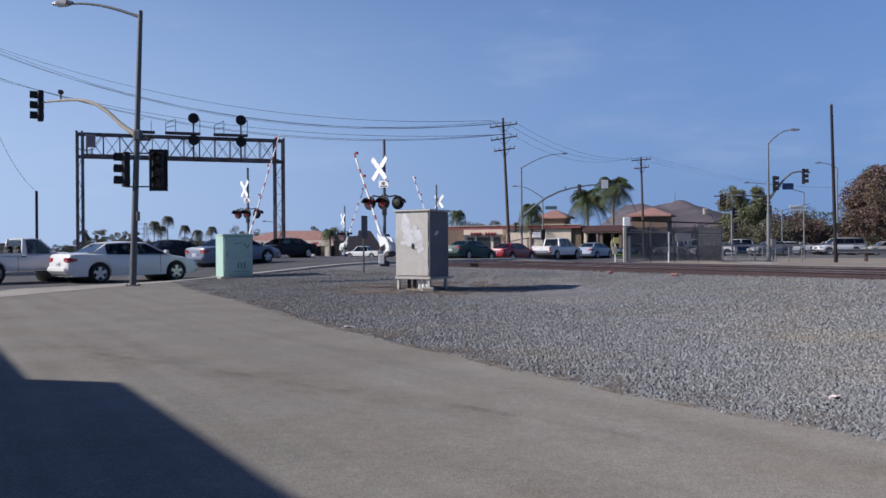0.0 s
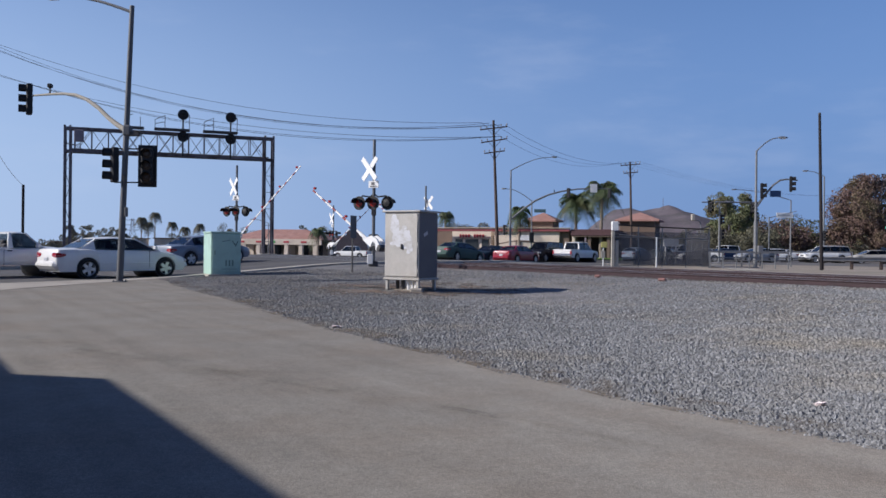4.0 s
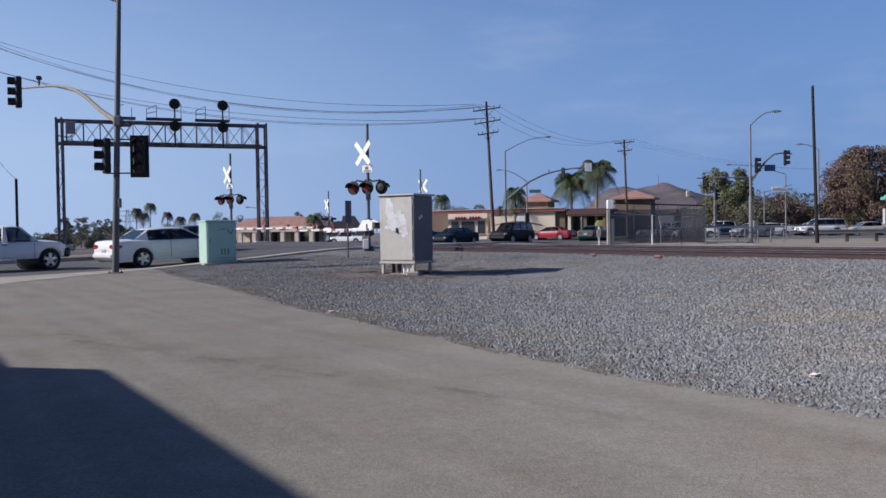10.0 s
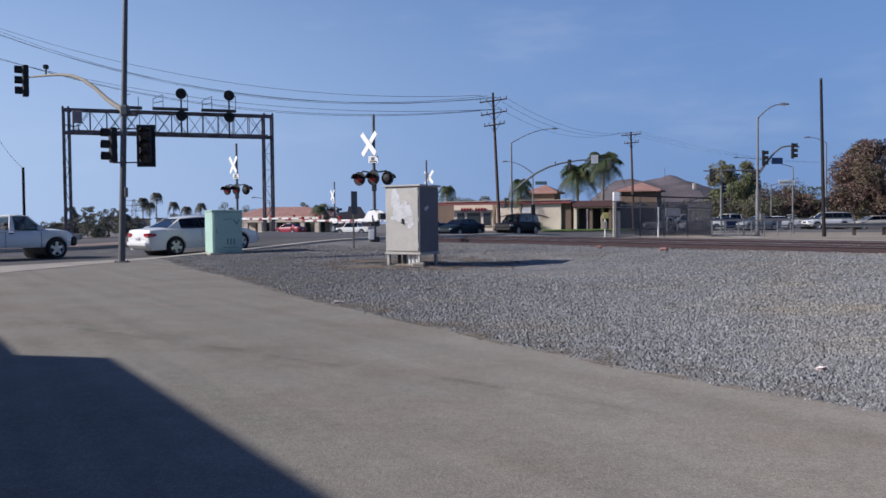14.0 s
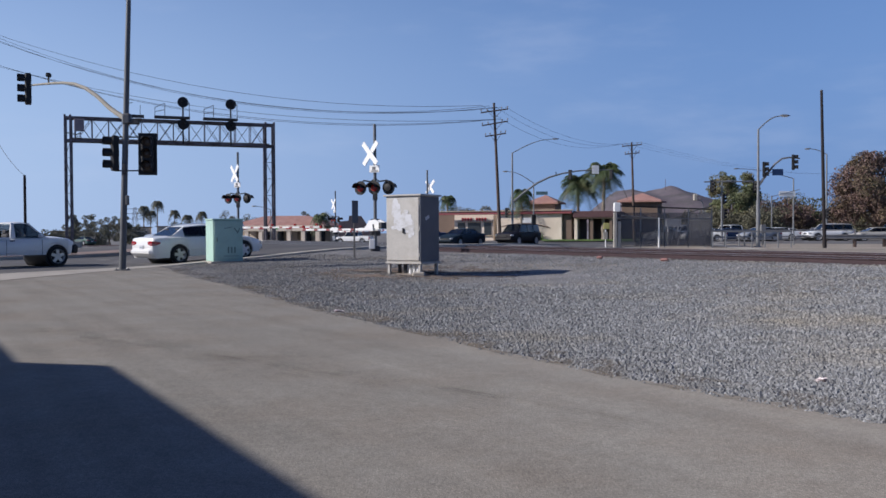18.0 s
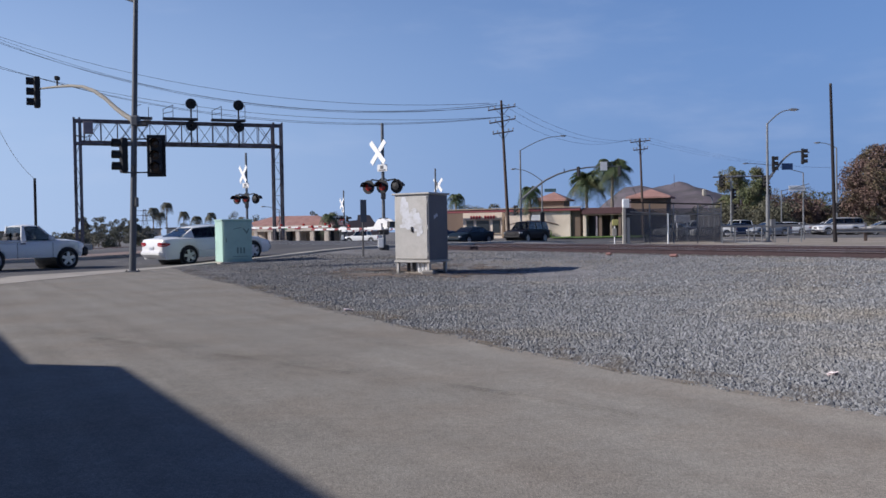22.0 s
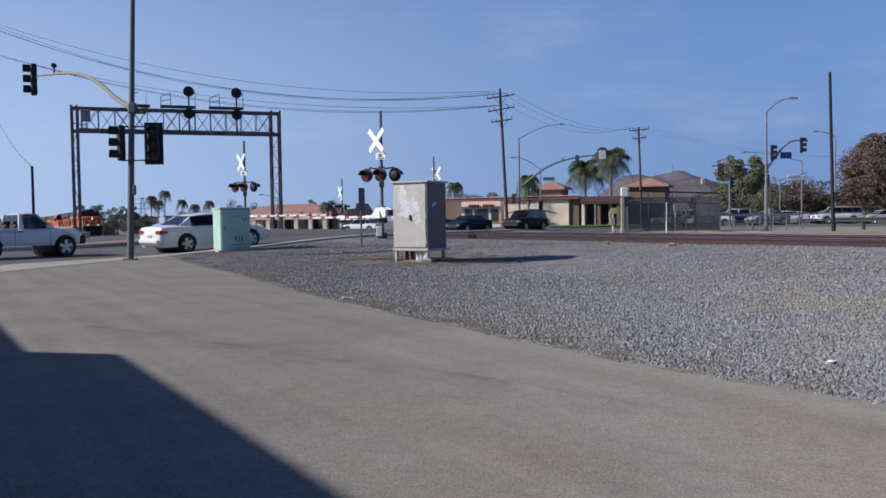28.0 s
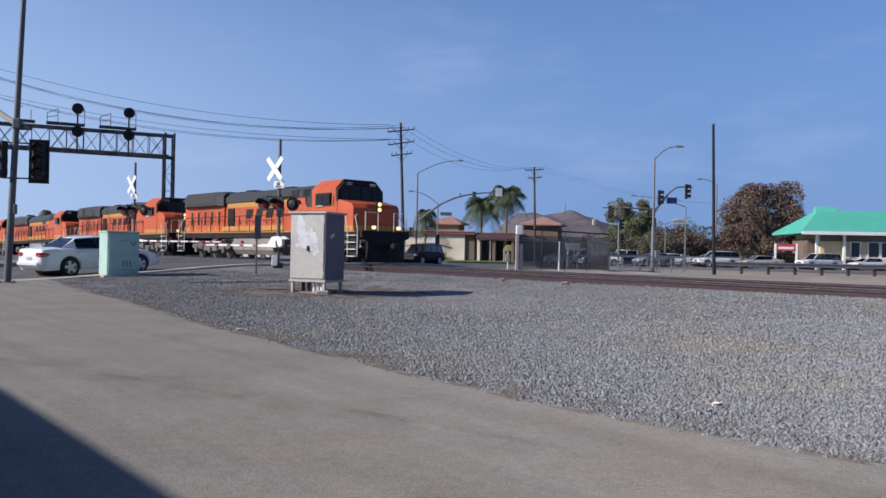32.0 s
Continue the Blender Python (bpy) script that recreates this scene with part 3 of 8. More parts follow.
def tyre_mark(line, width, mat=TYREMARK, name="pavement_stain", label="worn dark tyre mark across the driveway", category="tyre mark"):
    """A thin stain along a line of points on the driveway."""
    pts, n = [], len(line) * 8
    for i in range(n + 1):
        q = i / n * (len(line) - 1)
        j = min(len(line) - 2, int(q))
        (x0, y0), (x1, y1) = line[j], line[j + 1]
        x, y = x0 + (x1 - x0) * (q - j), y0 + (y1 - y0) * (q - j)
        d = Vector((x1 - x0, y1 - y0)).normalized()
        for sg in (-1, 1):
            px, py = x - d.y * sg * width / 2, y + d.x * sg * width / 2
            pts.append((px, py, ground_z(px, py) + 0.019))
    ob = link("pavement_stain", Shape().add(pts, [(2 * i, 2 * i + 2, 2 * i + 3, 2 * i + 1) for i in range(n)]), mat)
    tagged(ob, label, category, kind="structure")


ARC = [[-4.93, 10.27], [-3.95, 9.46], [-2.45, 8.25], [-1.09, 7.07], [0.15, 6.14], [1.34, 4.96]]
tyre_mark(ARC, 0.34)
tyre_mark([(x + 0.05, y + 0.12) for x, y in ARC], 0.12)
tyre_mark([(x - 0.7, y + 0.95) for x, y in ARC], 0.26)
tyre_mark([(x + 0.22, y) for x, y in zip(EDGE_X[1:-1], EDGE_Y[1:-1])], 0.6, SAND, "ground_sand", "tan sand drifted along the edge of the driveway", "sand")
# worn lane dashes on the road
for a in (-13.2, -10.4, -7.6):
    pts = []
    for da, ds in ((0, 0), (1.3, 0), (1.3, 0.14), (0, 0.14)):
        x, y = on_road(a + da, 3.1 + ds)
        pts.append((x, y, road_z(x, y) + 0.006))
    tagged(link("road_marking", Shape().add(pts, [(0, 1, 2, 3)]), LINE), "worn white lane dash on the asphalt", "road marking", kind="structure")

# ---- more materials ----
STEEL = material("galvanised_steel", (0.21, 0.215, 0.222), 0.5, 0.35, vary=0.15, scale=1.5, fine=25, bump=0.1)
POLEGREY = material("dull_grey_pole", (0.115, 0.12, 0.128), 0.6, 0.2, vary=0.15, scale=1.0, fine=20)
DARKSTEEL = material("dark_weathered_steel", (0.07, 0.068, 0.07), 0.6, 0.2, vary=0.25, scale=1.2, fine=25)
GANTRYSTEEL = material("grey_gantry_steel", (0.145, 0.13, 0.145), 0.6, 0.2, vary=0.25, scale=0.8, fine=20, second=(0.06, 0.045, 0.04), mix_scale=1.0)
BLACK = material("black_paint", (0.009, 0.009, 0.011), 0.55, vary=0.25, fine=30, bump=0.05)
LENS = material("unlit_lens", (0.07, 0.045, 0.03), 0.25, vary=0.3, scale=6, fine=60)
REDLENS = material("red_lens", (0.30, 0.022, 0.018), 0.25, vary=0.2, scale=6, fine=60)
WHITE = material("white_paint", (0.78, 0.78, 0.77), 0.5, vary=0.08, scale=2, fine=30, bump=0.05)
REDTAPE = material("red_tape", (0.30, 0.085, 0.085), 0.5, vary=0.15, fine=30, bump=0.05)
MAST = material("mast_aluminium", (0.14, 0.145, 0.15), 0.5, 0.4, vary=0.2, fine=20)
CABINET = material("weathered_aluminium", (0.45, 0.435, 0.41), 0.55, 0.2, vary=0.14, scale=1.2, fine=35, bump=0.15, second=(0.38, 0.36, 0.33), mix_scale=1.4)
PATCH = material("overpainted_patch", (0.60, 0.61, 0.64), 0.5, vary=0.08, scale=3, fine=30, second=(0.44, 0.43, 0.41), mix_scale=5, mix_low=0.46, mix_high=0.62)
GREENBOX = material("pale_green_steel", (0.40, 0.58, 0.50), 0.5, vary=0.08, scale=1.5, fine=30, second=(0.34, 0.48, 0.42), mix_scale=1.2)
GREENDARK = material("dark_green_mark", (0.16, 0.24, 0.21), 0.6)
WOOD = material("weathered_pole_wood", (0.085, 0.06, 0.048), 0.9, vary=0.3, scale=0.8, fine=12, bump=0.5, depth=0.02)
WOODDARK = material("creosote_pole_wood", (0.022, 0.018, 0.019), 0.9, vary=0.3, scale=0.8, fine=12, bump=0.5, depth=0.02)
WIRE = material("black_cable", (0.02, 0.02, 0.022), 0.7)
INSUL = material("grey_porcelain", (0.25, 0.25, 0.27), 0.3)
SIGNBLUE = material("blue_sign_sheet", (0.03, 0.07, 0.17), 0.45)
LAMPGLASS = material("lamp_lens", (0.75, 0.75, 0.72), 0.3)
YELLOW = material("yellow_plastic", (0.50, 0.46, 0.16), 0.5)


def arc(p, q, lift, n=10):
    """Points from p to q that rise fast and then level off, for mast arms."""
    p, q = Vector(p), Vector(q)
    return [(p + (q - p) * t) * 1.0 + Vector((0, 0, lift * (math.sin(t * math.pi * 0.5) - t))) for t in [i / n for i in range(n + 1)]]


def signal_head(owner, x, y, z, turn, plate=False, name="signal_head"):
    """A three-lamp traffic signal facing -y before the turn."""
    s = Shape()
    s.box((0, 0.10, 0), (0.34, 0.20, 1.08), bevel=0.03)
    for k in (-1, 0, 1):
        s.box((0, 0.1, k * 0.36), (0.36, 0.21, 0.30), bevel=0.04)
    if plate:
        s.box((0, 0.17, 0), (0.56, 0.02, 1.30), bevel=0.008)
    head = part(name, s, BLACK, owner, at=pose(x, y, z, 0, 0, turn))
    for k, c in ((1, "red"), (0, "amber"), (-1, "green")):
        v = Shape()
        pts = []
        for ring in ((0.155, -0.005), (0.155, -0.24)):
            pts.append([(ring[0] * math.cos(radians(a)), ring[1], k * 0.36 + ring[0] * math.sin(radians(a))) for a in range(-35, 216, 25)])
        v.loft(pts, closed=False, caps=False)
        pts2 = [[(p[0] * 0.95, p[1], k * 0.36 + (p[2] - k * 0.36) * 0.95) for p in r] for r in pts]
        v.loft(pts2, closed=False, caps=False)
        part("visor", v, BLACK, head)
        part("lens", Shape().lathe([(0.0, -0.02), (0.09, -0.015), (0.14, 0.0)], (0, 0, k * 0.36), axis=1, seg=14), LENS, head, smooth=True)
    return head




def cobra(owner, base, height, reach, turn, rise=0.9, r=0.10, mat=STEEL):
    """Street-lamp arm and head on a pole of owner's own space."""
    x, y, z = base
    d = Vector((math.cos(radians(turn)), math.sin(radians(turn)), 0))
    p = Vector((x, y, height))
    pts = [p + d * reach * t + Vector((0, 0, rise * math.sin(t * math.pi / 2))) for t in [i / 10 for i in range(11)]]
    part("lamp_arm", Shape().pipe(pts, 0.05, 8, 0.035), mat, owner, smooth=True)
    e = pts[-1]
    h = Shape()
    h.loft([[(0.02, -0.05, 0.0), (0.02, 0.05, 0), (0.02, 0.05, 0.07), (0.02, -0.05, 0.07)], [(0.2, -0.12, -0.02), (0.2, 0.12, -0.02), (0.2, 0.09, 0.12), (0.2, -0.09, 0.12)],
            [(0.55, -0.15, -0.02), (0.55, 0.15, -0.02), (0.55, 0.1, 0.1), (0.55, -0.1, 0.1)], [(0.72, -0.09, 0.0), (0.72, 0.09, 0), (0.72, 0.06, 0.05), (0.72, -0.06, 0.05)]])
    head = part("lamp_head", h, mat, owner, at=pose(e.x, e.y, e.z, 0, 0, turn))
    part("lens", Shape().box((0.4, 0, -0.035), (0.34, 0.22, 0.05), bevel=0.02), LAMPGLASS, head)


# ---- corner traffic signal pole ----
def corner_signal():
    m = pose(-9.76, 26.4, road_z(-9.76, 26.4) - 0.0)
    t = thing("traffic_signal_pole", m, "tall grey steel signal pole with curved mast arm on the kerb", "traffic signal")
    lean = 0.30
    part("pole", Shape().rod((0, 0, 0), (lean, 0, 8.6), 0.105, 0.07, 14), POLEGREY, t, smooth=True)
    part("base_plate", Shape().box((0, 0, 0.03), (0.36, 0.36, 0.06), bevel=0.01), POLEGREY, t)
    for k in range(4):
        a = math.pi / 4 + k * math.pi / 2
        part("bolt", Shape().rod((0.19 * math.cos(a), 0.19 * math.sin(a), 0.03), (0.19 * math.cos(a), 0.19 * math.sin(a), 0.10), 0.016, seg=6), DARKSTEEL, t)
    part("hand_box", Shape().box((0.13, -0.07, 3.18), (0.12, 0.16, 0.34), bevel=0.02), DARKSTEEL, t)
    part("hand_hole", Shape().box((0.20, -0.05, 2.2), (0.09, 0.12, 0.30), bevel=0.02), POLEGREY, t)
    # mast arm over the road
    d = Vector((-0.8, 0.6, 0))
    pts = [(0.17, 0, 4.72), (-0.27, 0.33, 4.97), (-0.59, 0.57, 5.18), (-1.09, 0.94, 5.58), (-1.61, 1.33, 5.90), (-2.14, 1.73, 6.11), (-2.69, 2.14, 6.22), (-3.26, 2.57, 6.28), (-3.8, 2.97, 6.32), (-4.4, 3.42, 6.36)]
    part("mast_arm", Shape().pipe(pts, 0.085, 10, 0.03), material("pale_mast_arm", (0.30, 0.28, 0.24), 0.85, 0.0, vary=0.1), t, "pale weathered curved arm", smooth=True)
    part("arm_camera", Shape().rod((-3.42, 2.68, 6.28), (-3.42, 2.68, 6.52), 0.03, seg=6).box((-3.42, 2.68, 6.58), (0.14, 0.2, 0.14), bevel=0.03), BLACK, t)
    part("arm_clamp", Shape().box((0.2, 0, 4.72), (0.26, 0.26, 0.34), bevel=0.05), POLEGREY, t)
    part("light_bracket", Shape().box((0.42, -0.03, 4.62), (0.36, 0.16, 0.14), bevel=0.03).box((0.58, -0.03, 4.70), (0.22, 0.2, 0.06), bevel=0.02), DARKSTEEL, t)
    signal_head(t, -4.6, 3.45, 6.25, -62)
    signal_head(t, -0.28, -0.05, 3.66, -58)
    signal_head(t, 0.86, -0.18, 3.63, 10, plate=True)
    for z in (3.12, 4.16):
        part("bracket", Shape().rod((-0.2, 0, z), (0.78, 0.0, z), 0.022, seg=6), BLACK, t)
    cobra(t, (0.30, 0, 0), 8.4, 2.3, 170, 0.55, mat=STEEL)


# ---- signal bridge over the tracks ----
def signal_bridge():
    a, b = Vector((-30.94, 71.23, 0)), Vector((-14.7, 76.88, 0))
    d = (b - a)
    L = d.length
    turn = math.degrees(math.atan2(d.y, d.x))
    t = thing("signal_bridge", pose(a.x, a.y, 0.1, 0, 0, turn), "grey steel lattice signal bridge spanning the railway tracks", "signal bridge")
    top, low, w = 10.75, 8.85, 1.1
    for x, gap in ((0.0, 0.42), (L - 0.75, 0.75)):
        for xx in (x, x + gap):
            for y in (-w / 2, w / 2):
                part("leg", Shape().box((xx, y, (top + 0.1) / 2), (0.17, 0.17, top + 0.35), bevel=0.01), GANTRYSTEEL, t)
        n = 6
        for k in range(n):
            z0, z1 = k * low / n, (k + 1) * low / n
            for p, q in (((x, -w / 2, z0 if k % 2 else z1), (x + gap, -w / 2, z1 if k % 2 else z0)), ((x, -w / 2, z1), (x + gap, -w / 2, z1)),
                         ((x, -w / 2, z1), (x, w / 2, z1)), ((x + gap, -w / 2, z0), (x + gap, w / 2, z1))):
                part("brace", Shape().rod(p, q, 0.03, seg=4), GANTRYSTEEL, t)
        part("footing", Shape().box((x + 0.37, 0, 0.15), (1.5, 1.8, 0.5), bevel=0.03), CONCRETE, t)
    for y in (-w / 2, w / 2):
        for z in (low, top):
            part("chord", Shape().box((L / 2, y, z), (L, 0.15, 0.19), bevel=0.01), GANTRYSTEEL, t)
        n = 12
        for k in range(n):
            x0, x1 = 0.75 + (L - 1.5) * k / n, 0.75 + (L - 1.5) * (k + 1) / n
            s = Shape().rod((x0, y, low), (x0, y, top), 0.045, seg=4)
            if k % 3 != 1 or y > 0:
                s.rod((x0, y, low), (x1, y, top), 0.03, seg=4).rod((x0, y, top), (x1, y, low), 0.03, seg=4)
            part("web_bar", s, GANTRYSTEEL, t)
    part("walkway", Shape().box((L / 2, 0, low + 0.2), (L - 0.8, 0.8, 0.05)), GANTRYSTEEL, t)
    part("relay_box", Shape().box((1.1, -w / 2 - 0.2, 10.1), (0.75, 0.4, 1.0), bevel=0.04), material("relay_box_grey", (0.22, 0.19, 0.21), 0.6), t)
    part("conduit", Shape().pipe([(0.1, -0.7, 9.45), (0.9, -0.72, 9.3), (1.2, -0.75, 9.5), (1.2, -0.75, 9.1), (1.6, -0.75, 8.7), (2.2, -0.7, 8.8)], 0.05), GANTRYSTEEL, t)
    for x in (9.38, 13.4):
        m = part("signal_mast", Shape().rod((x, -0.75, low - 0.1), (x, -0.75, 12.2), 0.07), BLACK, t)
        for z in (12.35, 10.45):
            disc = part("signal_target", Shape().lathe([(0.0, 0.06), (0.46, 0.06), (0.46, 0.0), (0.0, 0.0)], (x, -0.95, z), axis=1, seg=20), BLACK, t)
            part("lamp_housing", Shape().lathe([(0.0, 0.0), (0.2, 0.0), (0.2, 0.3), (0, 0.3)], (x, -0.9, z), axis=1, seg=12), BLACK, disc)
            part("hood", Shape().lathe([(0.13, 0.0), (0.15, -0.3), (0.14, -0.3), (0.12, 0.0)], (x, -0.95, z), axis=1, seg=12), LENS, disc)
        p = Shape().box((x - 0.9, -0.9, 11.0), (2.9, 0.9, 0.16))
        part("platform", p, DARKSTEEL, t)
        for xx, hh in ((-2.3, 0.8), (-1.5, 1.15), (-0.6, 0.0), (0.5, 1.3)):
            if hh:
                part("platform_rail", Shape().rod((x + xx, -1.3, 11.0), (x + xx, -1.3, 11.0 + hh), 0.035, seg=4), DARKSTEEL, t)
        for p, q in (((x - 2.3, -1.3, 11.75), (x - 1.5, -1.3, 12.15)), ((x - 2.3, -1.3, 11.4), (x - 1.5, -1.3, 11.6)), ((x + 0.5, -1.3, 12.3), (x + 0.5, -0.4, 12.3))):
            part("platform_rail", Shape().rod(p, q, 0.035, seg=4), DARKSTEEL, t)
    x = 5.2
    part("platform", Shape().box((x, -0.9, 11.0), (2.0, 0.9, 0.16)), DARKSTEEL, t)
    for p, q in (((x - 0.5, -1.3, 11), (x - 0.5, -1.3, 12)), ((x + 0.7, -1.3, 11), (x + 0.7, -1.3, 11.9)), ((x - 0.5, -1.3, 11.9), (x + 0.1, -1.3, 12.1))):
        part("platform_rail", Shape().rod(p, q, 0.035, seg=4), DARKSTEEL, t)


# ---- level-crossing signals with gates ----
def crossing_signal(x, y, turn, top, arm_len, arm_turn, sink=0.02, label="", face=None):
    """Mast with crossbuck, flashing lights and a gate. turn: the way the crossbuck faces; the gate arm is returned for its motion."""
    z0 = road_z(x, y) - sink
    t = thing("crossing_signal", pose(x, y, z0), label or "crossing signal mast with white crossbuck and red lights", "crossing signal", "level crossing signals")
    part("mast", Shape().rod((0, 0, 0), (0, 0, top), 0.075, 0.065, 12), MAST, t, smooth=True)
    part("mast_base", Shape().box((0, 0, 0.18), (0.4, 0.4, 0.36), bevel=0.04), DARKSTEEL, t)
    R = pose(0, 0, 0, 0, 0, turn)
    F = pose(0, 0, 0, 0, 0, turn if face is None else face)
    cb = part("crossbuck", Shape().box((0, 0, 0), (0.24, 0.03, 1.30), Matrix.Rotation(radians(45), 3, "Y"), 0.01), WHITE, t, "white reflective crossbuck blades", at=F @ pose(-0.15, -0.12, top - 1.25))
    part("blade", Shape().box((0, -0.035, 0), (0.24, 0.03, 1.30), Matrix.Rotation(radians(-45), 3, "Y"), 0.01), WHITE, cb)
    pl = part("tracks_plate", Shape().box((0, 0, 0), (0.5, 0.02, 0.3), bevel=0.008), WHITE, t, at=R @ pose(0.05, -0.12, top - 1.92))
    part("plate_lettering", Shape().box((-0.02, -0.013, 0.03), (0.16, 0.006, 0.14)).box((0.0, -0.013, -0.09), (0.34, 0.006, 0.05)), material("plate_lettering", (0.12, 0.12, 0.13), 0.6), pl)
    zl = top - 2.65
    arm = part("lamp_bar", Shape().pipe([(-0.72, -0.02, zl + 0.1), (-0.55, -0.02, zl + 0.26), (-0.2, 0, zl + 0.2), (0.0, 0, zl + 0.34), (0.2, 0, zl + 0.2), (0.6, 0, zl + 0.24), (0.75, 0, zl + 0.1)], 0.035), BLACK, t, at=R)
    for xx, f in ((-0.68, 1), (0.02, 1), (0.62, -1)):
        L = part("flasher", Shape().lathe([(0.0, 0.14), (0.16, 0.12), (0.18, 0.0), (0.30, 0.0), (0.30, 0.02), (0.0, 0.02)], (0, 0, 0), axis=1, seg=18), BLACK, t, at=R @ pose(xx, -0.1 * f, zl - 0.06, 0, 0, 0 if f > 0 else 180))
        part("lens", Shape().lathe([(0.0, -0.02), (0.1, -0.012), (0.16, -0.003)], (0, 0, 0), axis=1, seg=16), REDLENS, L, smooth=True)
        hood = [[(r * math.cos(radians(a)), yy, r * math.sin(radians(a))) for a in range(0, 181, 20)] for r, yy in ((0.18, 0.0), (0.21, -0.34))]
        part("hood", Shape().loft(hood, closed=False, caps=False), BLACK, L)
    part("junction_box", Shape().box((0, 0, zl - 0.42), (0.2, 0.2, 0.34), bevel=0.02), DARKSTEEL, t)
    part("signal_case", Shape().box((-0.12, -0.22, 0.45), (0.24, 0.2, 0.42), bevel=0.02), WHITE, t)
    # gate mechanism: case on the mast, arm with red and white bands, counterweight
    part("gate_machine", Shape().box((0.0, 0.14, 1.15), (0.42, 0.42, 0.72), bevel=0.05), DARKSTEEL, t)
    pivot = pose(0, -0.28, 1.06, 0, 0, arm_turn)
    gate = part("gate_arm", Shape().box((0.45, 0, 0.0), (0.9, 0.09, 0.14), bevel=0.02), WHITE, t, "red and white banded gate arm", at=pivot)
    n = max(6, int(arm_len / 0.42))
    step = (arm_len - 0.7) / n
    for k in range(n):
        wide = step * (0.6 if k % 2 else 1.4)
        part("band", Shape().box((0.7 + (k + 0.5) * step, 0, 0), (wide, 0.05, 0.095 - 0.002 * k), bevel=0.01), REDTAPE if k % 2 else WHITE, gate)
    for k in (0.45, 0.72, 0.97):
        part("arm_lamp", Shape().rod((arm_len * k, -0.05, 0.14), (arm_len * k, 0.05, 0.14), 0.06, seg=8), REDLENS, gate)
    cw = Shape()
    yoke = [(-0.08, -0.06), (0.42, -0.05), (0.52, 0.05), (0.36, 0.09), (0.14, 0.38), (-0.2, 0.42), (-0.5, 0.27), (-0.55, 0.05), (-0.40, 0.0), (-0.26, 0.2), (-0.06, 0.22)]
    cw.slab(yoke, 1, -0.22, -0.14)
    cw.slab(yoke, 1, 0.14, 0.22)
    part("arm_support", cw, WHITE, gate)
    part("counterweight", Shape().box((-0.5, 0, 0.16), (0.2, 0.5, 0.26), bevel=0.03), DARKSTEEL, gate)
    return gate, pivot


corner_signal()
signal_bridge()
ARM_TURN = math.degrees(math.atan2(V.y, V.x))
GATES = [
    (*crossing_signal(-2.6, 36.2, -28, 5.55, 4.4, ARM_TURN, 0.2, face=-46), 0),
    (*crossing_signal(-11.65, 50.0, -30, 5.5, 6.7, ARM_TURN + 180, face=-52), 1),
    (*crossing_signal(-0.65, 63.0, 130, 5.5, 5.6, ARM_TURN, label="crossing signal mast seen from behind, white crossbuck"), 0),
    (*crossing_signal(-9.5, 80.0, -62, 4.9, 6.0, ARM_TURN + 180), 1),
]


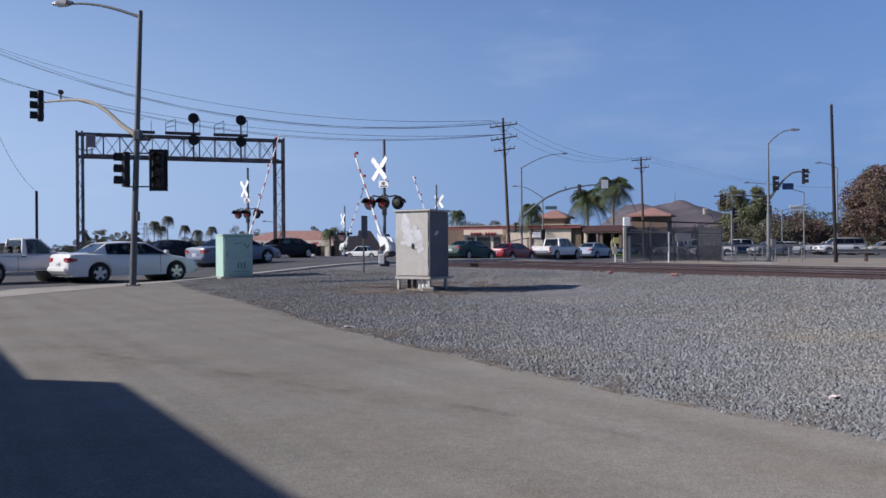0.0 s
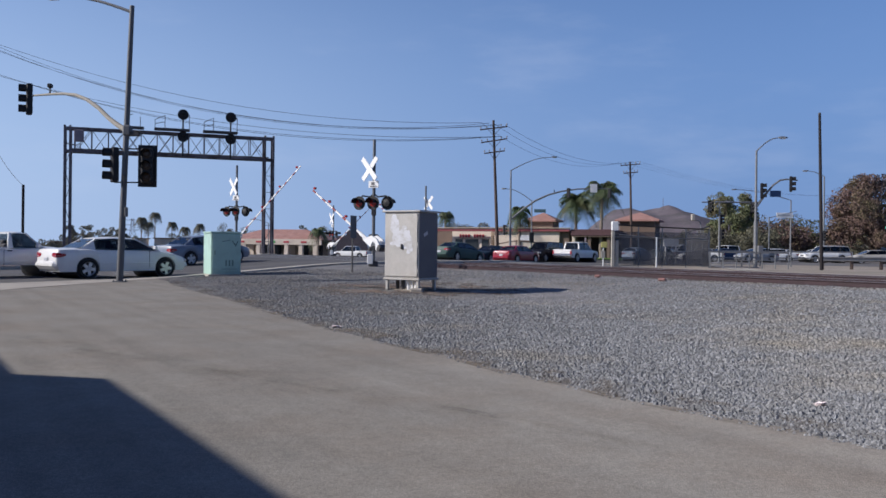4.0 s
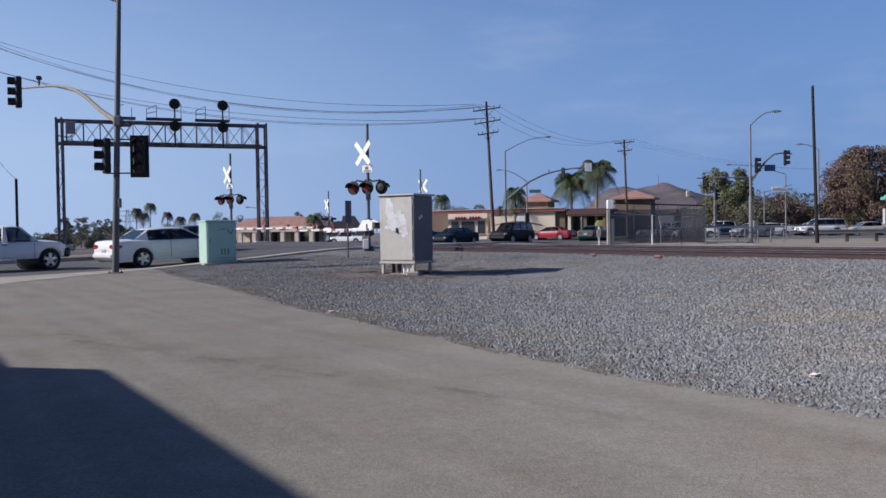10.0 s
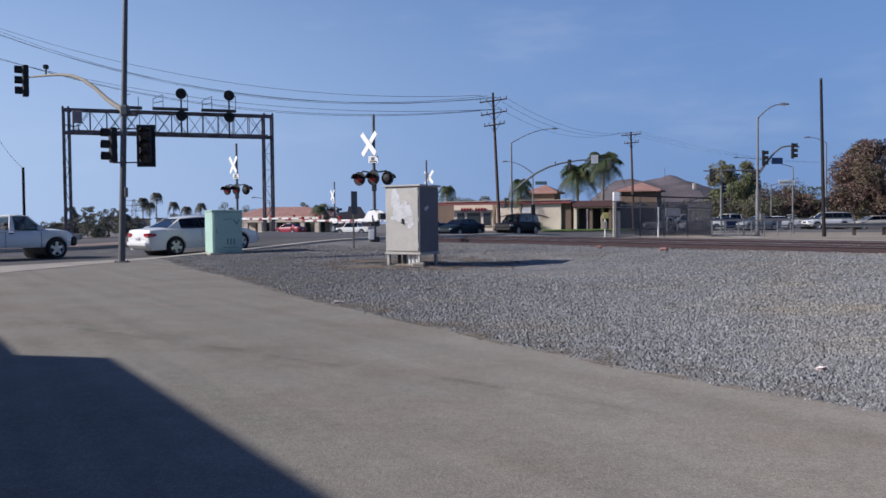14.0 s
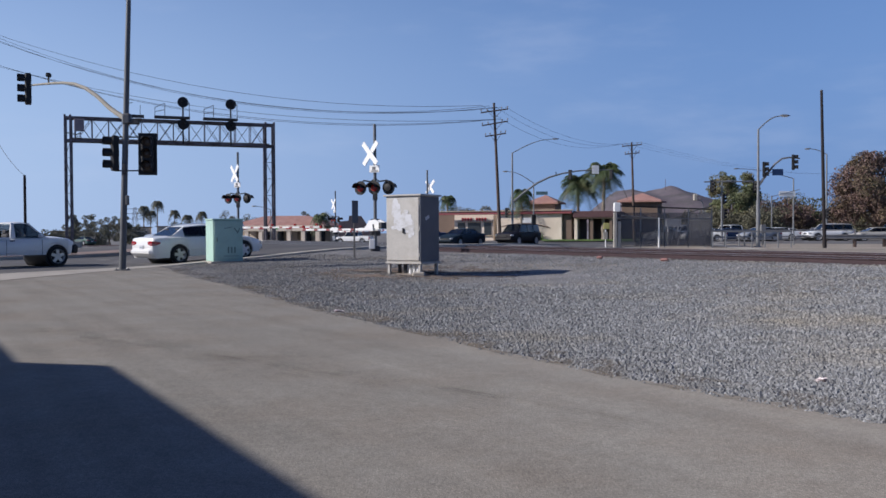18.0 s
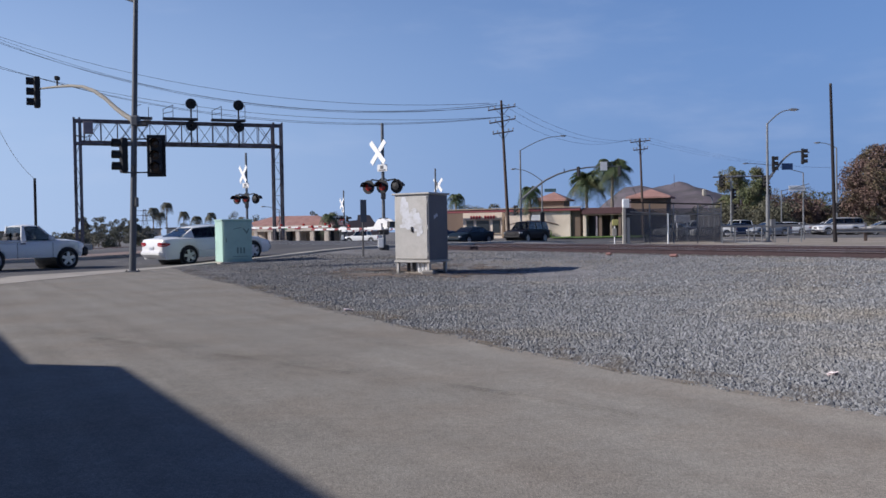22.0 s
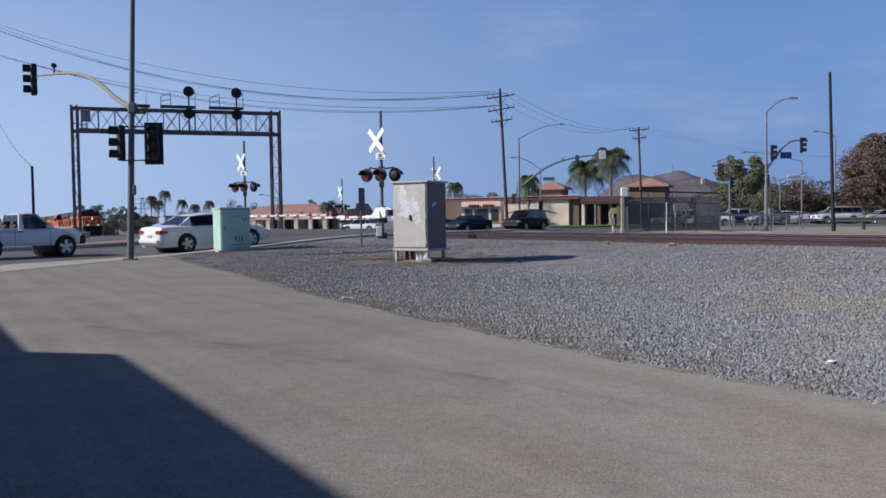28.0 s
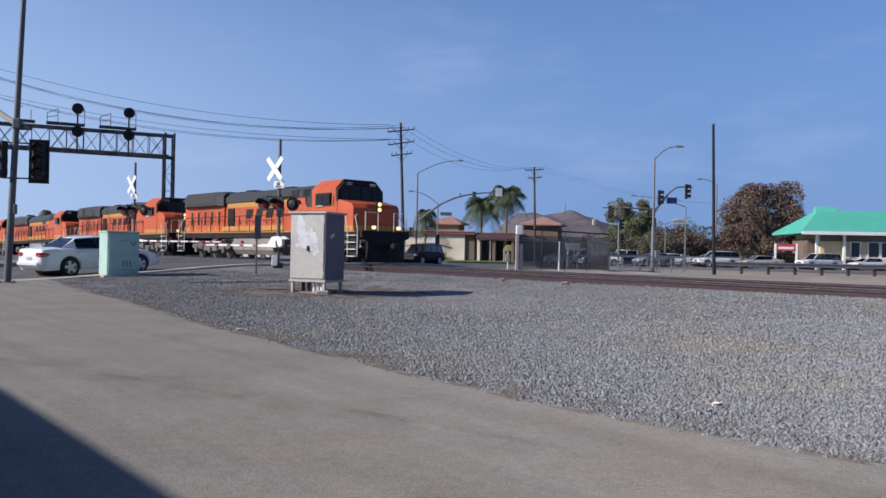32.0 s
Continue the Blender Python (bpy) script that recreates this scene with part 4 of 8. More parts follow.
# ---- relay cabinet on legs ----
def relay_cabinet():
    # near front edge, then turn so that the doors face the road
    m = pose(-0.645, 23.4, 0.03, 0, 0, -32)
    t = thing("relay_cabinet", m, "weathered aluminium relay cabinet with overpainted patches on stub legs", "electrical cabinet")
    w, dp, z0, z1 = 1.12, 0.94, 0.354, 2.134
    part("body", Shape().box((0, 0, (z0 + z1) / 2), (w, dp, z1 - z0), bevel=0.012), CABINET, t)
    part("roof", Shape().box((0.0, 0, z1 + 0.025), (w + 0.12, dp + 0.12, 0.05), bevel=0.012), CABINET, t)
    part("skid", Shape().box((0, 0, z0 - 0.03), (w + 0.06, dp + 0.04, 0.06), bevel=0.01), CABINET, t)
    d = part("door", Shape().box((0, -dp / 2 - 0.012, (z0 + z1) / 2), (w - 0.08, 0.03, z1 - z0 - 0.08), bevel=0.008), CABINET, t)
    # right side faces away from the sun; a thin sheet carries its shade as colour
    part("side_panel", Shape().box((w / 2 + 0.004, 0, (z0 + z1) / 2), (0.012, dp - 0.03, z1 - z0 - 0.03), bevel=0.004), material("shaded_side_grey", (0.125, 0.12, 0.13), 0.6, vary=0.12, scale=1.5, fine=30), t, "right side darkened in colour, standing in for shade")
    for k in (1,):
        for z in (0.55, 1.25, 1.95):
            part("hinge", Shape().rod((k * (w / 2 - 0.005), -dp / 2 - 0.035, z - 0.06), (k * (w / 2 - 0.005), -dp / 2 - 0.035, z + 0.06), 0.02, seg=8), CABINET, d)
    part("handle", Shape().box((0.03, -dp / 2 - 0.05, 1.2), (0.05, 0.05, 0.14), bevel=0.01), DARKSTEEL, t)
    rnd = random.Random(5)
    for i, (cx, cz, rx, rz) in enumerate(((-0.24, 1.92, 0.11, 0.15), (-0.20, 1.70, 0.15, 0.22), (-0.14, 1.44, 0.16, 0.20), (0.10, 1.50, 0.17, 0.20), (0.20, 1.36, 0.16, 0.22), (0.27, 1.16, 0.10, 0.15), (0.0, 1.30, 0.2, 0.10), (-0.28, 1.28, 0.1, 0.05), (0.12, 1.72, 0.08, 0.05))):
        n = 26
        y = -dp / 2 - 0.0285 - 0.0008 * i
        ring = []
        for k in range(n):
            a = 2 * math.pi * k / n
            f = 1 + 0.28 * noise.noise((math.cos(a) * 1.6 + i, math.sin(a) * 1.6, i * 0.7)) + rnd.uniform(-0.1, 0.1)
            ring.append((cx + rx * f * math.cos(a), y, cz + rz * f * math.sin(a)))
        part("paint_patch", Shape().add(ring + [(p[0], y + 0.002, p[2]) for p in ring], [tuple(range(n)), tuple(range(n, 2 * n))[::-1]]), PATCH, t, "blotchy white overpaint")
    part("side_patch", Shape().box((w / 2 + 0.012, -0.15, 1.55), (0.006, 0.2, 0.09), Matrix.Rotation(0.4, 3, "X")), material("side_patch_grey", (0.5, 0.5, 0.52), 0.5), t)
    for x in (-w / 2 + 0.06, w / 2 - 0.06):
        for y in (-dp / 2 + 0.06, dp / 2 - 0.06):
            part("leg", Shape().box((x, y, z0 / 2 - 0.03), (0.08, 0.08, z0 + 0.02), bevel=0.008), CABINET, t)
    for x in (0.12, 0.24, 0.36):
        part("conduit", Shape().rod((x, -0.30, -0.05), (x, -0.30, z0), 0.04, seg=8), WHITE, t)
    for x in (-0.3, -0.12):
        part("conduit", Shape().rod((x, -0.2, -0.05), (x, -0.2, z0), 0.05, seg=8), DARKSTEEL, t)
    part("footing", Shape().box((0.55, -0.55, 0.02), (0.34, 0.3, 0.14), Matrix.Rotation(0.5, 3, "Z"), 0.03), CONCRETE, t)
    part("footing", Shape().box((-0.1, 0.0, -0.02), (0.9, 0.7, 0.10), bevel=0.02), CONCRETE, t)


def green_box():
    m = pose(-7.84, 31.40, road_z(-7.84, 31.40) - 0.05, 0, 0, 30)
    t = thing("utility_box", m, "pale green steel utility box on a concrete pad beside the road", "electrical box")
    w, dp, h = 1.10, 1.0, 1.5
    part("pad", Shape().box((0, 0, 0.04), (w + 0.25, dp + 0.25, 0.14), bevel=0.02), CONCRETE, t)
    part("body", Shape().box((0, 0, 0.1 + h / 2), (w, dp, h), bevel=0.02), GREENBOX, t)
    part("roof", Shape().box((0, 0, 0.1 + h + 0.03), (w + 0.05, dp + 0.05, 0.07), bevel=0.02), GREENBOX, t)
    d = part("door", Shape().box((0.0, -dp / 2 - 0.012, 0.14 + h / 2), (w - 0.1, 0.025, h - 0.14), bevel=0.008), GREENBOX, t)
    part("label_lettering", Shape().box((0.0, -dp / 2 - 0.028, 0.52), (0.06, 0.006, 0.22)).box((0.12, -dp / 2 - 0.028, 0.52), (0.06, 0.006, 0.22)).box((0.24, -dp / 2 - 0.028, 0.52), (0.06, 0.006, 0.22)).box((0.11, -dp / 2 - 0.028, 0.3), (0.55, 0.006, 0.02)), GREENDARK, d)
    part("scrawl", Shape().box((0.28, -dp / 2 - 0.028, 1.25), (0.2, 0.006, 0.04), Matrix.Rotation(0.9, 3, "Y")).box((0.38, -dp / 2 - 0.028, 1.22), (0.22, 0.006, 0.04), Matrix.Rotation(-1.1, 3, "Y")).box((0.0, -dp / 2 - 0.028, 1.33), (0.3, 0.006, 0.025), Matrix.Rotation(-0.2, 3, "Y")), GREENDARK, d)
    part("handle", Shape().box((-0.42, -dp / 2 - 0.04, 0.9), (0.04, 0.04, 0.16), bevel=0.01), GREENDARK, d)


def signpost():
    t = thing("signpost", pose(-3.14, 32.5, ground_z(-3.14, 32.5), 0, 0, 62), "thin steel signpost with a dark sign seen from behind", "sign")
    part("post", Shape().box((0, 0, 1.05), (0.05, 0.05, 2.1)), DARKSTEEL, t)
    part("sign_panel", Shape().box((0, -0.04, 1.75), (0.42, 0.015, 0.86), bevel=0.006), material("sign_back", (0.10, 0.10, 0.11), 0.5, 0.4), t)


def wood_pole(x, y, top, lean, arms, r=0.17, mat=WOOD, label="weathered wooden utility pole with crossarms and insulators", braces=True, turn=0.0):
    t = thing("utility_pole", pose(x, y, ground_z(x, y) - 0.1), label, "utility pole", "wooden utility poles")
    part("pole", Shape().rod((0, 0, 0), (lean, 0, top), r, r * 0.62, 10), mat, t, smooth=True)
    d = Vector((math.cos(radians(turn)), math.sin(radians(turn)), 0))
    for z, half, tilt in arms:
        cx = lean * z / top
        a, b = Vector((cx, -0.15, z - tilt)) - d * half, Vector((cx, -0.15, z + tilt)) + d * half
        arm = part("crossarm", Shape().rod(a, b, 0.075, seg=4), mat, t)
        n = 3
        for k in [-1, -0.55, 0.55, 1]:
            p = (a + b) / 2 + (b - a) / 2 * k * 0.96
            part("insulator", Shape().lathe([(0.0, 0.0), (0.03, 0.0), (0.03, 0.1), (0.07, 0.12), (0.05, 0.24), (0.0, 0.26)], (p.x, p.y, p.z + 0.04), seg=8), INSUL, arm)
        if braces:
            part("brace", Shape().rod((cx - half * 0.5 * d.x, -0.2, z), (cx, -0.2, z - 0.7), 0.025, seg=4).rod((cx + half * 0.5 * d.x, -0.2, z), (cx, -0.2, z - 0.7), 0.025, seg=4), mat, t)
    return t


relay_cabinet()
green_box()
signpost()
wood_pole(5.9, 78.0, 13.1, -0.55, [(12.35, 1.25, 0.17), (11.2, 1.2, 0.2), (10.15, 0.95, 0.14)])
wood_pole(22.26, 95.0, 11.2, -0.32, [(10.85, 1.1, 0.1), (9.95, 0.8, 0.08)], 0.16)
wood_pole(-44.3, 80.0, 21.6, 0.5, [(20.9, 1.3, -0.1), (19.9, 1.2, -0.1), (18.0, 1.3, -0.1), (17.3, 1.2, -0.1)], 0.24, turn=20)
BP = thing("bare_pole", pose(25.3, 55.0, ground_z(25.3, 55)), "tall dark creosoted wooden pole with no crossarms", "utility pole")
part("pole", Shape().rod((0, 0, -0.1), (-0.25, 0, 10.2), 0.12, 0.085, 12), WOODDARK, BP, smooth=True)
part("pole_cap", Shape().rod((-0.25, 0, 10.18), (-0.25, 0, 10.28), 0.09, 0.08, 12), DARKSTEEL, BP)
BP2 = thing("bare_pole", pose(-33.8, 70.0, -0.3), "short dark steel pole beyond the road", "pole")
part("pole", Shape().rod((0, 0, 0), (0, 0, 6.3), 0.12, 0.11, 10), WOODDARK, BP2, smooth=True)


def cable(p, q, sag, r=0.022, n=18, group="overhead cables"):
    p, q = Vector(p), Vector(q)
    pts = [p + (q - p) * t - Vector((0, 0, sag * 4 * t * (1 - t))) for t in [i / n for i in range(n + 1)]]
    c = link("overhead_cable", Shape().pipe(pts, r, 4), WIRE)
    tagged(c, "thin black overhead cable sagging between utility poles", "cable", group)


for za, zb, xo, yo, sag in ((21.2, 12.75, -1.1, 0.0, 2.5), (20.9, 12.7, -0.4, 0.3, 3.3), (20.3, 12.6, 0.3, -0.2, 3.2), (19.9, 12.55, 0.9, -0.1, 2.9),
                            (18.3, 11.4, -1.1, 0.0, 2.6), (17.9, 11.45, 0.2, 0.2, 2.7), (17.4, 11.5, 0.9, 0.1, 2.0)):
    cable((-43.8 + xo, 79.9 + yo, za), (5.3 + xo * 0.9, 77.85, zb), sag)
    cable((-43.8 + xo, 79.9 + yo, za), (-43.8 - 40 + xo, 79.9 - 45 + yo, za + 0.5), 1.5)
for xo, z in ((-1.0, 0.0), (0.1, 0.03), (1.0, 0.06)):
    cable((5.4 + xo, 77.85, 12.6), (21.9 + xo, 94.8, 11.05 + z), 1.6 - 0.2 * xo, 0.012)
    cable((21.9 + xo, 94.8, 11.05 + z), (75 + xo, 150, 11.5), 1.5, 0.008)
cable((-33.8, 70, 5.95), (-43.8, 79.9, 16.5), 1.4, 0.018)


# ---- street lamps and signals beyond the tracks ----
def street_lamp(x, y, h, reach, turn, rise, r=0.10, label="tall galvanised street lamp with a curved arm"):
    t = thing("street_lamp", pose(x, y, ground_z(x, y) - 0.05), label, "street lamp", "street lamps")
    part("pole", Shape().rod((0, 0, 0), (0, 0, h), r, r * 0.6, 12), STEEL, t, smooth=True)
    part("base_plate", Shape().box((0, 0, 0.08), (0.4, 0.4, 0.12), bevel=0.02), STEEL, t)
    cobra(t, (0, 0, 0), h - 0.05, reach, turn, rise)
    return t


R1 = street_lamp(22.85, 60.0, 8.42, 1.5, 0, 0.95, 0.11)
part("post_sleeve", Shape().rod((0, 0, 0), (0, 0, 3.4), 0.145, 0.13, 12), STEEL, R1)
part("mast_arm", Shape().pipe([(0, 0, 4.35), (0.3, 0, 4.8), (0.75, 0, 5.4), (1.2, 0, 5.95), (1.7, 0, 6.32), (2.2, 0, 6.4), (2.95, 0, 6.33)], 0.09, 8, 0.05), STEEL, R1, smooth=True)
signal_head(R1, 0.48, -0.1, 5.55, 68)
signal_head(R1, 2.55, -0.1, 6.05, 68)
part("street_sign", Shape().box((1.35, -0.1, 5.35), (0.78, 0.03, 0.45), bevel=0.01), SIGNBLUE, R1)
part("controller_box", Shape().box((0.25, -0.2, 1.35), (0.35, 0.3, 0.6), bevel=0.03), STEEL, R1)

R2 = street_lamp(8.55, 95.0, 10.1, 4.6, 8, 1.6, 0.14)
part("mast_arm", Shape().pipe([(0.1, 0, 4.6), (1.4, 0, 5.7), (2.8, 0, 6.7), (4.2, 0, 7.35), (5.6, 0, 7.75), (7.5, 0, 8.05), (9.3, 0, 8.15), (11.3, 0, 8.12)], 0.13, 10, 0.06), STEEL, R2, smooth=True)
signal_head(R2, 6.5, -0.1, 7.6, 150)
signal_head(R2, 11.1, -0.1, 7.6, 150)
signal_head(R2, -0.6, -0.2, 3.4, 60)
part("white_sign", Shape().box((9.3, -0.15, 8.15), (0.78, 0.03, 0.95), bevel=0.01), WHITE, R2)
part("street_sign", Shape().box((3.3, -0.1, 5.55), (1.3, 0.03, 0.38), bevel=0.01), material("faded_green_sign", (0.12, 0.20, 0.21), 0.5), R2)
part("arm_camera", Shape().rod((4.9, 0, 7.5), (4.9, 0, 7.95), 0.05, seg=6), BLACK, R2)
R3 = street_lamp(11.4, 99.0, 6.9, 2.9, 172, 1.4, 0.11)
part("signal_case", Shape().box((0, 0, 2.6), (0.5, 0.4, 1.2), bevel=0.05), BLACK, R3)
R4 = street_lamp(30.4, 90.0, 6.55, 0.5, 0, 0.0, 0.13, label="steel signal pole with a straight mast arm and dark signals")
part("mast_arm", Shape().rod((-1.9, 0, 6.42), (4.4, 0, 6.45), 0.07, 0.09, 8), STEEL, R4)
signal_head(R4, -0.95, -0.1, 5.95, 30, plate=True)
signal_head(R4, 3.6, -0.1, 5.9, 30, plate=True)
signal_head(R4, 3.9, -0.1, 4.9, 60, plate=True)
signal_head(R4, 0.25, -0.2, 4.6, 70, plate=True)
signal_head(R4, 0.2, -0.2, 3.0, 100, plate=True)
R5 = street_lamp(42.5, 92.0, 9.5, 1.6, 172, 0.6, 0.12)
signal_head(R5, 0.1, -0.15, 3.0, 20)
street_lamp(46.5, 110.0, 8.0, 7.0, 178, 1.3, 0.12)
street_lamp(-23.0, 118.0, 5.2, 1.9, 178, 0.5, 0.09)


def dirt_mound(u, v):
    a = 2 * math.pi * v
    r = 2.9 * u * (1 + 0.35 * noise.noise((math.cos(a) * 1.5, math.sin(a) * 1.5, 4.0)))
    x, y = -0.7 + r * 1.25 * math.cos(a), 23.6 + r * math.sin(a)
    return x, y, ground_z(x, y) + 0.005 + 0.045 * (1 - smooth01(u)) + 0.03 * u * (1 - u) * noise.noise((x * 2, y * 2, 0)) - 0.03 * (u > 0.97)


sheet("ground_mound", steps(0.02, 1, 12), steps(0, 1, 30), dirt_mound, patchy(material("brown_soil", (0.20, 0.15, 0.115), 0.95, vary=0.35, scale=1.2, fine=14, bump=0.9, depth=0.05, second=(0.16, 0.145, 0.13), mix_scale=1.5), 1.1, 0.42, 0.60, 0.9), "low brown dirt mound under the relay cabinet")

# ---- vehicles ----
def paint(name, color, rough=0.35):
    dark = max(color) < 0.12
    return material(name, color, 0.5 if dark else rough, 0.0, vary=0.04, scale=1.2, fine=30, bump=0.0, coat=0.05 if dark else 0.5, ior=1.25 if dark else 1.45)


TYRE = material("tyre_rubber", (0.022, 0.022, 0.023), 0.85, vary=0.2, fine=30)
ALLOY = material("alloy_rim", (0.52, 0.52, 0.53), 0.35, 0.7, vary=0.1)
TRIM = material("black_trim", (0.02, 0.02, 0.022), 0.6)
CARGLASS = glass("tinted_car_glass", (0.22, 0.25, 0.27))
SEATS = material("dark_seat_cloth", (0.06, 0.06, 0.065), 0.9)
TAIL = material("red_tail_lamp", (0.34, 0.018, 0.028), 0.2, coat=0.8)
HEADLAMP = material("clear_head_lamp", (0.55, 0.57, 0.6), 0.12, 0.3, coat=0.8)
CHROME = material("chrome_trim", (0.6, 0.6, 0.62), 0.2, 0.9)
PLATE = material("plate_white", (0.6, 0.6, 0.62), 0.5)
PLATEBAR = material("plate_bar", (0.35, 0.38, 0.45), 0.5)


def interp(table, x):
    for (x0, v0), (x1, v1) in zip(table, table[1:]):
        if x0 <= x <= x1:
            t = (x - x0) / (x1 - x0) if x1 > x0 else 0
            return v0 + (v1 - v0) * t
    return table[0][1] if x < table[0][0] else table[-1][1]


KINDS = {
    # upper line of the lower body, half widths, axles, wheel radius, cabin: base front, roof front, roof rear, base rear, heights
    "sedan": dict(top=[(-2.47, 0.66), (-2.45, 0.92), (-2.40, 1.0), (-2.2, 1.02), (-1.7, 1.03), (-1.0, 1.01), (0.9, 0.97), (1.25, 0.95), (1.9, 0.86), (2.3, 0.74), (2.45, 0.62), (2.5, 0.5)],
                  half=[(-2.47, 0.74), (-2.35, 0.84), (-1.9, 0.90), (-1.0, 0.915), (1.0, 0.915), (1.9, 0.89), (2.3, 0.80), (2.5, 0.62)],
                  axles=(-1.42, 1.50), r=0.335, low=0.24, cabin=(1.30, 0.42, -0.98, -1.66), roof=1.46, belt=1.0, roof_half=0.58, split=(-0.28,)),
    "hatch": dict(top=[(-2.2, 0.70), (-2.17, 0.95), (-2.0, 1.05), (-1.0, 1.02), (0.9, 0.97), (1.2, 0.96), (1.7, 0.88), (2.1, 0.74), (2.2, 0.55)],
                  half=[(-2.2, 0.72), (-2.0, 0.83), (-1.0, 0.88), (1.0, 0.88), (1.8, 0.84), (2.2, 0.6)],
                  axles=(-1.3, 1.35), r=0.32, low=0.23, cabin=(1.25, 0.35, -1.15, -1.95), roof=1.48, belt=1.0, roof_half=0.57, split=(-0.3,)),
    "suv": dict(top=[(-2.45, 0.8), (-2.42, 1.1), (-1.0, 1.12), (0.9, 1.1), (1.25, 1.1), (2.1, 1.04), (2.42, 0.95), (2.48, 0.6)],
                half=[(-2.45, 0.88), (-2.2, 0.95), (-1.0, 0.97), (1.0, 0.97), (2.1, 0.94), (2.48, 0.78)],
                axles=(-1.45, 1.45), r=0.39, low=0.34, cabin=(1.25, 0.55, -2.2, -2.42), roof=1.86, belt=1.14, roof_half=0.68, split=(-0.25, -1.3)),
    "pickup": dict(top=[(-2.45, 0.95), (-2.4, 0.98), (-0.45, 0.98), (0.9, 1.05), (1.2, 1.06), (1.6, 1.04), (1.95, 0.99), (2.10, 0.90), (2.16, 0.6)],
                   half=[(-2.45, 0.84), (-2.3, 0.86), (-0.5, 0.87), (1.0, 0.87), (1.85, 0.84), (2.16, 0.72)],
                   axles=(-1.25, 1.43), r=0.36, low=0.42, cabin=(1.02, 0.45, -0.10, -0.17), roof=1.62, belt=1.05, roof_half=0.60, split=()),
    "crew": dict(top=[(-2.85, 1.05), (-2.8, 1.12), (-0.95, 1.12), (0.9, 1.12), (1.3, 1.12), (2.0, 1.08), (2.6, 0.98), (2.8, 0.7)],
                 half=[(-2.85, 0.95), (-2.6, 0.98), (-0.5, 0.99), (1.3, 0.99), (2.4, 0.96), (2.8, 0.82)],
                 axles=(-1.75, 1.8), r=0.40, low=0.42, cabin=(1.35, 0.7, -0.9, -1.1), roof=1.88, belt=1.15, roof_half=0.68, split=(-0.05,)),
}


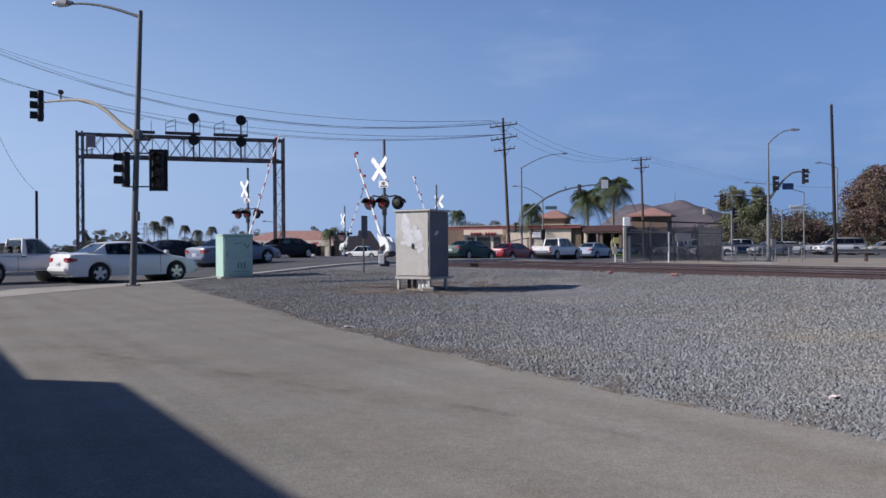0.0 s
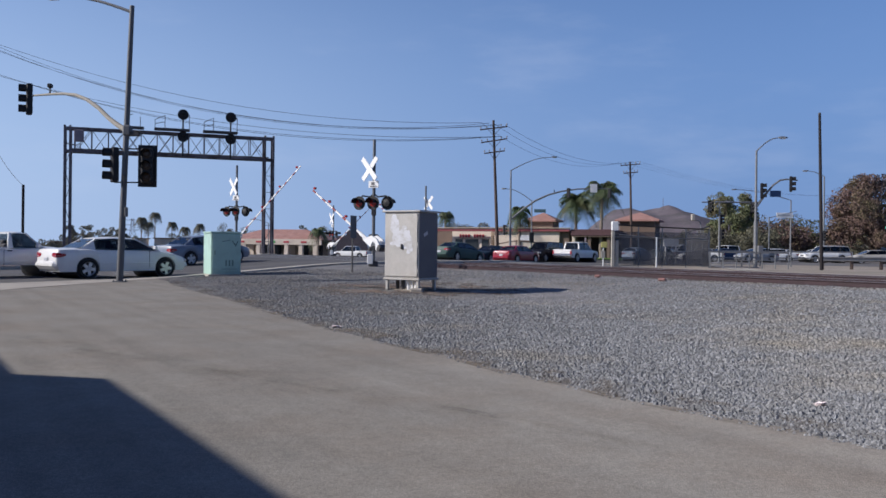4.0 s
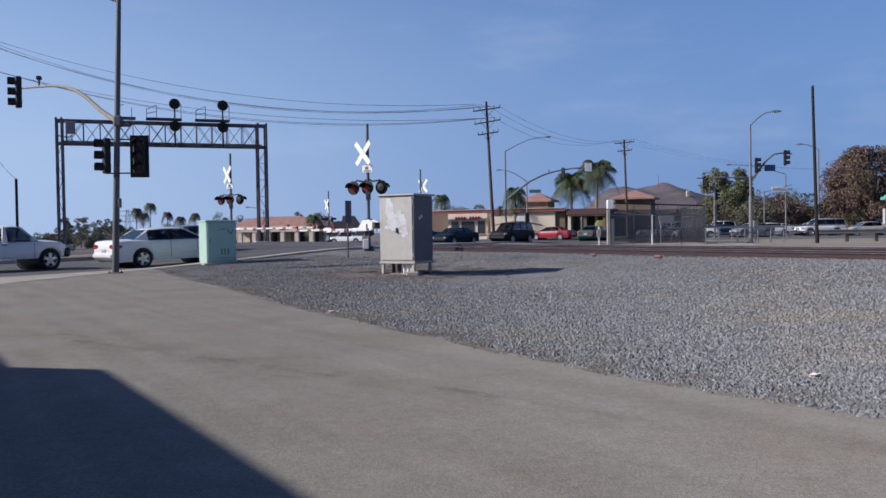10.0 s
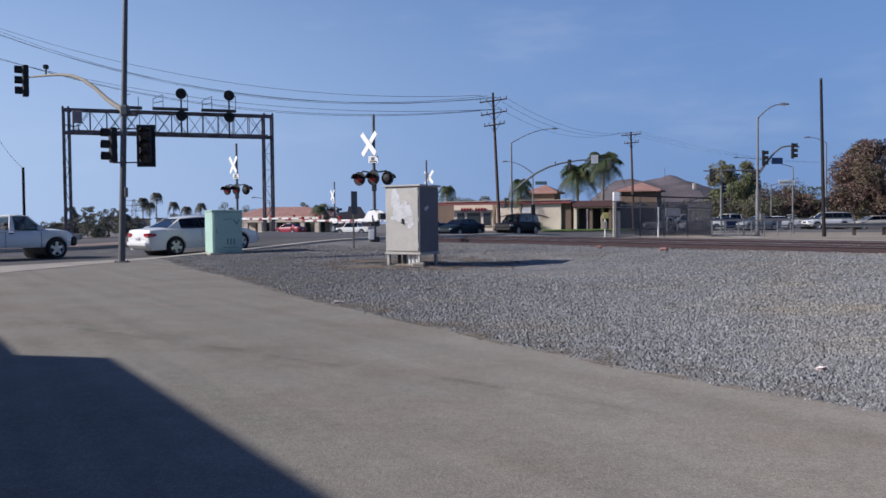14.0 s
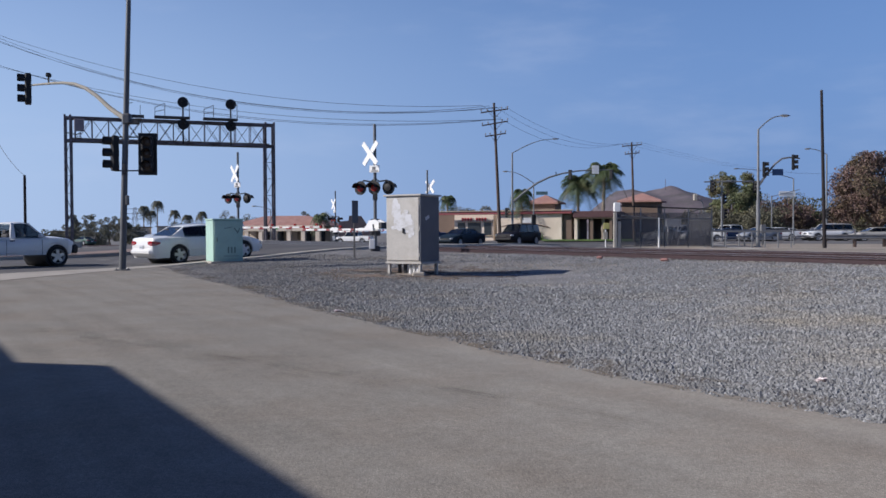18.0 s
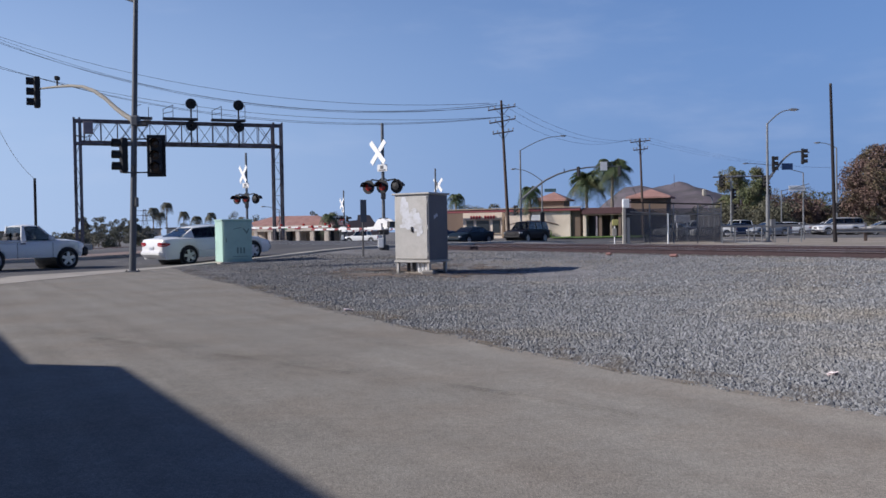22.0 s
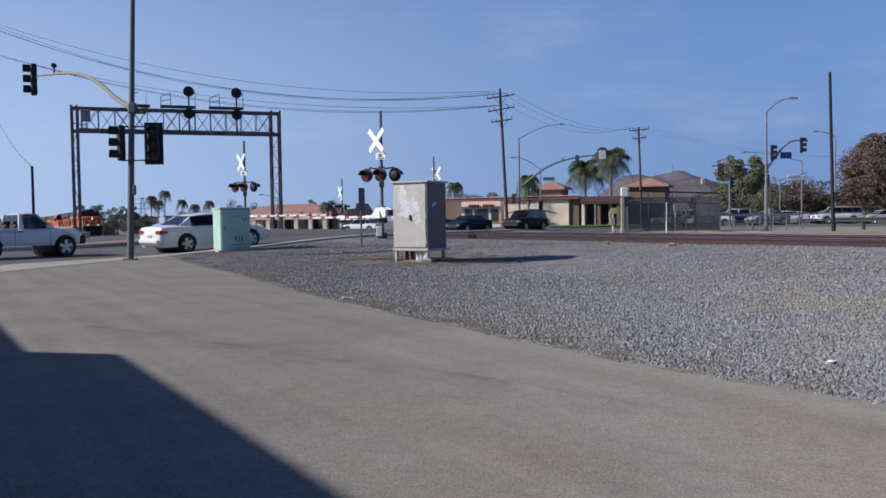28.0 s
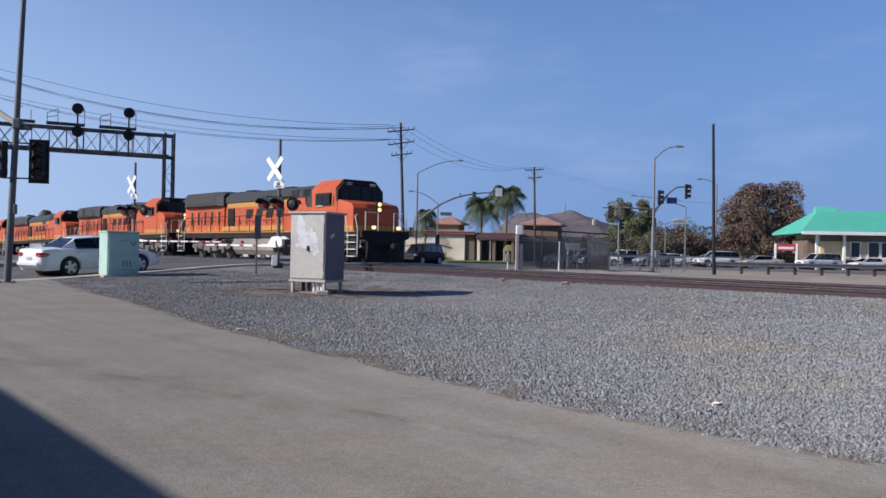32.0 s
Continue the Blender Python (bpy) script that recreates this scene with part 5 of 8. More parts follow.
def vehicle(kind, color, name, label, category, group="", simple=False, rear_lit=False):
    k = KINDS[kind]
    t = thing(name, Matrix(), label, category, group)
    top, half, (xr, xf), r = k["top"], k["half"], k["axles"], k["r"]
    x0, x1 = top[0][0], top[-1][0]
    xs = set(x for x, _ in top) | set(x for x, _ in half) | {x0, x1}
    for ax in (xr, xf):
        for i in range(11):
            xs.add(round(ax + (r + 0.07) * math.cos(math.pi * i / 10), 4))
    xs = sorted(x for x in xs if x0 <= x <= x1)
    rings = []
    for x in xs:
        low = k["low"] + (0.12 if x > x1 - 0.15 or x < x0 + 0.12 else 0.0)
        for ax in (xr, xf):
            q = (r + 0.07) ** 2 - (x - ax) ** 2
            if q > 0:
                low = max(low, r + math.sqrt(q))
        z1, w = interp(top, x), interp(half, x)
        low = min(low, z1 - 0.12)
        mid = low + (z1 - low) * 0.5
        cr = 0.03 if abs(x) < 1.9 else 0.02
        side = [(w * 0.97, low), (w, low + (mid - low) * 0.5), (w, mid), (w * 0.985, z1 - 0.13 * (z1 - low)), (w * 0.94, z1 - 0.025), (w * 0.80, z1), (w * 0.4, z1 + cr)]
        rings.append([(x, y, z) for y, z in side] + [(x, -y, z) for y, z in side[::-1]])
    bed = kind in ("pickup", "crew")
    part("body", Shape().loft(rings), color, t, smooth=True)
    A, B, C, D = k["cabin"]
    zr, zb, wr = k["roof"], k["belt"], k["roof_half"]
    wb = interp(half, 0) * 0.87
    # roof
    rr = []
    for i in range(7):
        x = B + (C - B) * i / 6
        drop = 0.05 * (abs(i / 6 - 0.45) * 1.8) ** 2
        rr.append([(x, -wr, zr - 0.09 - drop), (x, -wr, zr - 0.05 - drop), (x, -wr * 0.6, zr - 0.012 - drop), (x, 0, zr - drop), (x, wr * 0.6, zr - 0.012 - drop), (x, wr, zr - 0.05 - drop), (x, wr, zr - 0.09 - drop)])
    part("roof", Shape().loft(rr), color, t, smooth=True)
    zt = zr - 0.09
    za, zd = interp(top, A) + 0.01, interp(top, D) + 0.01
    def pane(pts, inset=0.012, name="window"):
        a = [Vector(p) for p in pts]
        n = (a[1] - a[0]).cross(a[2] - a[0]).normalized() * 0.012
        s = Shape().add([p - n for p in a] + [p + n for p in a], [tuple(range(len(a)))[::-1], tuple(range(len(a), 2 * len(a)))] + [(i, (i + 1) % len(a), len(a) + (i + 1) % len(a), len(a) + i) for i in range(len(a))])
        return part(name, s, CARGLASS, t)
    pane([(A, -wb * 0.9, za), (A, wb * 0.9, za), (B, wr * 0.95, zt), (B, -wr * 0.95, zt)], name="windshield")
    pane([(D, wb * 0.86, zd), (D, -wb * 0.86, zd), (C, -wr * 0.93, zt), (C, wr * 0.93, zt)], name="rear_window")
    cuts = [A - 0.18] + list(k["split"]) + [D + {"sedan": 0.52, "hatch": 0.30}.get(kind, 0.10)]
    for sg in (-1, 1):
        def upper(x):
            if x > B:
                f = (A - x) / (A - B)
                return Vector((x, sg * (wb + (wr - wb) * f), za + (zt - za) * f - 0.02))
            if x < C:
                f = (x - D) / (C - D)
                return Vector((x, sg * (wb + (wr - wb) * f), zd + (zt - zd) * f - 0.02))
            return Vector((x, sg * wr, zt))
        for c0, c1 in zip(cuts, cuts[1:]):
            hi, lo = c0 - 0.04, c1 + 0.04
            knots = [x for x in sorted({hi, lo, B, C}, reverse=True) if lo - 1e-6 <= x <= hi + 1e-6]
            base = [(hi, sg * wb, zb - 0.01), (lo, sg * wb, zb - 0.01)]
            poly = base[::1] + [tuple(upper(x)) for x in knots[::-1]]
            poly = [p for i, p in enumerate(poly) if (Vector(p) - Vector(poly[i - 1])).length > 0.02]
            if sg > 0:
                poly = poly[::-1]
            pane(poly, name="side_window")
        # pillars
        part("pillar", Shape().pipe([(A + 0.02, sg * wb * 0.97, za - 0.02), tuple(upper((A + B) / 2)), (B, sg * wr, zt + 0.02)], 0.035, 6), color, t)
        back = cuts[-1] + 0.02
        quarter = [Vector((D - 0.03, sg * wb * 0.90, zd - 0.03)), Vector((back, sg * (wb + 0.006), zb - 0.02)), upper(max(back, C) if back > C else back) + Vector((0, sg * 0.006, 0.03)), Vector((C - 0.02, sg * wr * 0.97, zt + 0.03))]
        part("pillar", Shape().loft([[tuple(p) for p in quarter], [(p.x, p.y - sg * 0.07, p.z) for p in quarter]]), color, t)
        for c in k["split"]:
            part("pillar", Shape().pipe([(c, sg * wb, zb - 0.03), tuple(upper(c))], 0.045, 6), TRIM, t)
        if not simple:
            part("mirror", Shape().box((A - 0.28, sg * (interp(half, 1) + 0.10), zb + 0.06), (0.12, 0.2, 0.14), bevel=0.03), color, t)
            w = interp(half, 0) + 0.004
            for c in (list(k["split"])[:1] or [-0.42]) + [0.85]:
                part("door_seam", Shape().box((c, sg * w * 0.995, 0.66), (0.012, 0.012, 0.6)), TRIM, t)
            for c in ([-0.15, -1.05] if kind != "pickup" else [-0.22]):
                part("door_handle", Shape().box((c, sg * w * 0.995, zb - 0.12), (0.18, 0.04, 0.035), bevel=0.012), color if kind != "pickup" else TRIM, t)
            part("side_strip", Shape().box((0.05, sg * w, 0.52), (2.0 if kind != "pickup" else 1.0, 0.02, 0.035), bevel=0.006), color, t)
        w1, w0 = interp(half, x1), interp(half, x0)
        part("headlight", Shape().box((x1 - 0.20, sg * w1 * (0.80 if bed else 0.95), interp(top, x1 - 0.2) - 0.14), (0.32, 0.34, 0.15), Matrix.Rotation(-0.45 * sg, 3, "Z"), 0.04), HEADLAMP, t)
        zt2 = interp(top, x0 + 0.04)
        if kind in ("sedan", "hatch"):
            rows = [(x0 - 0.012, w0 * 0.62, 0.78, 0.86), (x0 - 0.016, w0 * 0.80, 0.74, 0.89), (x0 - 0.006, w0 + 0.012, 0.73, 0.89), (x0 + 0.12, interp(half, x0 + 0.12) + 0.014, 0.74, 0.88), (x0 + 0.28, interp(half, x0 + 0.28) + 0.012, 0.79, 0.85)]
            tl = part("tail_light", Shape().loft([[(x, sg * y, lo), (x, sg * y, hi), (x + 0.04, sg * (y - 0.06), hi), (x + 0.04, sg * (y - 0.06), lo)] for x, y, lo, hi in rows]), TAIL, t)
            part("clear_strip", Shape().loft([[(x - 0.004, sg * (y + 0.004), 0.775), (x - 0.004, sg * (y + 0.004), 0.79), (x + 0.03, sg * (y - 0.05), 0.79), (x + 0.03, sg * (y - 0.05), 0.775)] for x, y, lo, hi in rows[1:4]]), HEADLAMP, tl)
        else:
            part("tail_light", Shape().box((x0 + 0.03, sg * w0 * 0.93, zt2 - 0.22), (0.1, 0.16, 0.34), bevel=0.02), TAIL, t)
    if bed:
        f0, f1 = C - 0.16, x0 + 0.06
        w = interp(half, -1.2)
        zt3 = interp(top, -1)
        part("bed_liner", Shape().box(((f0 + f1) / 2, 0, zt3 + 0.012), (f0 - f1 - 0.1, w * 1.62, 0.06), bevel=0.01), TRIM, t)
        for sg in (-1, 1):
            part("bed_rail", Shape().box(((f0 + f1) / 2, sg * w * 0.9, zt3 + 0.03), (f0 - f1, 0.10, 0.09), bevel=0.02), color, t)
        part("tailgate", Shape().box((x0 + 0.02, 0, zt3 - 0.2), (0.05, w * 1.7, 0.5), bevel=0.015), color, t)
    bz = k["low"] + 0.16
    part("rear_bumper", Shape().box((x0 + 0.05, 0, bz + 0.08), (0.3, interp(half, x0) * 2.12, 0.32), bevel=0.12), color if kind in ("sedan", "hatch") else (CHROME if kind == "crew" else TRIM), t)
    part("front_bumper", Shape().box((x1 - 0.10 + (0.08 if bed else 0), 0, bz + 0.03), (0.28, interp(half, x1 - 0.15) * (2.06 if bed else 1.9), 0.34 if bed else 0.22), bevel=0.07), color if kind in ("sedan", "hatch") else TRIM, t)
    part("grille", Shape().box((x1 - 0.015, 0, interp(top, x1) + 0.06 if kind == "sedan" else interp(top, x1 - 0.05) - 0.12), (0.05, 0.7, 0.16), bevel=0.02), TRIM, t)
    pl = part("number_plate", Shape().box((x0 - 0.02, 0, k["low"] + 0.42), (0.02, 0.31, 0.16), bevel=0.005), PLATE, t)
    part("plate_lettering", Shape().box((x0 - 0.033, 0, k["low"] + 0.42), (0.006, 0.22, 0.06)), PLATEBAR, pl)
    part("underbody", Shape().box((0, 0, k["low"] + 0.10), (x1 - x0 - 0.5, interp(half, 0) * 1.5, 0.16)), TRIM, t)
    wheels = []
    for ax in (xr, xf):
        w = interp(half, ax)
        part("wheel_well", Shape().rod((ax, -w * 0.93, r), (ax, w * 0.93, r), r + 0.065, seg=20), TRIM, t)
        for sg in (-1, 1):
            prof = [(r * 0.73, -0.10), (r * 0.94, -0.115), (r, -0.08), (r, 0.08), (r * 0.94, 0.115), (r * 0.73, 0.10)]
            wh = part("wheel", Shape().lathe(prof, (0, 0, 0), axis=1, seg=24), TYRE, t, smooth=True, at=pose(ax, sg * (w - 0.07), r))
            rim = Shape().lathe([(r * 0.74, -0.10), (r * 0.66, -0.06), (r * 0.64, 0.06), (r * 0.74, 0.10)], axis=1, seg=20)
            for a in range(5):
                rim.box((0, 0, 0), (0.12, 0.03, r * 0.68), bevel=0.008)
                m = Matrix.Rotation(a * 2 * math.pi / 5, 4, "Y") @ Matrix.Translation((0, sg * 0.07, r * 0.34))
                rim.v[-24:] = [tuple(m @ Vector(p)) for p in rim.v[-24:]]
            rim.lathe([(0.0, sg * 0.085), (0.06, sg * 0.08), (0.07, 0)], axis=1, seg=10)
            part("rim", rim, ALLOY, wh)
            wheels.append(wh)
    if not simple:
        for x in ([0.1] if kind == "pickup" else [0.25, -0.85]):
            for sg in (-1, 1):
                part("seat", Shape().box((x, sg * 0.36, 0.75), (0.5, 0.5, 0.3), bevel=0.06).box((x - 0.26, sg * 0.36, 0.95), (0.16, 0.48, 0.5), Matrix.Rotation(-0.2, 3, "Y"), 0.06).box((x - 0.32, sg * 0.36, 1.24), (0.1, 0.26, 0.15), bevel=0.04), SEATS, t)
        if kind == "sedan":
            part("parcel_shelf", Shape().box((-1.45, 0, zd - 0.03), (0.7, wb * 1.6, 0.04)), TRIM, t)
        part("dashboard", Shape().box((A - 0.3, 0, zb - 0.06), (0.45, wb * 1.7, 0.18), bevel=0.05), TRIM, t)
    return t, wheels


def at_road(a, s, reverse=False, base=2.9):
    """Pose of a vehicle with its middle at a, s on the road, tilted with the slope."""
    x, y = on_road(a, s)
    xa, ya = on_road(a - base / 2, s)
    xb, yb = on_road(a + base / 2, s)
    za, zb = road_z(xa, ya), road_z(xb, yb)
    tilt = math.degrees(math.atan2(zb - za, base))
    return pose(x, y, (za + zb) / 2, 0, 0, ROAD_TURN) @ pose(0, 0, 0, 0, -tilt, 180 if reverse else 0)


CARPAINT = {
    "white": paint("white_car_paint", (0.74, 0.74, 0.73)), "silver": paint("silver_blue_car_paint", (0.15, 0.18, 0.24)), "dark": paint("black_car_paint", (0.02, 0.021, 0.026)),
    "green": paint("grey_green_car_paint", (0.06, 0.10, 0.09)), "red": paint("red_car_paint", (0.26, 0.012, 0.03)), "blue": paint("pale_blue_car_paint", (0.33, 0.40, 0.50)),
    "navy": paint("navy_car_paint", (0.025, 0.045, 0.10)), "plum": paint("dark_plum_car_paint", (0.010, 0.008, 0.012)), "grey": paint("grey_car_paint", (0.25, 0.26, 0.27)),
    "champagne": paint("champagne_car_paint", (0.42, 0.40, 0.36)), "teal": paint("teal_car_paint", (0.012, 0.022, 0.034)),
}
SEDAN, SEDAN_WHEELS = vehicle("sedan", CARPAINT["white"], "sedan", "white four-door sedan creeping up to the crossing gate", "car")
PICKUP, _ = vehicle("pickup", CARPAINT["white"], "pickup_truck", "small white pickup truck waiting at the crossing", "pickup truck")
PICKUP.matrix_basis = at_road(-5.44, 4.45)
TRAFFIC = {
    "silver": vehicle("sedan", CARPAINT["silver"], "sedan", "silver-blue sedan backing away from the lowering gate", "car")[0],
    "green": vehicle("sedan", CARPAINT["green"], "sedan", "grey-green sedan driving away beyond the tracks", "car", simple=True)[0],
    "red": vehicle("sedan", CARPAINT["red"], "sedan", "red sedan driving away beyond the tracks", "car", simple=True)[0],
    "crew": vehicle("crew", CARPAINT["white"], "pickup_truck", "white crew-cab pickup truck driving away beyond the tracks", "pickup truck", simple=True)[0],
    "blue": vehicle("hatch", CARPAINT["blue"], "hatchback", "pale blue hatchback driving away beyond the tracks", "car", simple=True)[0],
    "suv": vehicle("suv", CARPAINT["plum"], "sport_utility_vehicle", "dark plum sport utility vehicle waiting at the far gate", "car", simple=True)[0],
    "dark": vehicle("sedan", CARPAINT["teal"], "sedan", "dark teal sedan waiting at the far gate", "car", simple=True)[0],
    "navy": vehicle("sedan", CARPAINT["navy"], "sedan", "navy sedan waiting at the far gate", "car", simple=True)[0],
    "oncoming_a": vehicle("sedan", CARPAINT["dark"], "sedan", "black sedan driving off the crossing", "car", simple=True)[0],
    "oncoming_b": vehicle("sedan", CARPAINT["dark"], "sedan", "black sedan driving off the crossing", "car", simple=True)[0],
}

# ---- freight train ----
LOCO_ORANGE = material("locomotive_orange", (0.46, 0.085, 0.026), 0.55, vary=0.12, scale=0.8, fine=18, second=(0.26, 0.07, 0.034), mix_scale=0.7, mix_low=0.5, mix_high=0.8)
LOCO_YELLOW = material("locomotive_yellow", (0.46, 0.23, 0.05), 0.5, vary=0.12, scale=0.8, fine=18)
LOCO_BLACK = material("locomotive_black", (0.012, 0.012, 0.013), 0.65, vary=0.2, scale=0.8, fine=18, ior=1.3, second=(0.026, 0.023, 0.021), mix_scale=0.8)
LOCO_ROOF = material("locomotive_roof_grey", (0.032, 0.035, 0.040), 0.6, vary=0.2, scale=0.6, fine=14)
TRUCK_GREY = material("dusty_truck_frame", (0.13, 0.115, 0.105), 0.8, vary=0.3, scale=1.0, fine=14, second=(0.07, 0.06, 0.055), mix_scale=0.9)
TANK_GREY = material("dusty_tank", (0.26, 0.235, 0.21), 0.7, vary=0.2, scale=0.8, fine=14, second=(0.16, 0.13, 0.11), mix_scale=0.7)
CABGLASS = material("dark_cab_glass", (0.010, 0.011, 0.014), 0.08, ior=1.3, vary=0.05, bump=0.0)
GRILLE = material("radiator_grille", (0.035, 0.035, 0.037), 0.7, vary=0.3, scale=2, fine=40, bump=0.4)
LAMP_LIT = glow("lit_headlight", (1.0, 0.72, 0.30), 1.6)
HANDRAIL = material("pale_handrail", (0.60, 0.58, 0.52), 0.5)
STEELWHEEL = material("steel_wheel", (0.10, 0.085, 0.08), 0.5, 0.6, vary=0.2)


HOOD_STRETCH = 0.18


def locomotive():
    t = thing("locomotive", Matrix(), "orange and black diesel freight locomotive with yellow bands, dusty", "locomotive", "locomotives of the train")
    # frame, pilot and steps
    part("frame", Shape().box((-11.2, 0, 1.52), (20.2, 2.9, 0.36), bevel=0.03), LOCO_BLACK, t)
    part("sill_band", Shape().box((-11.2, 0, 1.72), (20.0, 3.0, 0.06), bevel=0.01), LOCO_YELLOW, t)
    for x, d in ((-0.6, 1), (-21.75, -1)):
        pil = [(-1.12, 0.35), (1.12, 0.35), (1.14, 1.25), (1.5, 1.40), (1.5, 1.75), (-1.5, 1.75), (-1.5, 1.40), (-1.14, 1.25)]
        part("pilot", Shape().slab(pil, 0, x - 0.12, x + 0.12), LOCO_BLACK, t)
        plow = Shape().loft([[(x + 0.12 * d, -1.2, 0.12), (x + 0.5 * d, 0, 0.12), (x + 0.12 * d, 1.2, 0.12)], [(x + 0.12 * d, -1.15, 0.85), (x + 0.25 * d, 0, 0.85), (x + 0.12 * d, 1.15, 0.85)]], closed=False, caps=False)
        part("snow_plow", plow, LOCO_BLACK, t)
        part("coupler", Shape().box((x + 0.55 * d, 0, 0.95), (0.8, 0.22, 0.28), bevel=0.05).box((x + 0.85 * d, 0.06, 0.95), (0.3, 0.4, 0.34), bevel=0.08), LOCO_BLACK, t)
        for sy in (-1, 1):
            st = part("step_well", Shape().box((x - 0.75 * d, sy * 1.40, 1.0), (0.9, 0.10, 1.3), bevel=0.02), LOCO_BLACK, t)
            for k in range(4):
                part("step", Shape().box((x - 0.75 * d, sy * 1.5, 0.42 + k * 0.36), (0.85, 0.28, 0.05), bevel=0.01), HANDRAIL, st)
            for dx in (-0.28, -1.2):
                part("grab_rail", Shape().pipe([(x + dx * d, sy * 1.52, 0.5), (x + dx * d, sy * 1.52, 1.85), (x + (dx - 0.35) * d, sy * 1.45, 2.5), (x + (dx - 0.35) * d, sy * 1.3, 2.6)], 0.03, 6), HANDRAIL, t)
            part("ditch_light", Shape().lathe([(0.0, 0.02), (0.09, 0.0), (0.10, -0.14), (0, -0.14)], (x + 0.2 * d, sy * 0.78, 1.92), axis=0, seg=12), LAMP_LIT if d > 0 else LENS, t)
        part("end_rail", Shape().pipe([(x + 0.1 * d, -1.3, 1.75), (x + 0.1 * d, -1.3, 2.7), (x + 0.1 * d, -0.5, 2.7), (x + 0.1 * d, -0.5, 1.75)], 0.025, 6), HANDRAIL, t)
        part("end_rail", Shape().pipe([(x + 0.1 * d, 1.3, 1.75), (x + 0.1 * d, 1.3, 2.7), (x + 0.1 * d, 0.5, 2.7), (x + 0.1 * d, 0.5, 1.75)], 0.025, 6), HANDRAIL, t)
    # nose: tapered, sloped top
    def ring(x, w, z0, z1, ch):
        return [(x, -w, z0), (x, -w, z1 - ch), (x, -w + ch, z1), (x, w - ch, z1), (x, w, z1 - ch), (x, w, z0)]
    def nose_ring(z, back, side, corner, front, flat):
        return [(back, -side, z), (corner, -side, z), (front, -flat, z), (front, flat, z), (corner, side, z), (back, side, z)]
    part("nose", Shape().loft([nose_ring(1.75, -3.0, 1.46, -1.40, -1.18, 0.75), nose_ring(2.95, -3.0, 1.46, -1.40, -1.18, 0.75),
                               nose_ring(3.16, -3.0, 1.45, -1.55, -1.33, 0.70), nose_ring(3.42, -3.0, 1.42, -2.86, -2.7, 0.45)]), LOCO_ORANGE, t)
    part("nose_band", Shape().loft([nose_ring(1.78, -3.0, 1.475, -1.385, -1.165, 0.76), nose_ring(2.02, -3.0, 1.475, -1.385, -1.165, 0.76)]), LOCO_YELLOW, t)
    part("nose_door", Shape().box((-1.17, 0.2, 2.42), (0.03, 0.55, 0.8), bevel=0.01), LOCO_ORANGE, t)
    hl = part("headlight_case", Shape().box((-1.24, 0, 3.02), (0.2, 0.34, 0.62), bevel=0.04), LOCO_BLACK, t)
    for z in (2.88, 3.16):
        part("headlight", Shape().lathe([(0.0, 0.08), (0.10, 0.07), (0.11, 0.0)], (-1.15, 0, z), axis=0, seg=12), LAMP_LIT, hl)
    # cab
    part("cab", Shape().loft([ring(-2.95, 1.48, 1.75, 4.15, 0.2), ring(-3.15, 1.50, 1.75, 4.42, 0.45), ring(-5.5, 1.50, 1.75, 4.5, 0.45), ring(-5.6, 1.46, 1.75, 4.45, 0.45)]), LOCO_ORANGE, t)
    part("cab_roof", Shape().loft([ring(-3.05, 1.0, 4.2, 4.44, 0.12), ring(-3.4, 1.04, 4.3, 4.54, 0.12), ring(-5.4, 1.04, 4.35, 4.56, 0.12)]), LOCO_ORANGE, t)
    part("windshield_mask", Shape().loft([ring(-2.92, 1.47, 3.34, 4.30, 0.40), ring(-3.06, 1.505, 3.34, 4.50, 0.46), ring(-3.20, 1.35, 3.60, 4.56, 0.42)]), LOCO_BLACK, t, "black windshield surround")
    for y0, y1 in ((-1.38, -0.80), (-0.74, -0.04), (0.04, 0.74), (0.80, 1.38)):
        part("windshield", Shape().loft([[(-2.93, y0, 3.44), (-2.93, y1, 3.44), (-3.0, y1 * 0.9, 4.2), (-3.0, y0 * 0.9, 4.2)], [(-2.89, y0, 3.44), (-2.89, y1, 3.44), (-2.90, y1 * 0.9, 4.2), (-2.90, y0 * 0.9, 4.2)]]), CABGLASS, t)
    part("visor_band", Shape().box((-2.95, 0, 4.30), (0.16, 2.0, 0.12), bevel=0.02), LOCO_BLACK, t)
    for sy in (-1, 1):
        part("number_board", Shape().box((-2.90, sy * 0.75, 4.3), (0.06, 0.42, 0.13), bevel=0.02), WHITE, t)
        part("side_window_frame", Shape().box((-4.3, sy * 1.50, 3.45), (1.7, 0.03, 0.72), bevel=0.02), LOCO_BLACK, t)
        for x in (-4.68, -3.9):
            part("side_window", Shape().box((x, sy * 1.52, 3.45), (0.66, 0.03, 0.56), bevel=0.02), CABGLASS, t)
        part("cab_door", Shape().box((-5.62, sy * 0.9, 2.75), (0.05, 0.6, 1.8), bevel=0.02), LOCO_ORANGE, t)
        part("mirror", Shape().box((-3.35, sy * 1.66, 3.45), (0.04, 0.16, 0.5), bevel=0.02), LOCO_BLACK, t)
        part("arm_rest", Shape().box((-4.6, sy * 1.55, 3.10), (0.7, 0.06, 0.05), bevel=0.01), HANDRAIL, t)
        part("cab_band", Shape().box((-4.2, sy * 1.502, 1.95), (2.4, 0.02, 0.26), bevel=0.005), LOCO_YELLOW, t)
    # hood sections
    def hood(name, x0, x1, w, z1, ch, mat):
        return part(name, Shape().loft([ring(x0, w, 1.75, z1, ch), ring(x1, w, 1.75, z1, ch)]), mat, t)
    hood("auxiliary_hood", -5.6, -8.6, 1.05, 4.12, 0.3, LOCO_ORANGE)
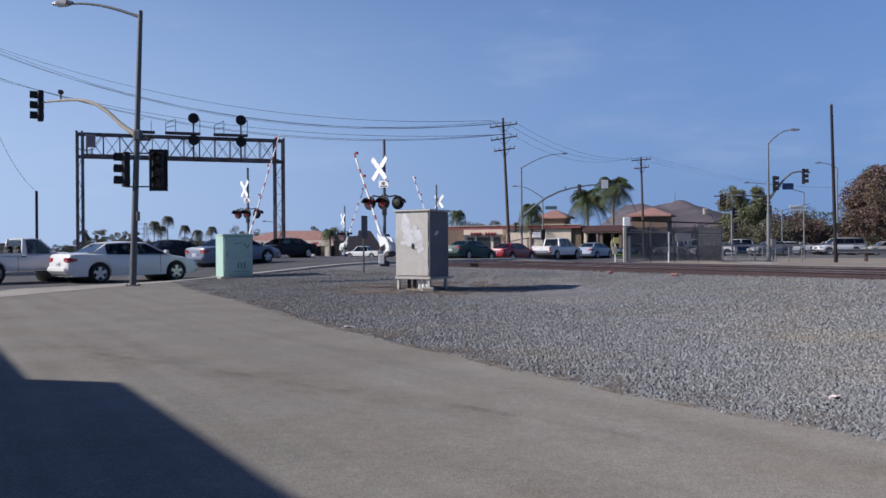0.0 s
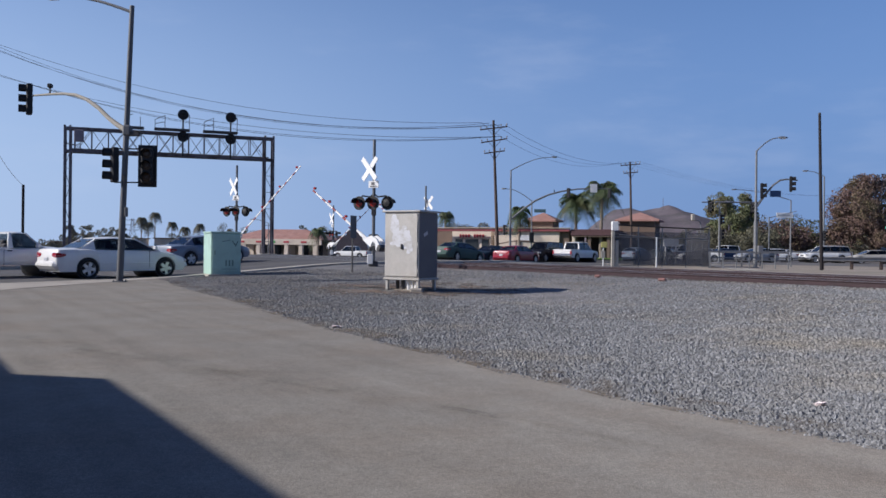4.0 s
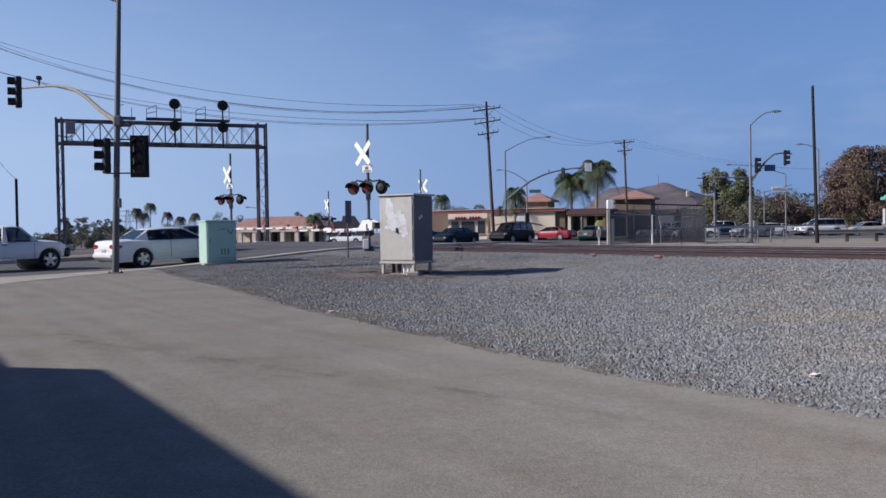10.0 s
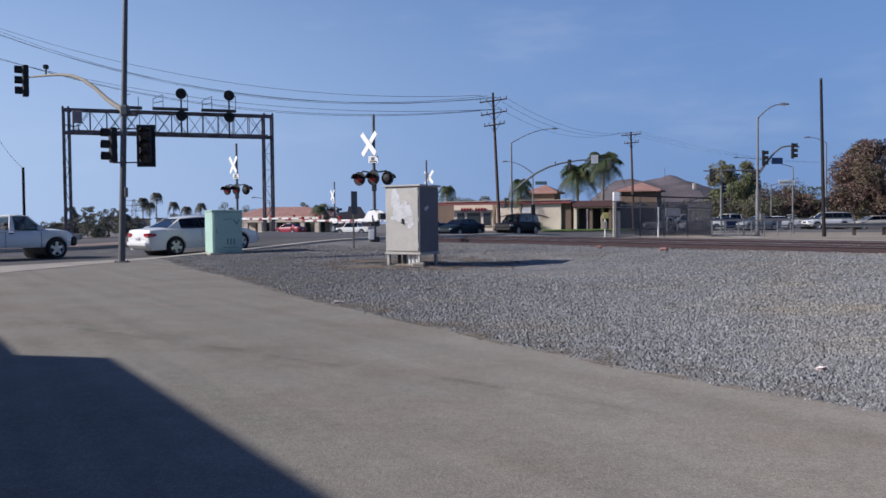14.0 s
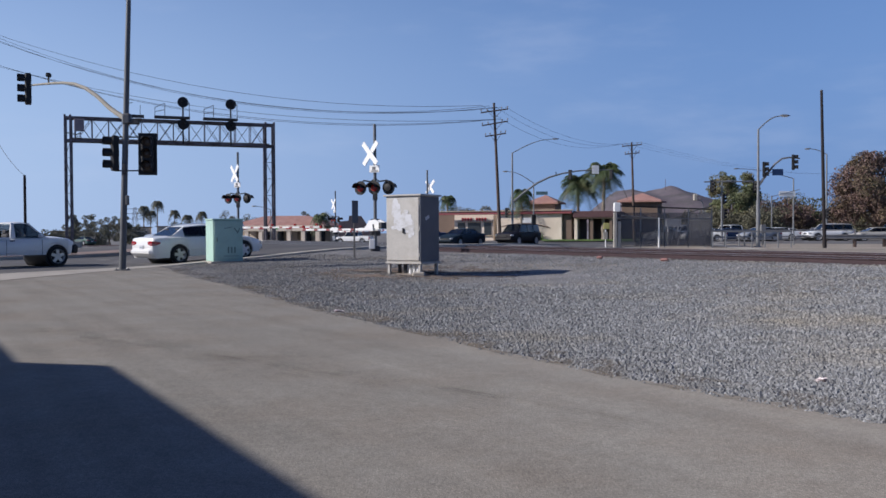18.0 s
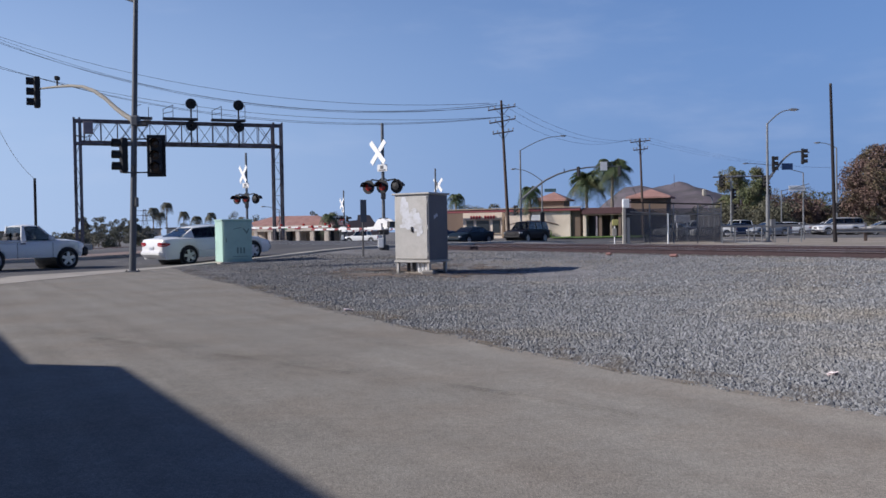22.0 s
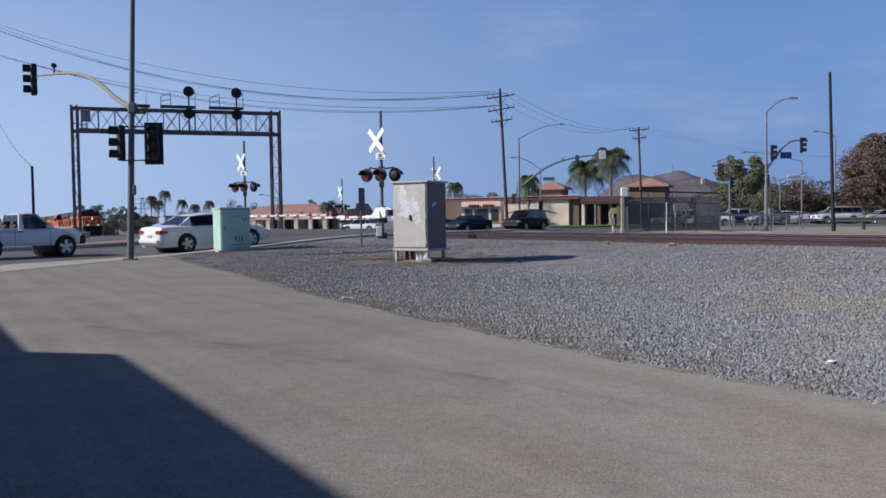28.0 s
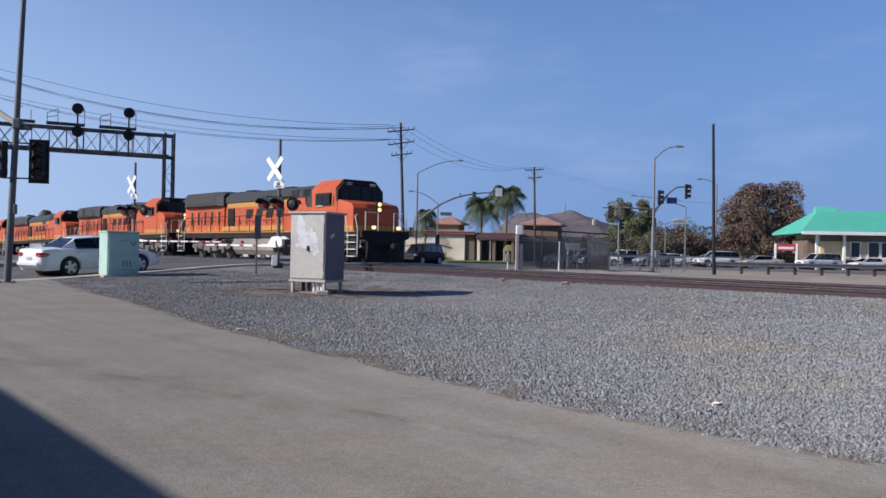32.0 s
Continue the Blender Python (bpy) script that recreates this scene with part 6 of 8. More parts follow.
    hood("engine_hood", -8.6, -15.8, 0.98, 4.05, 0.28, LOCO_ORANGE)
    hood("radiator_hood", -15.8, -21.3, 1.08, 4.0, 0.2, LOCO_ORANGE)
    part("hood_roof", Shape().loft([ring(-5.62, 1.12, 3.74, 4.36, 0.3), ring(-15.8, 1.06, 3.68, 4.32, 0.3)]), LOCO_ROOF, t)
    part("radiator_wing", Shape().loft([ring(-15.7, 1.2, 3.5, 4.36, 0.2), ring(-16.3, 1.46, 3.55, 4.46, 0.2), ring(-20.6, 1.46, 3.55, 4.46, 0.2), ring(-21.2, 1.2, 3.5, 4.36, 0.2)]), LOCO_ROOF, t)
    part("inverter_cabinet", Shape().loft([ring(-5.65, 1.36, 1.75, 3.1, 0.1), ring(-8.4, 1.36, 1.75, 3.1, 0.1)]), LOCO_ORANGE, t)
    for sy in (-1, 1):
        part("radiator_grille", Shape().box((-18.4, sy * 1.46, 3.95), (4.2, 0.05, 0.6), bevel=0.02), GRILLE, t)
        part("blower_grille", Shape().lathe([(0.0, 0.0), (0.42, 0.0), (0.46, -0.06)], (-6.3, sy * 1.08, 3.55), axis=1, seg=18), GRILLE, t)
        part("intake_grille", Shape().box((-10.3, sy * 0.99, 3.55), (1.4, 0.05, 0.4), bevel=0.02), GRILLE, t)
        part("hood_band", Shape().box((-12.1, sy * 0.99, 3.50), (6.8, 0.02, 0.30), bevel=0.005), LOCO_YELLOW, t)
        part("lower_band", Shape().box((-13.5, sy * 1.09, 1.98), (15.4, 0.02, 0.3), bevel=0.005), LOCO_YELLOW, t)
        # road name drawn as plain slanted blocks
        for k in range(4):
            x = -12.9 + k * 1.15 if sy < 0 else -9.45 - k * 1.15
            sl = 0.18 * (1 if sy < 0 else -1)
            part("name_block", Shape().loft([[(x - 0.42, sy * 1.0, 2.62), (x + 0.42, sy * 1.0, 2.62), (x + 0.42 + sl, sy * 1.0, 3.2), (x - 0.42 + sl, sy * 1.0, 3.2)], [(x - 0.42, sy * 1.015, 2.62), (x + 0.42, sy * 1.015, 2.62), (x + 0.42 + sl, sy * 1.015, 3.2), (x - 0.42 + sl, sy * 1.015, 3.2)]]), LOCO_BLACK, t)
        for k in range(9):
            part("hood_door", Shape().box((-8.95 - k * 0.76, sy * 0.985, 2.65), (0.70, 0.03, 1.3), bevel=0.012), LOCO_ORANGE, t)
        for k in range(5):
            part("hood_door", Shape().box((-16.4 - k * 0.95, sy * 1.09, 2.55), (0.84, 0.03, 1.35), bevel=0.012), LOCO_ORANGE, t)
            part("louvre", Shape().box((-16.4 - k * 0.95, sy * 1.11, 2.7), (0.30, 0.02, 0.9), bevel=0.005), LOCO_BLACK, t)
        # walkway handrail
        for k in range(13):
            x = -5.9 - k * 1.22
            part("stanchion", Shape().rod((x, sy * 1.46, 1.75), (x, sy * 1.46, 2.75), 0.025, seg=5), LOCO_BLACK, t)
        part("handrail", Shape().rod((-5.8, sy * 1.46, 2.75), (-20.9, sy * 1.46, 2.75), 0.025, seg=5), LOCO_BLACK, t)
        part("fuel_tank_cap", Shape().rod((-9.5, sy * 1.38, 1.2), (-9.5, sy * 1.48, 1.2), 0.12, seg=10), LOCO_BLACK, t)
    prof = [(-1.40, 0.62), (-1.15, 0.32), (1.15, 0.32), (1.40, 0.62), (1.40, 1.32), (-1.40, 1.32)]
    part("fuel_tank", Shape().slab(prof, 0, -14.0, -8.7), TANK_GREY, t)
    for sy in (-1, 1):
        part("air_tank", Shape().rod((-13.9, sy * 1.25, 1.42), (-9.0, sy * 1.25, 1.42), 0.16, seg=10), TRUCK_GREY, t)
    part("exhaust_stack", Shape().box((-12.2, 0, 4.25), (0.9, 0.6, 0.3), bevel=0.05), LOCO_BLACK, t)
    part("horn", Shape().rod((-6.2, 0.3, 4.3), (-5.7, 0.3, 4.42), 0.03, 0.1, 8).rod((-6.2, 0.5, 4.3), (-5.75, 0.5, 4.42), 0.03, 0.08, 8), LOCO_BLACK, t)
    part("antenna_dome", Shape().lathe([(0.16, 0.0), (0.14, 0.08), (0.08, 0.13), (0.0, 0.15)], (-4.2, 0, 4.45), seg=12), WHITE, t)
    for x, wd, ln, hz in ((-9.4, 1.3, 1.6, 4.40), (-13.6, 1.2, 1.1, 4.42), (-14.9, 0.9, 0.7, 4.38)):
        part("roof_hatch", Shape().box((x, 0, hz - 0.04), (ln, wd, 0.20), bevel=0.05), LOCO_BLACK, t)
    for x in (-17.2, -18.9):
        part("fan_housing", Shape().lathe([(0.0, 0.08), (0.62, 0.10), (0.70, 0.0)], (x, 0, 4.44), seg=16), LOCO_BLACK, t)
    for sy in (-1, 1):
        for x in (-6.6, -7.7):
            part("blower_box", Shape().box((x, sy * 1.05, 3.95), (0.8, 0.16, 0.42), bevel=0.03), LOCO_BLACK, t)
        part("hood_grab", Shape().pipe([(-5.75, sy * 1.12, 2.0), (-5.75, sy * 1.18, 3.4), (-5.75, sy * 1.12, 3.5)], 0.02, 5), HANDRAIL, t)
        for k in range(8):
            part("hood_latch", Shape().box((-9.3 - k * 0.76, sy * 1.008, 2.35), (0.06, 0.03, 0.14), bevel=0.01), LOCO_BLACK, t)
        part("filter_box", Shape().box((-15.0, sy * 1.02, 2.7), (0.9, 0.1, 1.2), bevel=0.02), LOCO_BLACK, t)
    part("dynamic_brake_hatch", Shape().box((-7.2, 0, 4.24), (1.8, 1.5, 0.16), bevel=0.05), LOCO_ROOF, t)
    # six-wheel trucks
    for c in (-5.1, -17.3):
        for sy in (-1, 1):
            fr = [(-2.6, 0.72), (-2.5, 0.95), (-1.4, 1.05), (-0.9, 0.85), (0.9, 0.85), (1.4, 1.05), (2.5, 0.95), (2.6, 0.72), (2.2, 0.60), (1.2, 0.62), (0.8, 0.5), (-0.8, 0.5), (-1.2, 0.62), (-2.2, 0.60)]
            side = part("truck_frame", Shape().slab([(x + c, z) for x, z in fr], 1, sy * 1.14 - 0.09, sy * 1.14 + 0.09), TRUCK_GREY, t)
            for dx in (-1.85, 0.0, 1.85):
                part("axle_box", Shape().box((c + dx, sy * 1.26, 0.55), (0.38, 0.2, 0.4), bevel=0.04), TRUCK_GREY, side)
            for dx in (-1.0, 1.0):
                part("spring", Shape().rod((c + dx, sy * 1.26, 0.62), (c + dx, sy * 1.26, 1.02), 0.11, seg=8), TRUCK_GREY, side)
            part("brake_cylinder", Shape().rod((c + 0.5, sy * 1.3, 1.05), (c + 1.1, sy * 1.3, 1.05), 0.13, seg=8), TRUCK_GREY, side)
        for dx in (-1.85, 0.0, 1.85):
            w = Shape().rod((c + dx, -0.9, 0.53), (c + dx, 0.9, 0.53), 0.09, seg=8)
            for sy in (-1, 1):
                w.lathe([(0.0, sy * 0.07), (0.3, sy * 0.06), (0.46, sy * 0.07), (0.53, sy * 0.07), (0.53, -sy * 0.06), (0.0, -sy * 0.06)], (c + dx, sy * 0.78, 0.53), axis=1, seg=20)
            part("wheelset", w, STEELWHEEL, t)
    # the long hood: everything behind the cab spread over its full length
    for ob in t.children_recursive:
        me = ob.data
        xs = [v.co.x for v in me.vertices]
        lo, hi = min(xs), max(xs)
        if hi - lo > 2.0:
            for v in me.vertices:
                v.co.x += min(0.0, v.co.x + 5.6) * HOOD_STRETCH
        else:
            shift = min(0.0, (lo + hi) / 2 + 5.6) * HOOD_STRETCH
            for v in me.vertices:
                v.co.x += shift
    return t


def container_car():
    t = thing("container_car", Matrix(), "rusty well car carrying stacked shipping containers", "freight car", "container cars of the train")
    part("frame", Shape().box((-9.5, 0, 1.0), (18.6, 0.5, 0.5), bevel=0.03), TRUCK_GREY, t)
    for sy in (-1, 1):
        part("side_sill", Shape().box((-9.5, sy * 1.38, 0.85), (14.5, 0.14, 0.75), bevel=0.03), LOCO_BLACK, t)
    for z, m in ((0.5, "container_white"), (3.12, "container_grey")):
        mat = material(m, (0.62, 0.62, 0.60) if "white" in m else (0.4, 0.41, 0.43), 0.6, vary=0.12)
        c = part("container", Shape().box((-9.5, 0, z + 1.3), (12.2, 2.44, 2.58), bevel=0.03), mat, t)
        for k in range(24):
            for sy in (-1, 1):
                part("rib", Shape().box((-15.2 + k * 0.5, sy * 1.235, z + 1.3), (0.2, 0.04, 2.3)), mat, c)
    for c in (-1.9, -17.1):
        for dx in (-0.9, 0.9):
            w = Shape().rod((c + dx, -0.9, 0.46), (c + dx, 0.9, 0.46), 0.08, seg=8)
            for sy in (-1, 1):
                w.rod((c + dx, sy * 0.72, 0.46), (c + dx, sy * 0.85, 0.46), 0.46, seg=16)
            part("wheelset", w, STEELWHEEL, t)
        for sy in (-1, 1):
            part("truck_frame", Shape().box((c, sy * 1.0, 0.6), (2.4, 0.2, 0.4), bevel=0.08), TRUCK_GREY, t)
    return t


TRAIN = [(locomotive(), 0.0)]
for k in range(1, 4):
    TRAIN.append((copy_thing(TRAIN[0][0], Matrix()), 25.7 * k))
BOXCAR = container_car()
TRAIN.append((BOXCAR, 103.0))
for k in range(1, 3):
    TRAIN.append((copy_thing(BOXCAR, Matrix()), 103.0 + 19.6 * k))

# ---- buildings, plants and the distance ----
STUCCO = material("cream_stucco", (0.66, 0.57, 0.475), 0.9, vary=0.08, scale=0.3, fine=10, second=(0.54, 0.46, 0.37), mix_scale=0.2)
# darker copy of STUCCO: shade coloured into the mall's recessed wall, plain tan elsewhere
STUCCO_SHADE = material("shaded_tan_stucco", (0.40, 0.32, 0.24), 0.9, vary=0.08, scale=0.3, fine=10)
BROWNWALL = material("brown_wall", (0.16, 0.115, 0.09), 0.9, vary=0.15, scale=0.4, fine=8)
TERRACOTTA = material("terracotta_roof", (0.34, 0.195, 0.17), 0.85, vary=0.2, scale=0.6, fine=6, bump=0.4, second=(0.33, 0.175, 0.14), mix_scale=0.4)
FASCIA = material("dark_red_fascia", (0.24, 0.065, 0.072), 0.7, vary=0.1)
DARKGLASS = material("dark_shop_glass", (0.03, 0.035, 0.04), 0.12, vary=0.1, bump=0.0)
GREENROOF = material("sea_green_metal_roof", (0.10, 0.46, 0.34), 0.5, vary=0.08, scale=0.4, fine=8, bump=0.05)
CREAMWALL = material("yellow_cream_siding", (0.66, 0.52, 0.30), 0.8, vary=0.06)
REDSIGN = material("red_sign", (0.42, 0.06, 0.07), 0.5)
GREENSIGN = material("green_sign", (0.05, 0.40, 0.08), 0.5)
BARK = material("tree_bark", (0.13, 0.095, 0.07), 0.95, vary=0.3, scale=1, fine=10, bump=0.5, depth=0.03)
PALMBARK = material("palm_trunk", (0.24, 0.20, 0.16), 0.95, vary=0.25, scale=1.2, fine=8, bump=0.6, depth=0.04)
LEAF = material("green_leaves", (0.07, 0.085, 0.04), 0.7, vary=0.25, scale=0.4, fine=3, bump=0, per_island=0.4, second=(0.13, 0.11, 0.04), mix_scale=0.35)
LEAFRED = material("red_brown_leaves", (0.155, 0.100, 0.088), 0.75, vary=0.25, scale=0.4, fine=3, bump=0, per_island=0.45, second=(0.10, 0.085, 0.035), mix_scale=0.3)
# olive leaves for far trees, with the distance haze mixed into their colour
LEAFHAZED = material("hazed_olive_leaves", (0.185, 0.18, 0.14), 0.8, vary=0.2, scale=0.3, fine=3, bump=0, per_island=0.3, second=(0.11, 0.12, 0.075), mix_scale=0.2)
LEAFDARK = material("dark_leaves", (0.115, 0.112, 0.075), 0.75, vary=0.25, scale=0.4, fine=3, bump=0, per_island=0.4)
LEAFGREEN = material("olive_green_leaves", (0.155, 0.175, 0.085), 0.75, vary=0.25, scale=0.4, fine=3, bump=0, per_island=0.35, second=(0.19, 0.155, 0.09), mix_scale=0.2)
FROND = material("palm_fronds", (0.055, 0.09, 0.035), 0.6, vary=0.25, scale=0.6, fine=3, bump=0, per_island=0.3, second=(0.11, 0.11, 0.05), mix_scale=0.5)
LAWN = material("lawn_green", (0.10, 0.17, 0.035), 0.9, vary=0.25, scale=1.5, fine=12, bump=0.6, depth=0.05)
# dry brown pulled towards blue-grey: far haze is part of this colour
HILL = material("hazed_brown_hill", (0.122, 0.104, 0.118), 0.95, vary=0.22, scale=0.02, fine=0.1, bump=0.0, second=(0.085, 0.078, 0.082), mix_scale=0.018)
LOT = material("parking_lot_asphalt", (0.13, 0.125, 0.125), 0.9, vary=0.15, scale=0.2, fine=20)
SCREEN = material("privacy_screen", (0.15, 0.148, 0.155), 0.9, vary=0.15, scale=0.6, fine=30)
SCREEN_N = SCREEN.node_tree
_mix, _tr = SCREEN_N.nodes.new("ShaderNodeMixShader"), SCREEN_N.nodes.new("ShaderNodeBsdfTransparent")
_mix.inputs[0].default_value = 0.60
SCREEN_N.links.new(SCREEN_N.nodes["Principled BSDF"].outputs[0], _mix.inputs[1])
SCREEN_N.links.new(_tr.outputs[0], _mix.inputs[2])
SCREEN_N.links.new(_mix.outputs[0], SCREEN_N.nodes["Material Output"].inputs["Surface"])


def hip(w, d, h, over, z, rise=0.0):
    """A hipped roof on a w by d plan with its eaves at z."""
    a, b = w / 2 + over, d / 2 + over
    r = max(0.0, a - b)
    return Shape().add([(-a, -b, z), (a, -b, z), (a, b, z), (-a, b, z), (-a, -b, z + 0.22), (a, -b, z + 0.22), (a, b, z + 0.22), (-a, b, z + 0.22), (-r - 0.01, 0, z + h), (r + 0.01, 0, z + h)],
                       [(3, 2, 1, 0), (0, 1, 5, 4), (1, 2, 6, 5), (2, 3, 7, 6), (3, 0, 4, 7), (4, 5, 9, 8), (5, 6, 9), (6, 7, 8, 9), (7, 4, 8)])


def building(name, x, y, turn, label, category="building"):
    return thing(name, pose(x, y, -far_dip(x, y), 0, 0, turn), label, category)


def strip_mall():
    b = building("strip_mall", -41.5, 236, -14, "low cream strip mall with terracotta tile roof and arcade columns")
    L = 27
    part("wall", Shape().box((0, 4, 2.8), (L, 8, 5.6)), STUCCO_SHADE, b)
    part("roof", hip(L, 14, 3.0, 0.8, 5.5), TERRACOTTA, b)
    part("fascia", Shape().box((0, -7.6, 5.0), (L + 1, 0.5, 1.5), bevel=0.03), STUCCO, b)
    for k in range(7):
        x = -L / 2 + 1.0 + k * 4.1
        part("column", Shape().box((x, -7.3, 2.2), (1.1, 0.8, 4.4), bevel=0.05), STUCCO, b)
        part("shop_front", Shape().box((x + 2.1, -0.2, 2.1), (2.6, 0.2, 4.1), bevel=0.03), DARKGLASS if k % 3 else STUCCO, b)
    for k, (x, m) in enumerate(((-9, REDSIGN), (-4, REDSIGN), (0, GREENSIGN), (4, REDSIGN), (9, REDSIGN))):
        part("shop_sign", Shape().box((x, -7.9, 5.0), (1.6, 0.12, 0.5), bevel=0.03), m, b)


def dark_barn():
    b = building("steep_roofed_building", -19.8, 205, 6, "dark steep-roofed building beyond the crossing")
    part("wall", Shape().box((0, 0, 2.0), (6.6, 10, 4.0)), BROWNWALL, b)
    part("roof", Shape().slab([(-3.7, 3.0), (3.9, 3.0), (3.6, 4.6), (1.6, 7.7), (-1.2, 7.8), (-1.4, 6.6), (-3.5, 6.4)], 1, -5.5, 5.5), material("dark_shingle", (0.20, 0.155, 0.14), 0.9, vary=0.2), b)
    part("awning", Shape().box((0, -5.4, 2.6), (6.5, 0.8, 0.25), bevel=0.05), FASCIA, b)


def diner():
    b = building("cream_restaurant", 8.3, 113, -22, "low cream stucco restaurant with dark red fascia and tile roofs")
    part("wall", Shape().box((-2.95, 3, 1.75), (5.5, 9, 3.5), bevel=0.02), STUCCO, b)
    part("wall", Shape().box((4.9, 2, 1.85), (8.6, 9, 3.7), bevel=0.02), STUCCO, b)
    # recess and end wall are brown, not cream: their shade is coloured in
    part("recess_wall", Shape().box((-7.4, 4.5, 1.8), (3.4, 8, 3.6), bevel=0.02), BROWNWALL, b)
    part("end_wall", Shape().box((9.8, 2.5, 1.8), (1.2, 9.4, 3.6), bevel=0.02), BROWNWALL, b)
    part("fascia", Shape().box((0.7, -2.75, 3.58), (19.8, 0.4, 0.36), bevel=0.04), FASCIA, b)
    part("coping", Shape().box((0.7, -2.8, 3.85), (20.2, 0.6, 0.12), bevel=0.03), STUCCO_SHADE, b)
    part("canopy_roof", Shape().box((13.3, 2, 3.3), (5.2, 9.6, 0.8), bevel=0.05), material("dark_maroon_canopy", (0.09, 0.045, 0.05), 0.8, vary=0.15), b)
    part("canopy_ceiling", Shape().box((13.3, 2, 2.84), (5.0, 9.4, 0.12)), BROWNWALL, b)
    for x in (11.0, 13.0, 15.4):
        part("canopy_post", Shape().box((x, -2.2, 1.4), (0.4, 0.4, 2.9), bevel=0.03), STUCCO if x < 12 else BROWNWALL, b)
    part("canopy_back", Shape().box((13.3, 6.4, 1.5), (5.0, 0.3, 3.0)), BROWNWALL, b)
    for x, w in ((-4.7, 1.0), (-2.9, 1.8), (-1.0, 1.0)):
        win = part("window", Shape().box((x, -1.55, 1.55), (w, 0.14, 1.7), bevel=0.03), DARKGLASS, b)
        part("window_frame", Shape().box((x, -1.64, 2.46), (w + 0.3, 0.12, 0.14), bevel=0.02), STUCCO_SHADE, win)
        part("window_sill", Shape().box((x, -1.66, 0.66), (w + 0.3, 0.16, 0.1), bevel=0.02), STUCCO_SHADE, win)
    for k in range(9):
        if k != 4:
            part("sign_letter", Shape().box((-4.5 + k * 0.4, -1.6, 2.82), (0.28, 0.1, 0.42), bevel=0.03), REDSIGN, b)
    part("sign", Shape().box((4.6, -2.56, 2.6), (1.6, 0.1, 0.7), bevel=0.03), WHITE, b)
    part("arch_trim", Shape().pipe([(0.8 + i * 0.42, -2.56, 1.7 + 0.5 * math.sin(i / 16 * math.pi)) for i in range(17)], 0.09, 6), BROWNWALL, b)
    part("wall_panel", Shape().box((2.2, -2.56, 1.3), (2.6, 0.08, 2.2), bevel=0.02), STUCCO, b)
    for x, y, w in ((4.6, 7.2, 3.5), (17.8, 7.2, 4.6)):
        part("tower_wall", Shape().box((x, y, 2.3), (w, w, 5.3)), BROWNWALL, b)
        s = hip(w, w, 1.3, 0.55, 4.95)
        s.v = [(p[0] + x, p[1] + y, p[2]) for p in s.v]
        part("tower_roof", s, TERRACOTTA, b)


def green_roof_shop():
    b = building("green_roofed_restaurant", 67.0, 94, -14, "cream roadside restaurant with a sea-green metal roof")
    b.scale = (1, 1, 1.12)
    part("wall", Shape().box((0, 0, 1.9), (22, 10, 3.8), bevel=0.02), CREAMWALL, b)
    part("roof", Shape().loft([[(-13.5, -6.5, 3.7), (13, -6.5, 3.7), (13, 6.5, 3.7), (-13.5, 6.5, 3.7)], [(-13.5, -6.5, 3.95), (13, -6.5, 3.95), (13, 6.5, 3.95), (-13.5, 6.5, 3.95)], [(-10.0, -0.3, 6.3), (11, -0.3, 6.3), (11, 0.3, 6.3), (-10.0, 0.3, 6.3)]]), GREENROOF, b)
    part("ridge_cap", Shape().loft([[(-10.3, -0.9, 5.95), (-7.9, -0.9, 5.95), (-7.9, 0.9, 5.95), (-10.3, 0.9, 5.95)], [(-10.2, -0.08, 6.75), (-7.7, -0.08, 6.75), (-7.7, 0.08, 6.75), (-10.2, 0.08, 6.75)]]), GREENROOF, b)
    part("fascia", Shape().box((-0.25, -6.55, 3.72), (26.6, 0.16, 0.34), bevel=0.03), WHITE, b)
    part("gable", Shape().loft([[(-3.8, -7.6, 3.7), (7.8, -7.6, 3.7), (2, -7.6, 6.2)], [(-3.8, -4.0, 3.7), (7.8, -4.0, 3.7), (2, -1.0, 6.2)]]), BROWNWALL, b)
    for sg in (-1, 1):
        part("gable_board", Shape().box((2 + sg * 3.0, -7.7, 4.95), (6.6, 0.2, 0.28), Matrix.Rotation(sg * 0.405, 3, "Y"), 0.03), WHITE, b)
    for x in (-11.6, -8.6):
        part("porch_post", Shape().box((x, -5.6, 1.85), (0.3, 0.3, 3.7), bevel=0.03), WHITE, b)
    part("porch_wall", Shape().box((-11, -1, 1.6), (2.4, 6, 3.2)), BROWNWALL, b)
    for x, w in ((-7.2, 0.9), (-5.2, 1.1), (-3.8, 1.1), (0.0, 1.4), (3.4, 1.4), (7.5, 1.6)):
        win = part("window", Shape().box((x, -5.05, 2.1), (w, 0.12, 1.5), bevel=0.03), DARKGLASS, b)
        part("window_frame", Shape().box((x, -5.12, 2.92), (w + 0.3, 0.1, 0.14)).box((x, -5.12, 1.28), (w + 0.3, 0.1, 0.14)), WHITE, win)
        for sg in (-1, 1):
            part("mullion", Shape().box((x + sg * (w / 2 + 0.08), -5.12, 2.1), (0.14, 0.1, 1.6)), WHITE, win)
    part("wall_band", Shape().box((0, -5.1, 3.3), (22.1, 0.2, 0.75), bevel=0.02), BROWNWALL, b)
    part("sill_line", Shape().box((0, -5.25, 1.1), (22.2, 0.4, 0.12), bevel=0.02), WHITE, b)
    part("base_wall", Shape().box((0, -5.2, 0.5), (22, 0.3, 1.0), bevel=0.03), BROWNWALL, b)


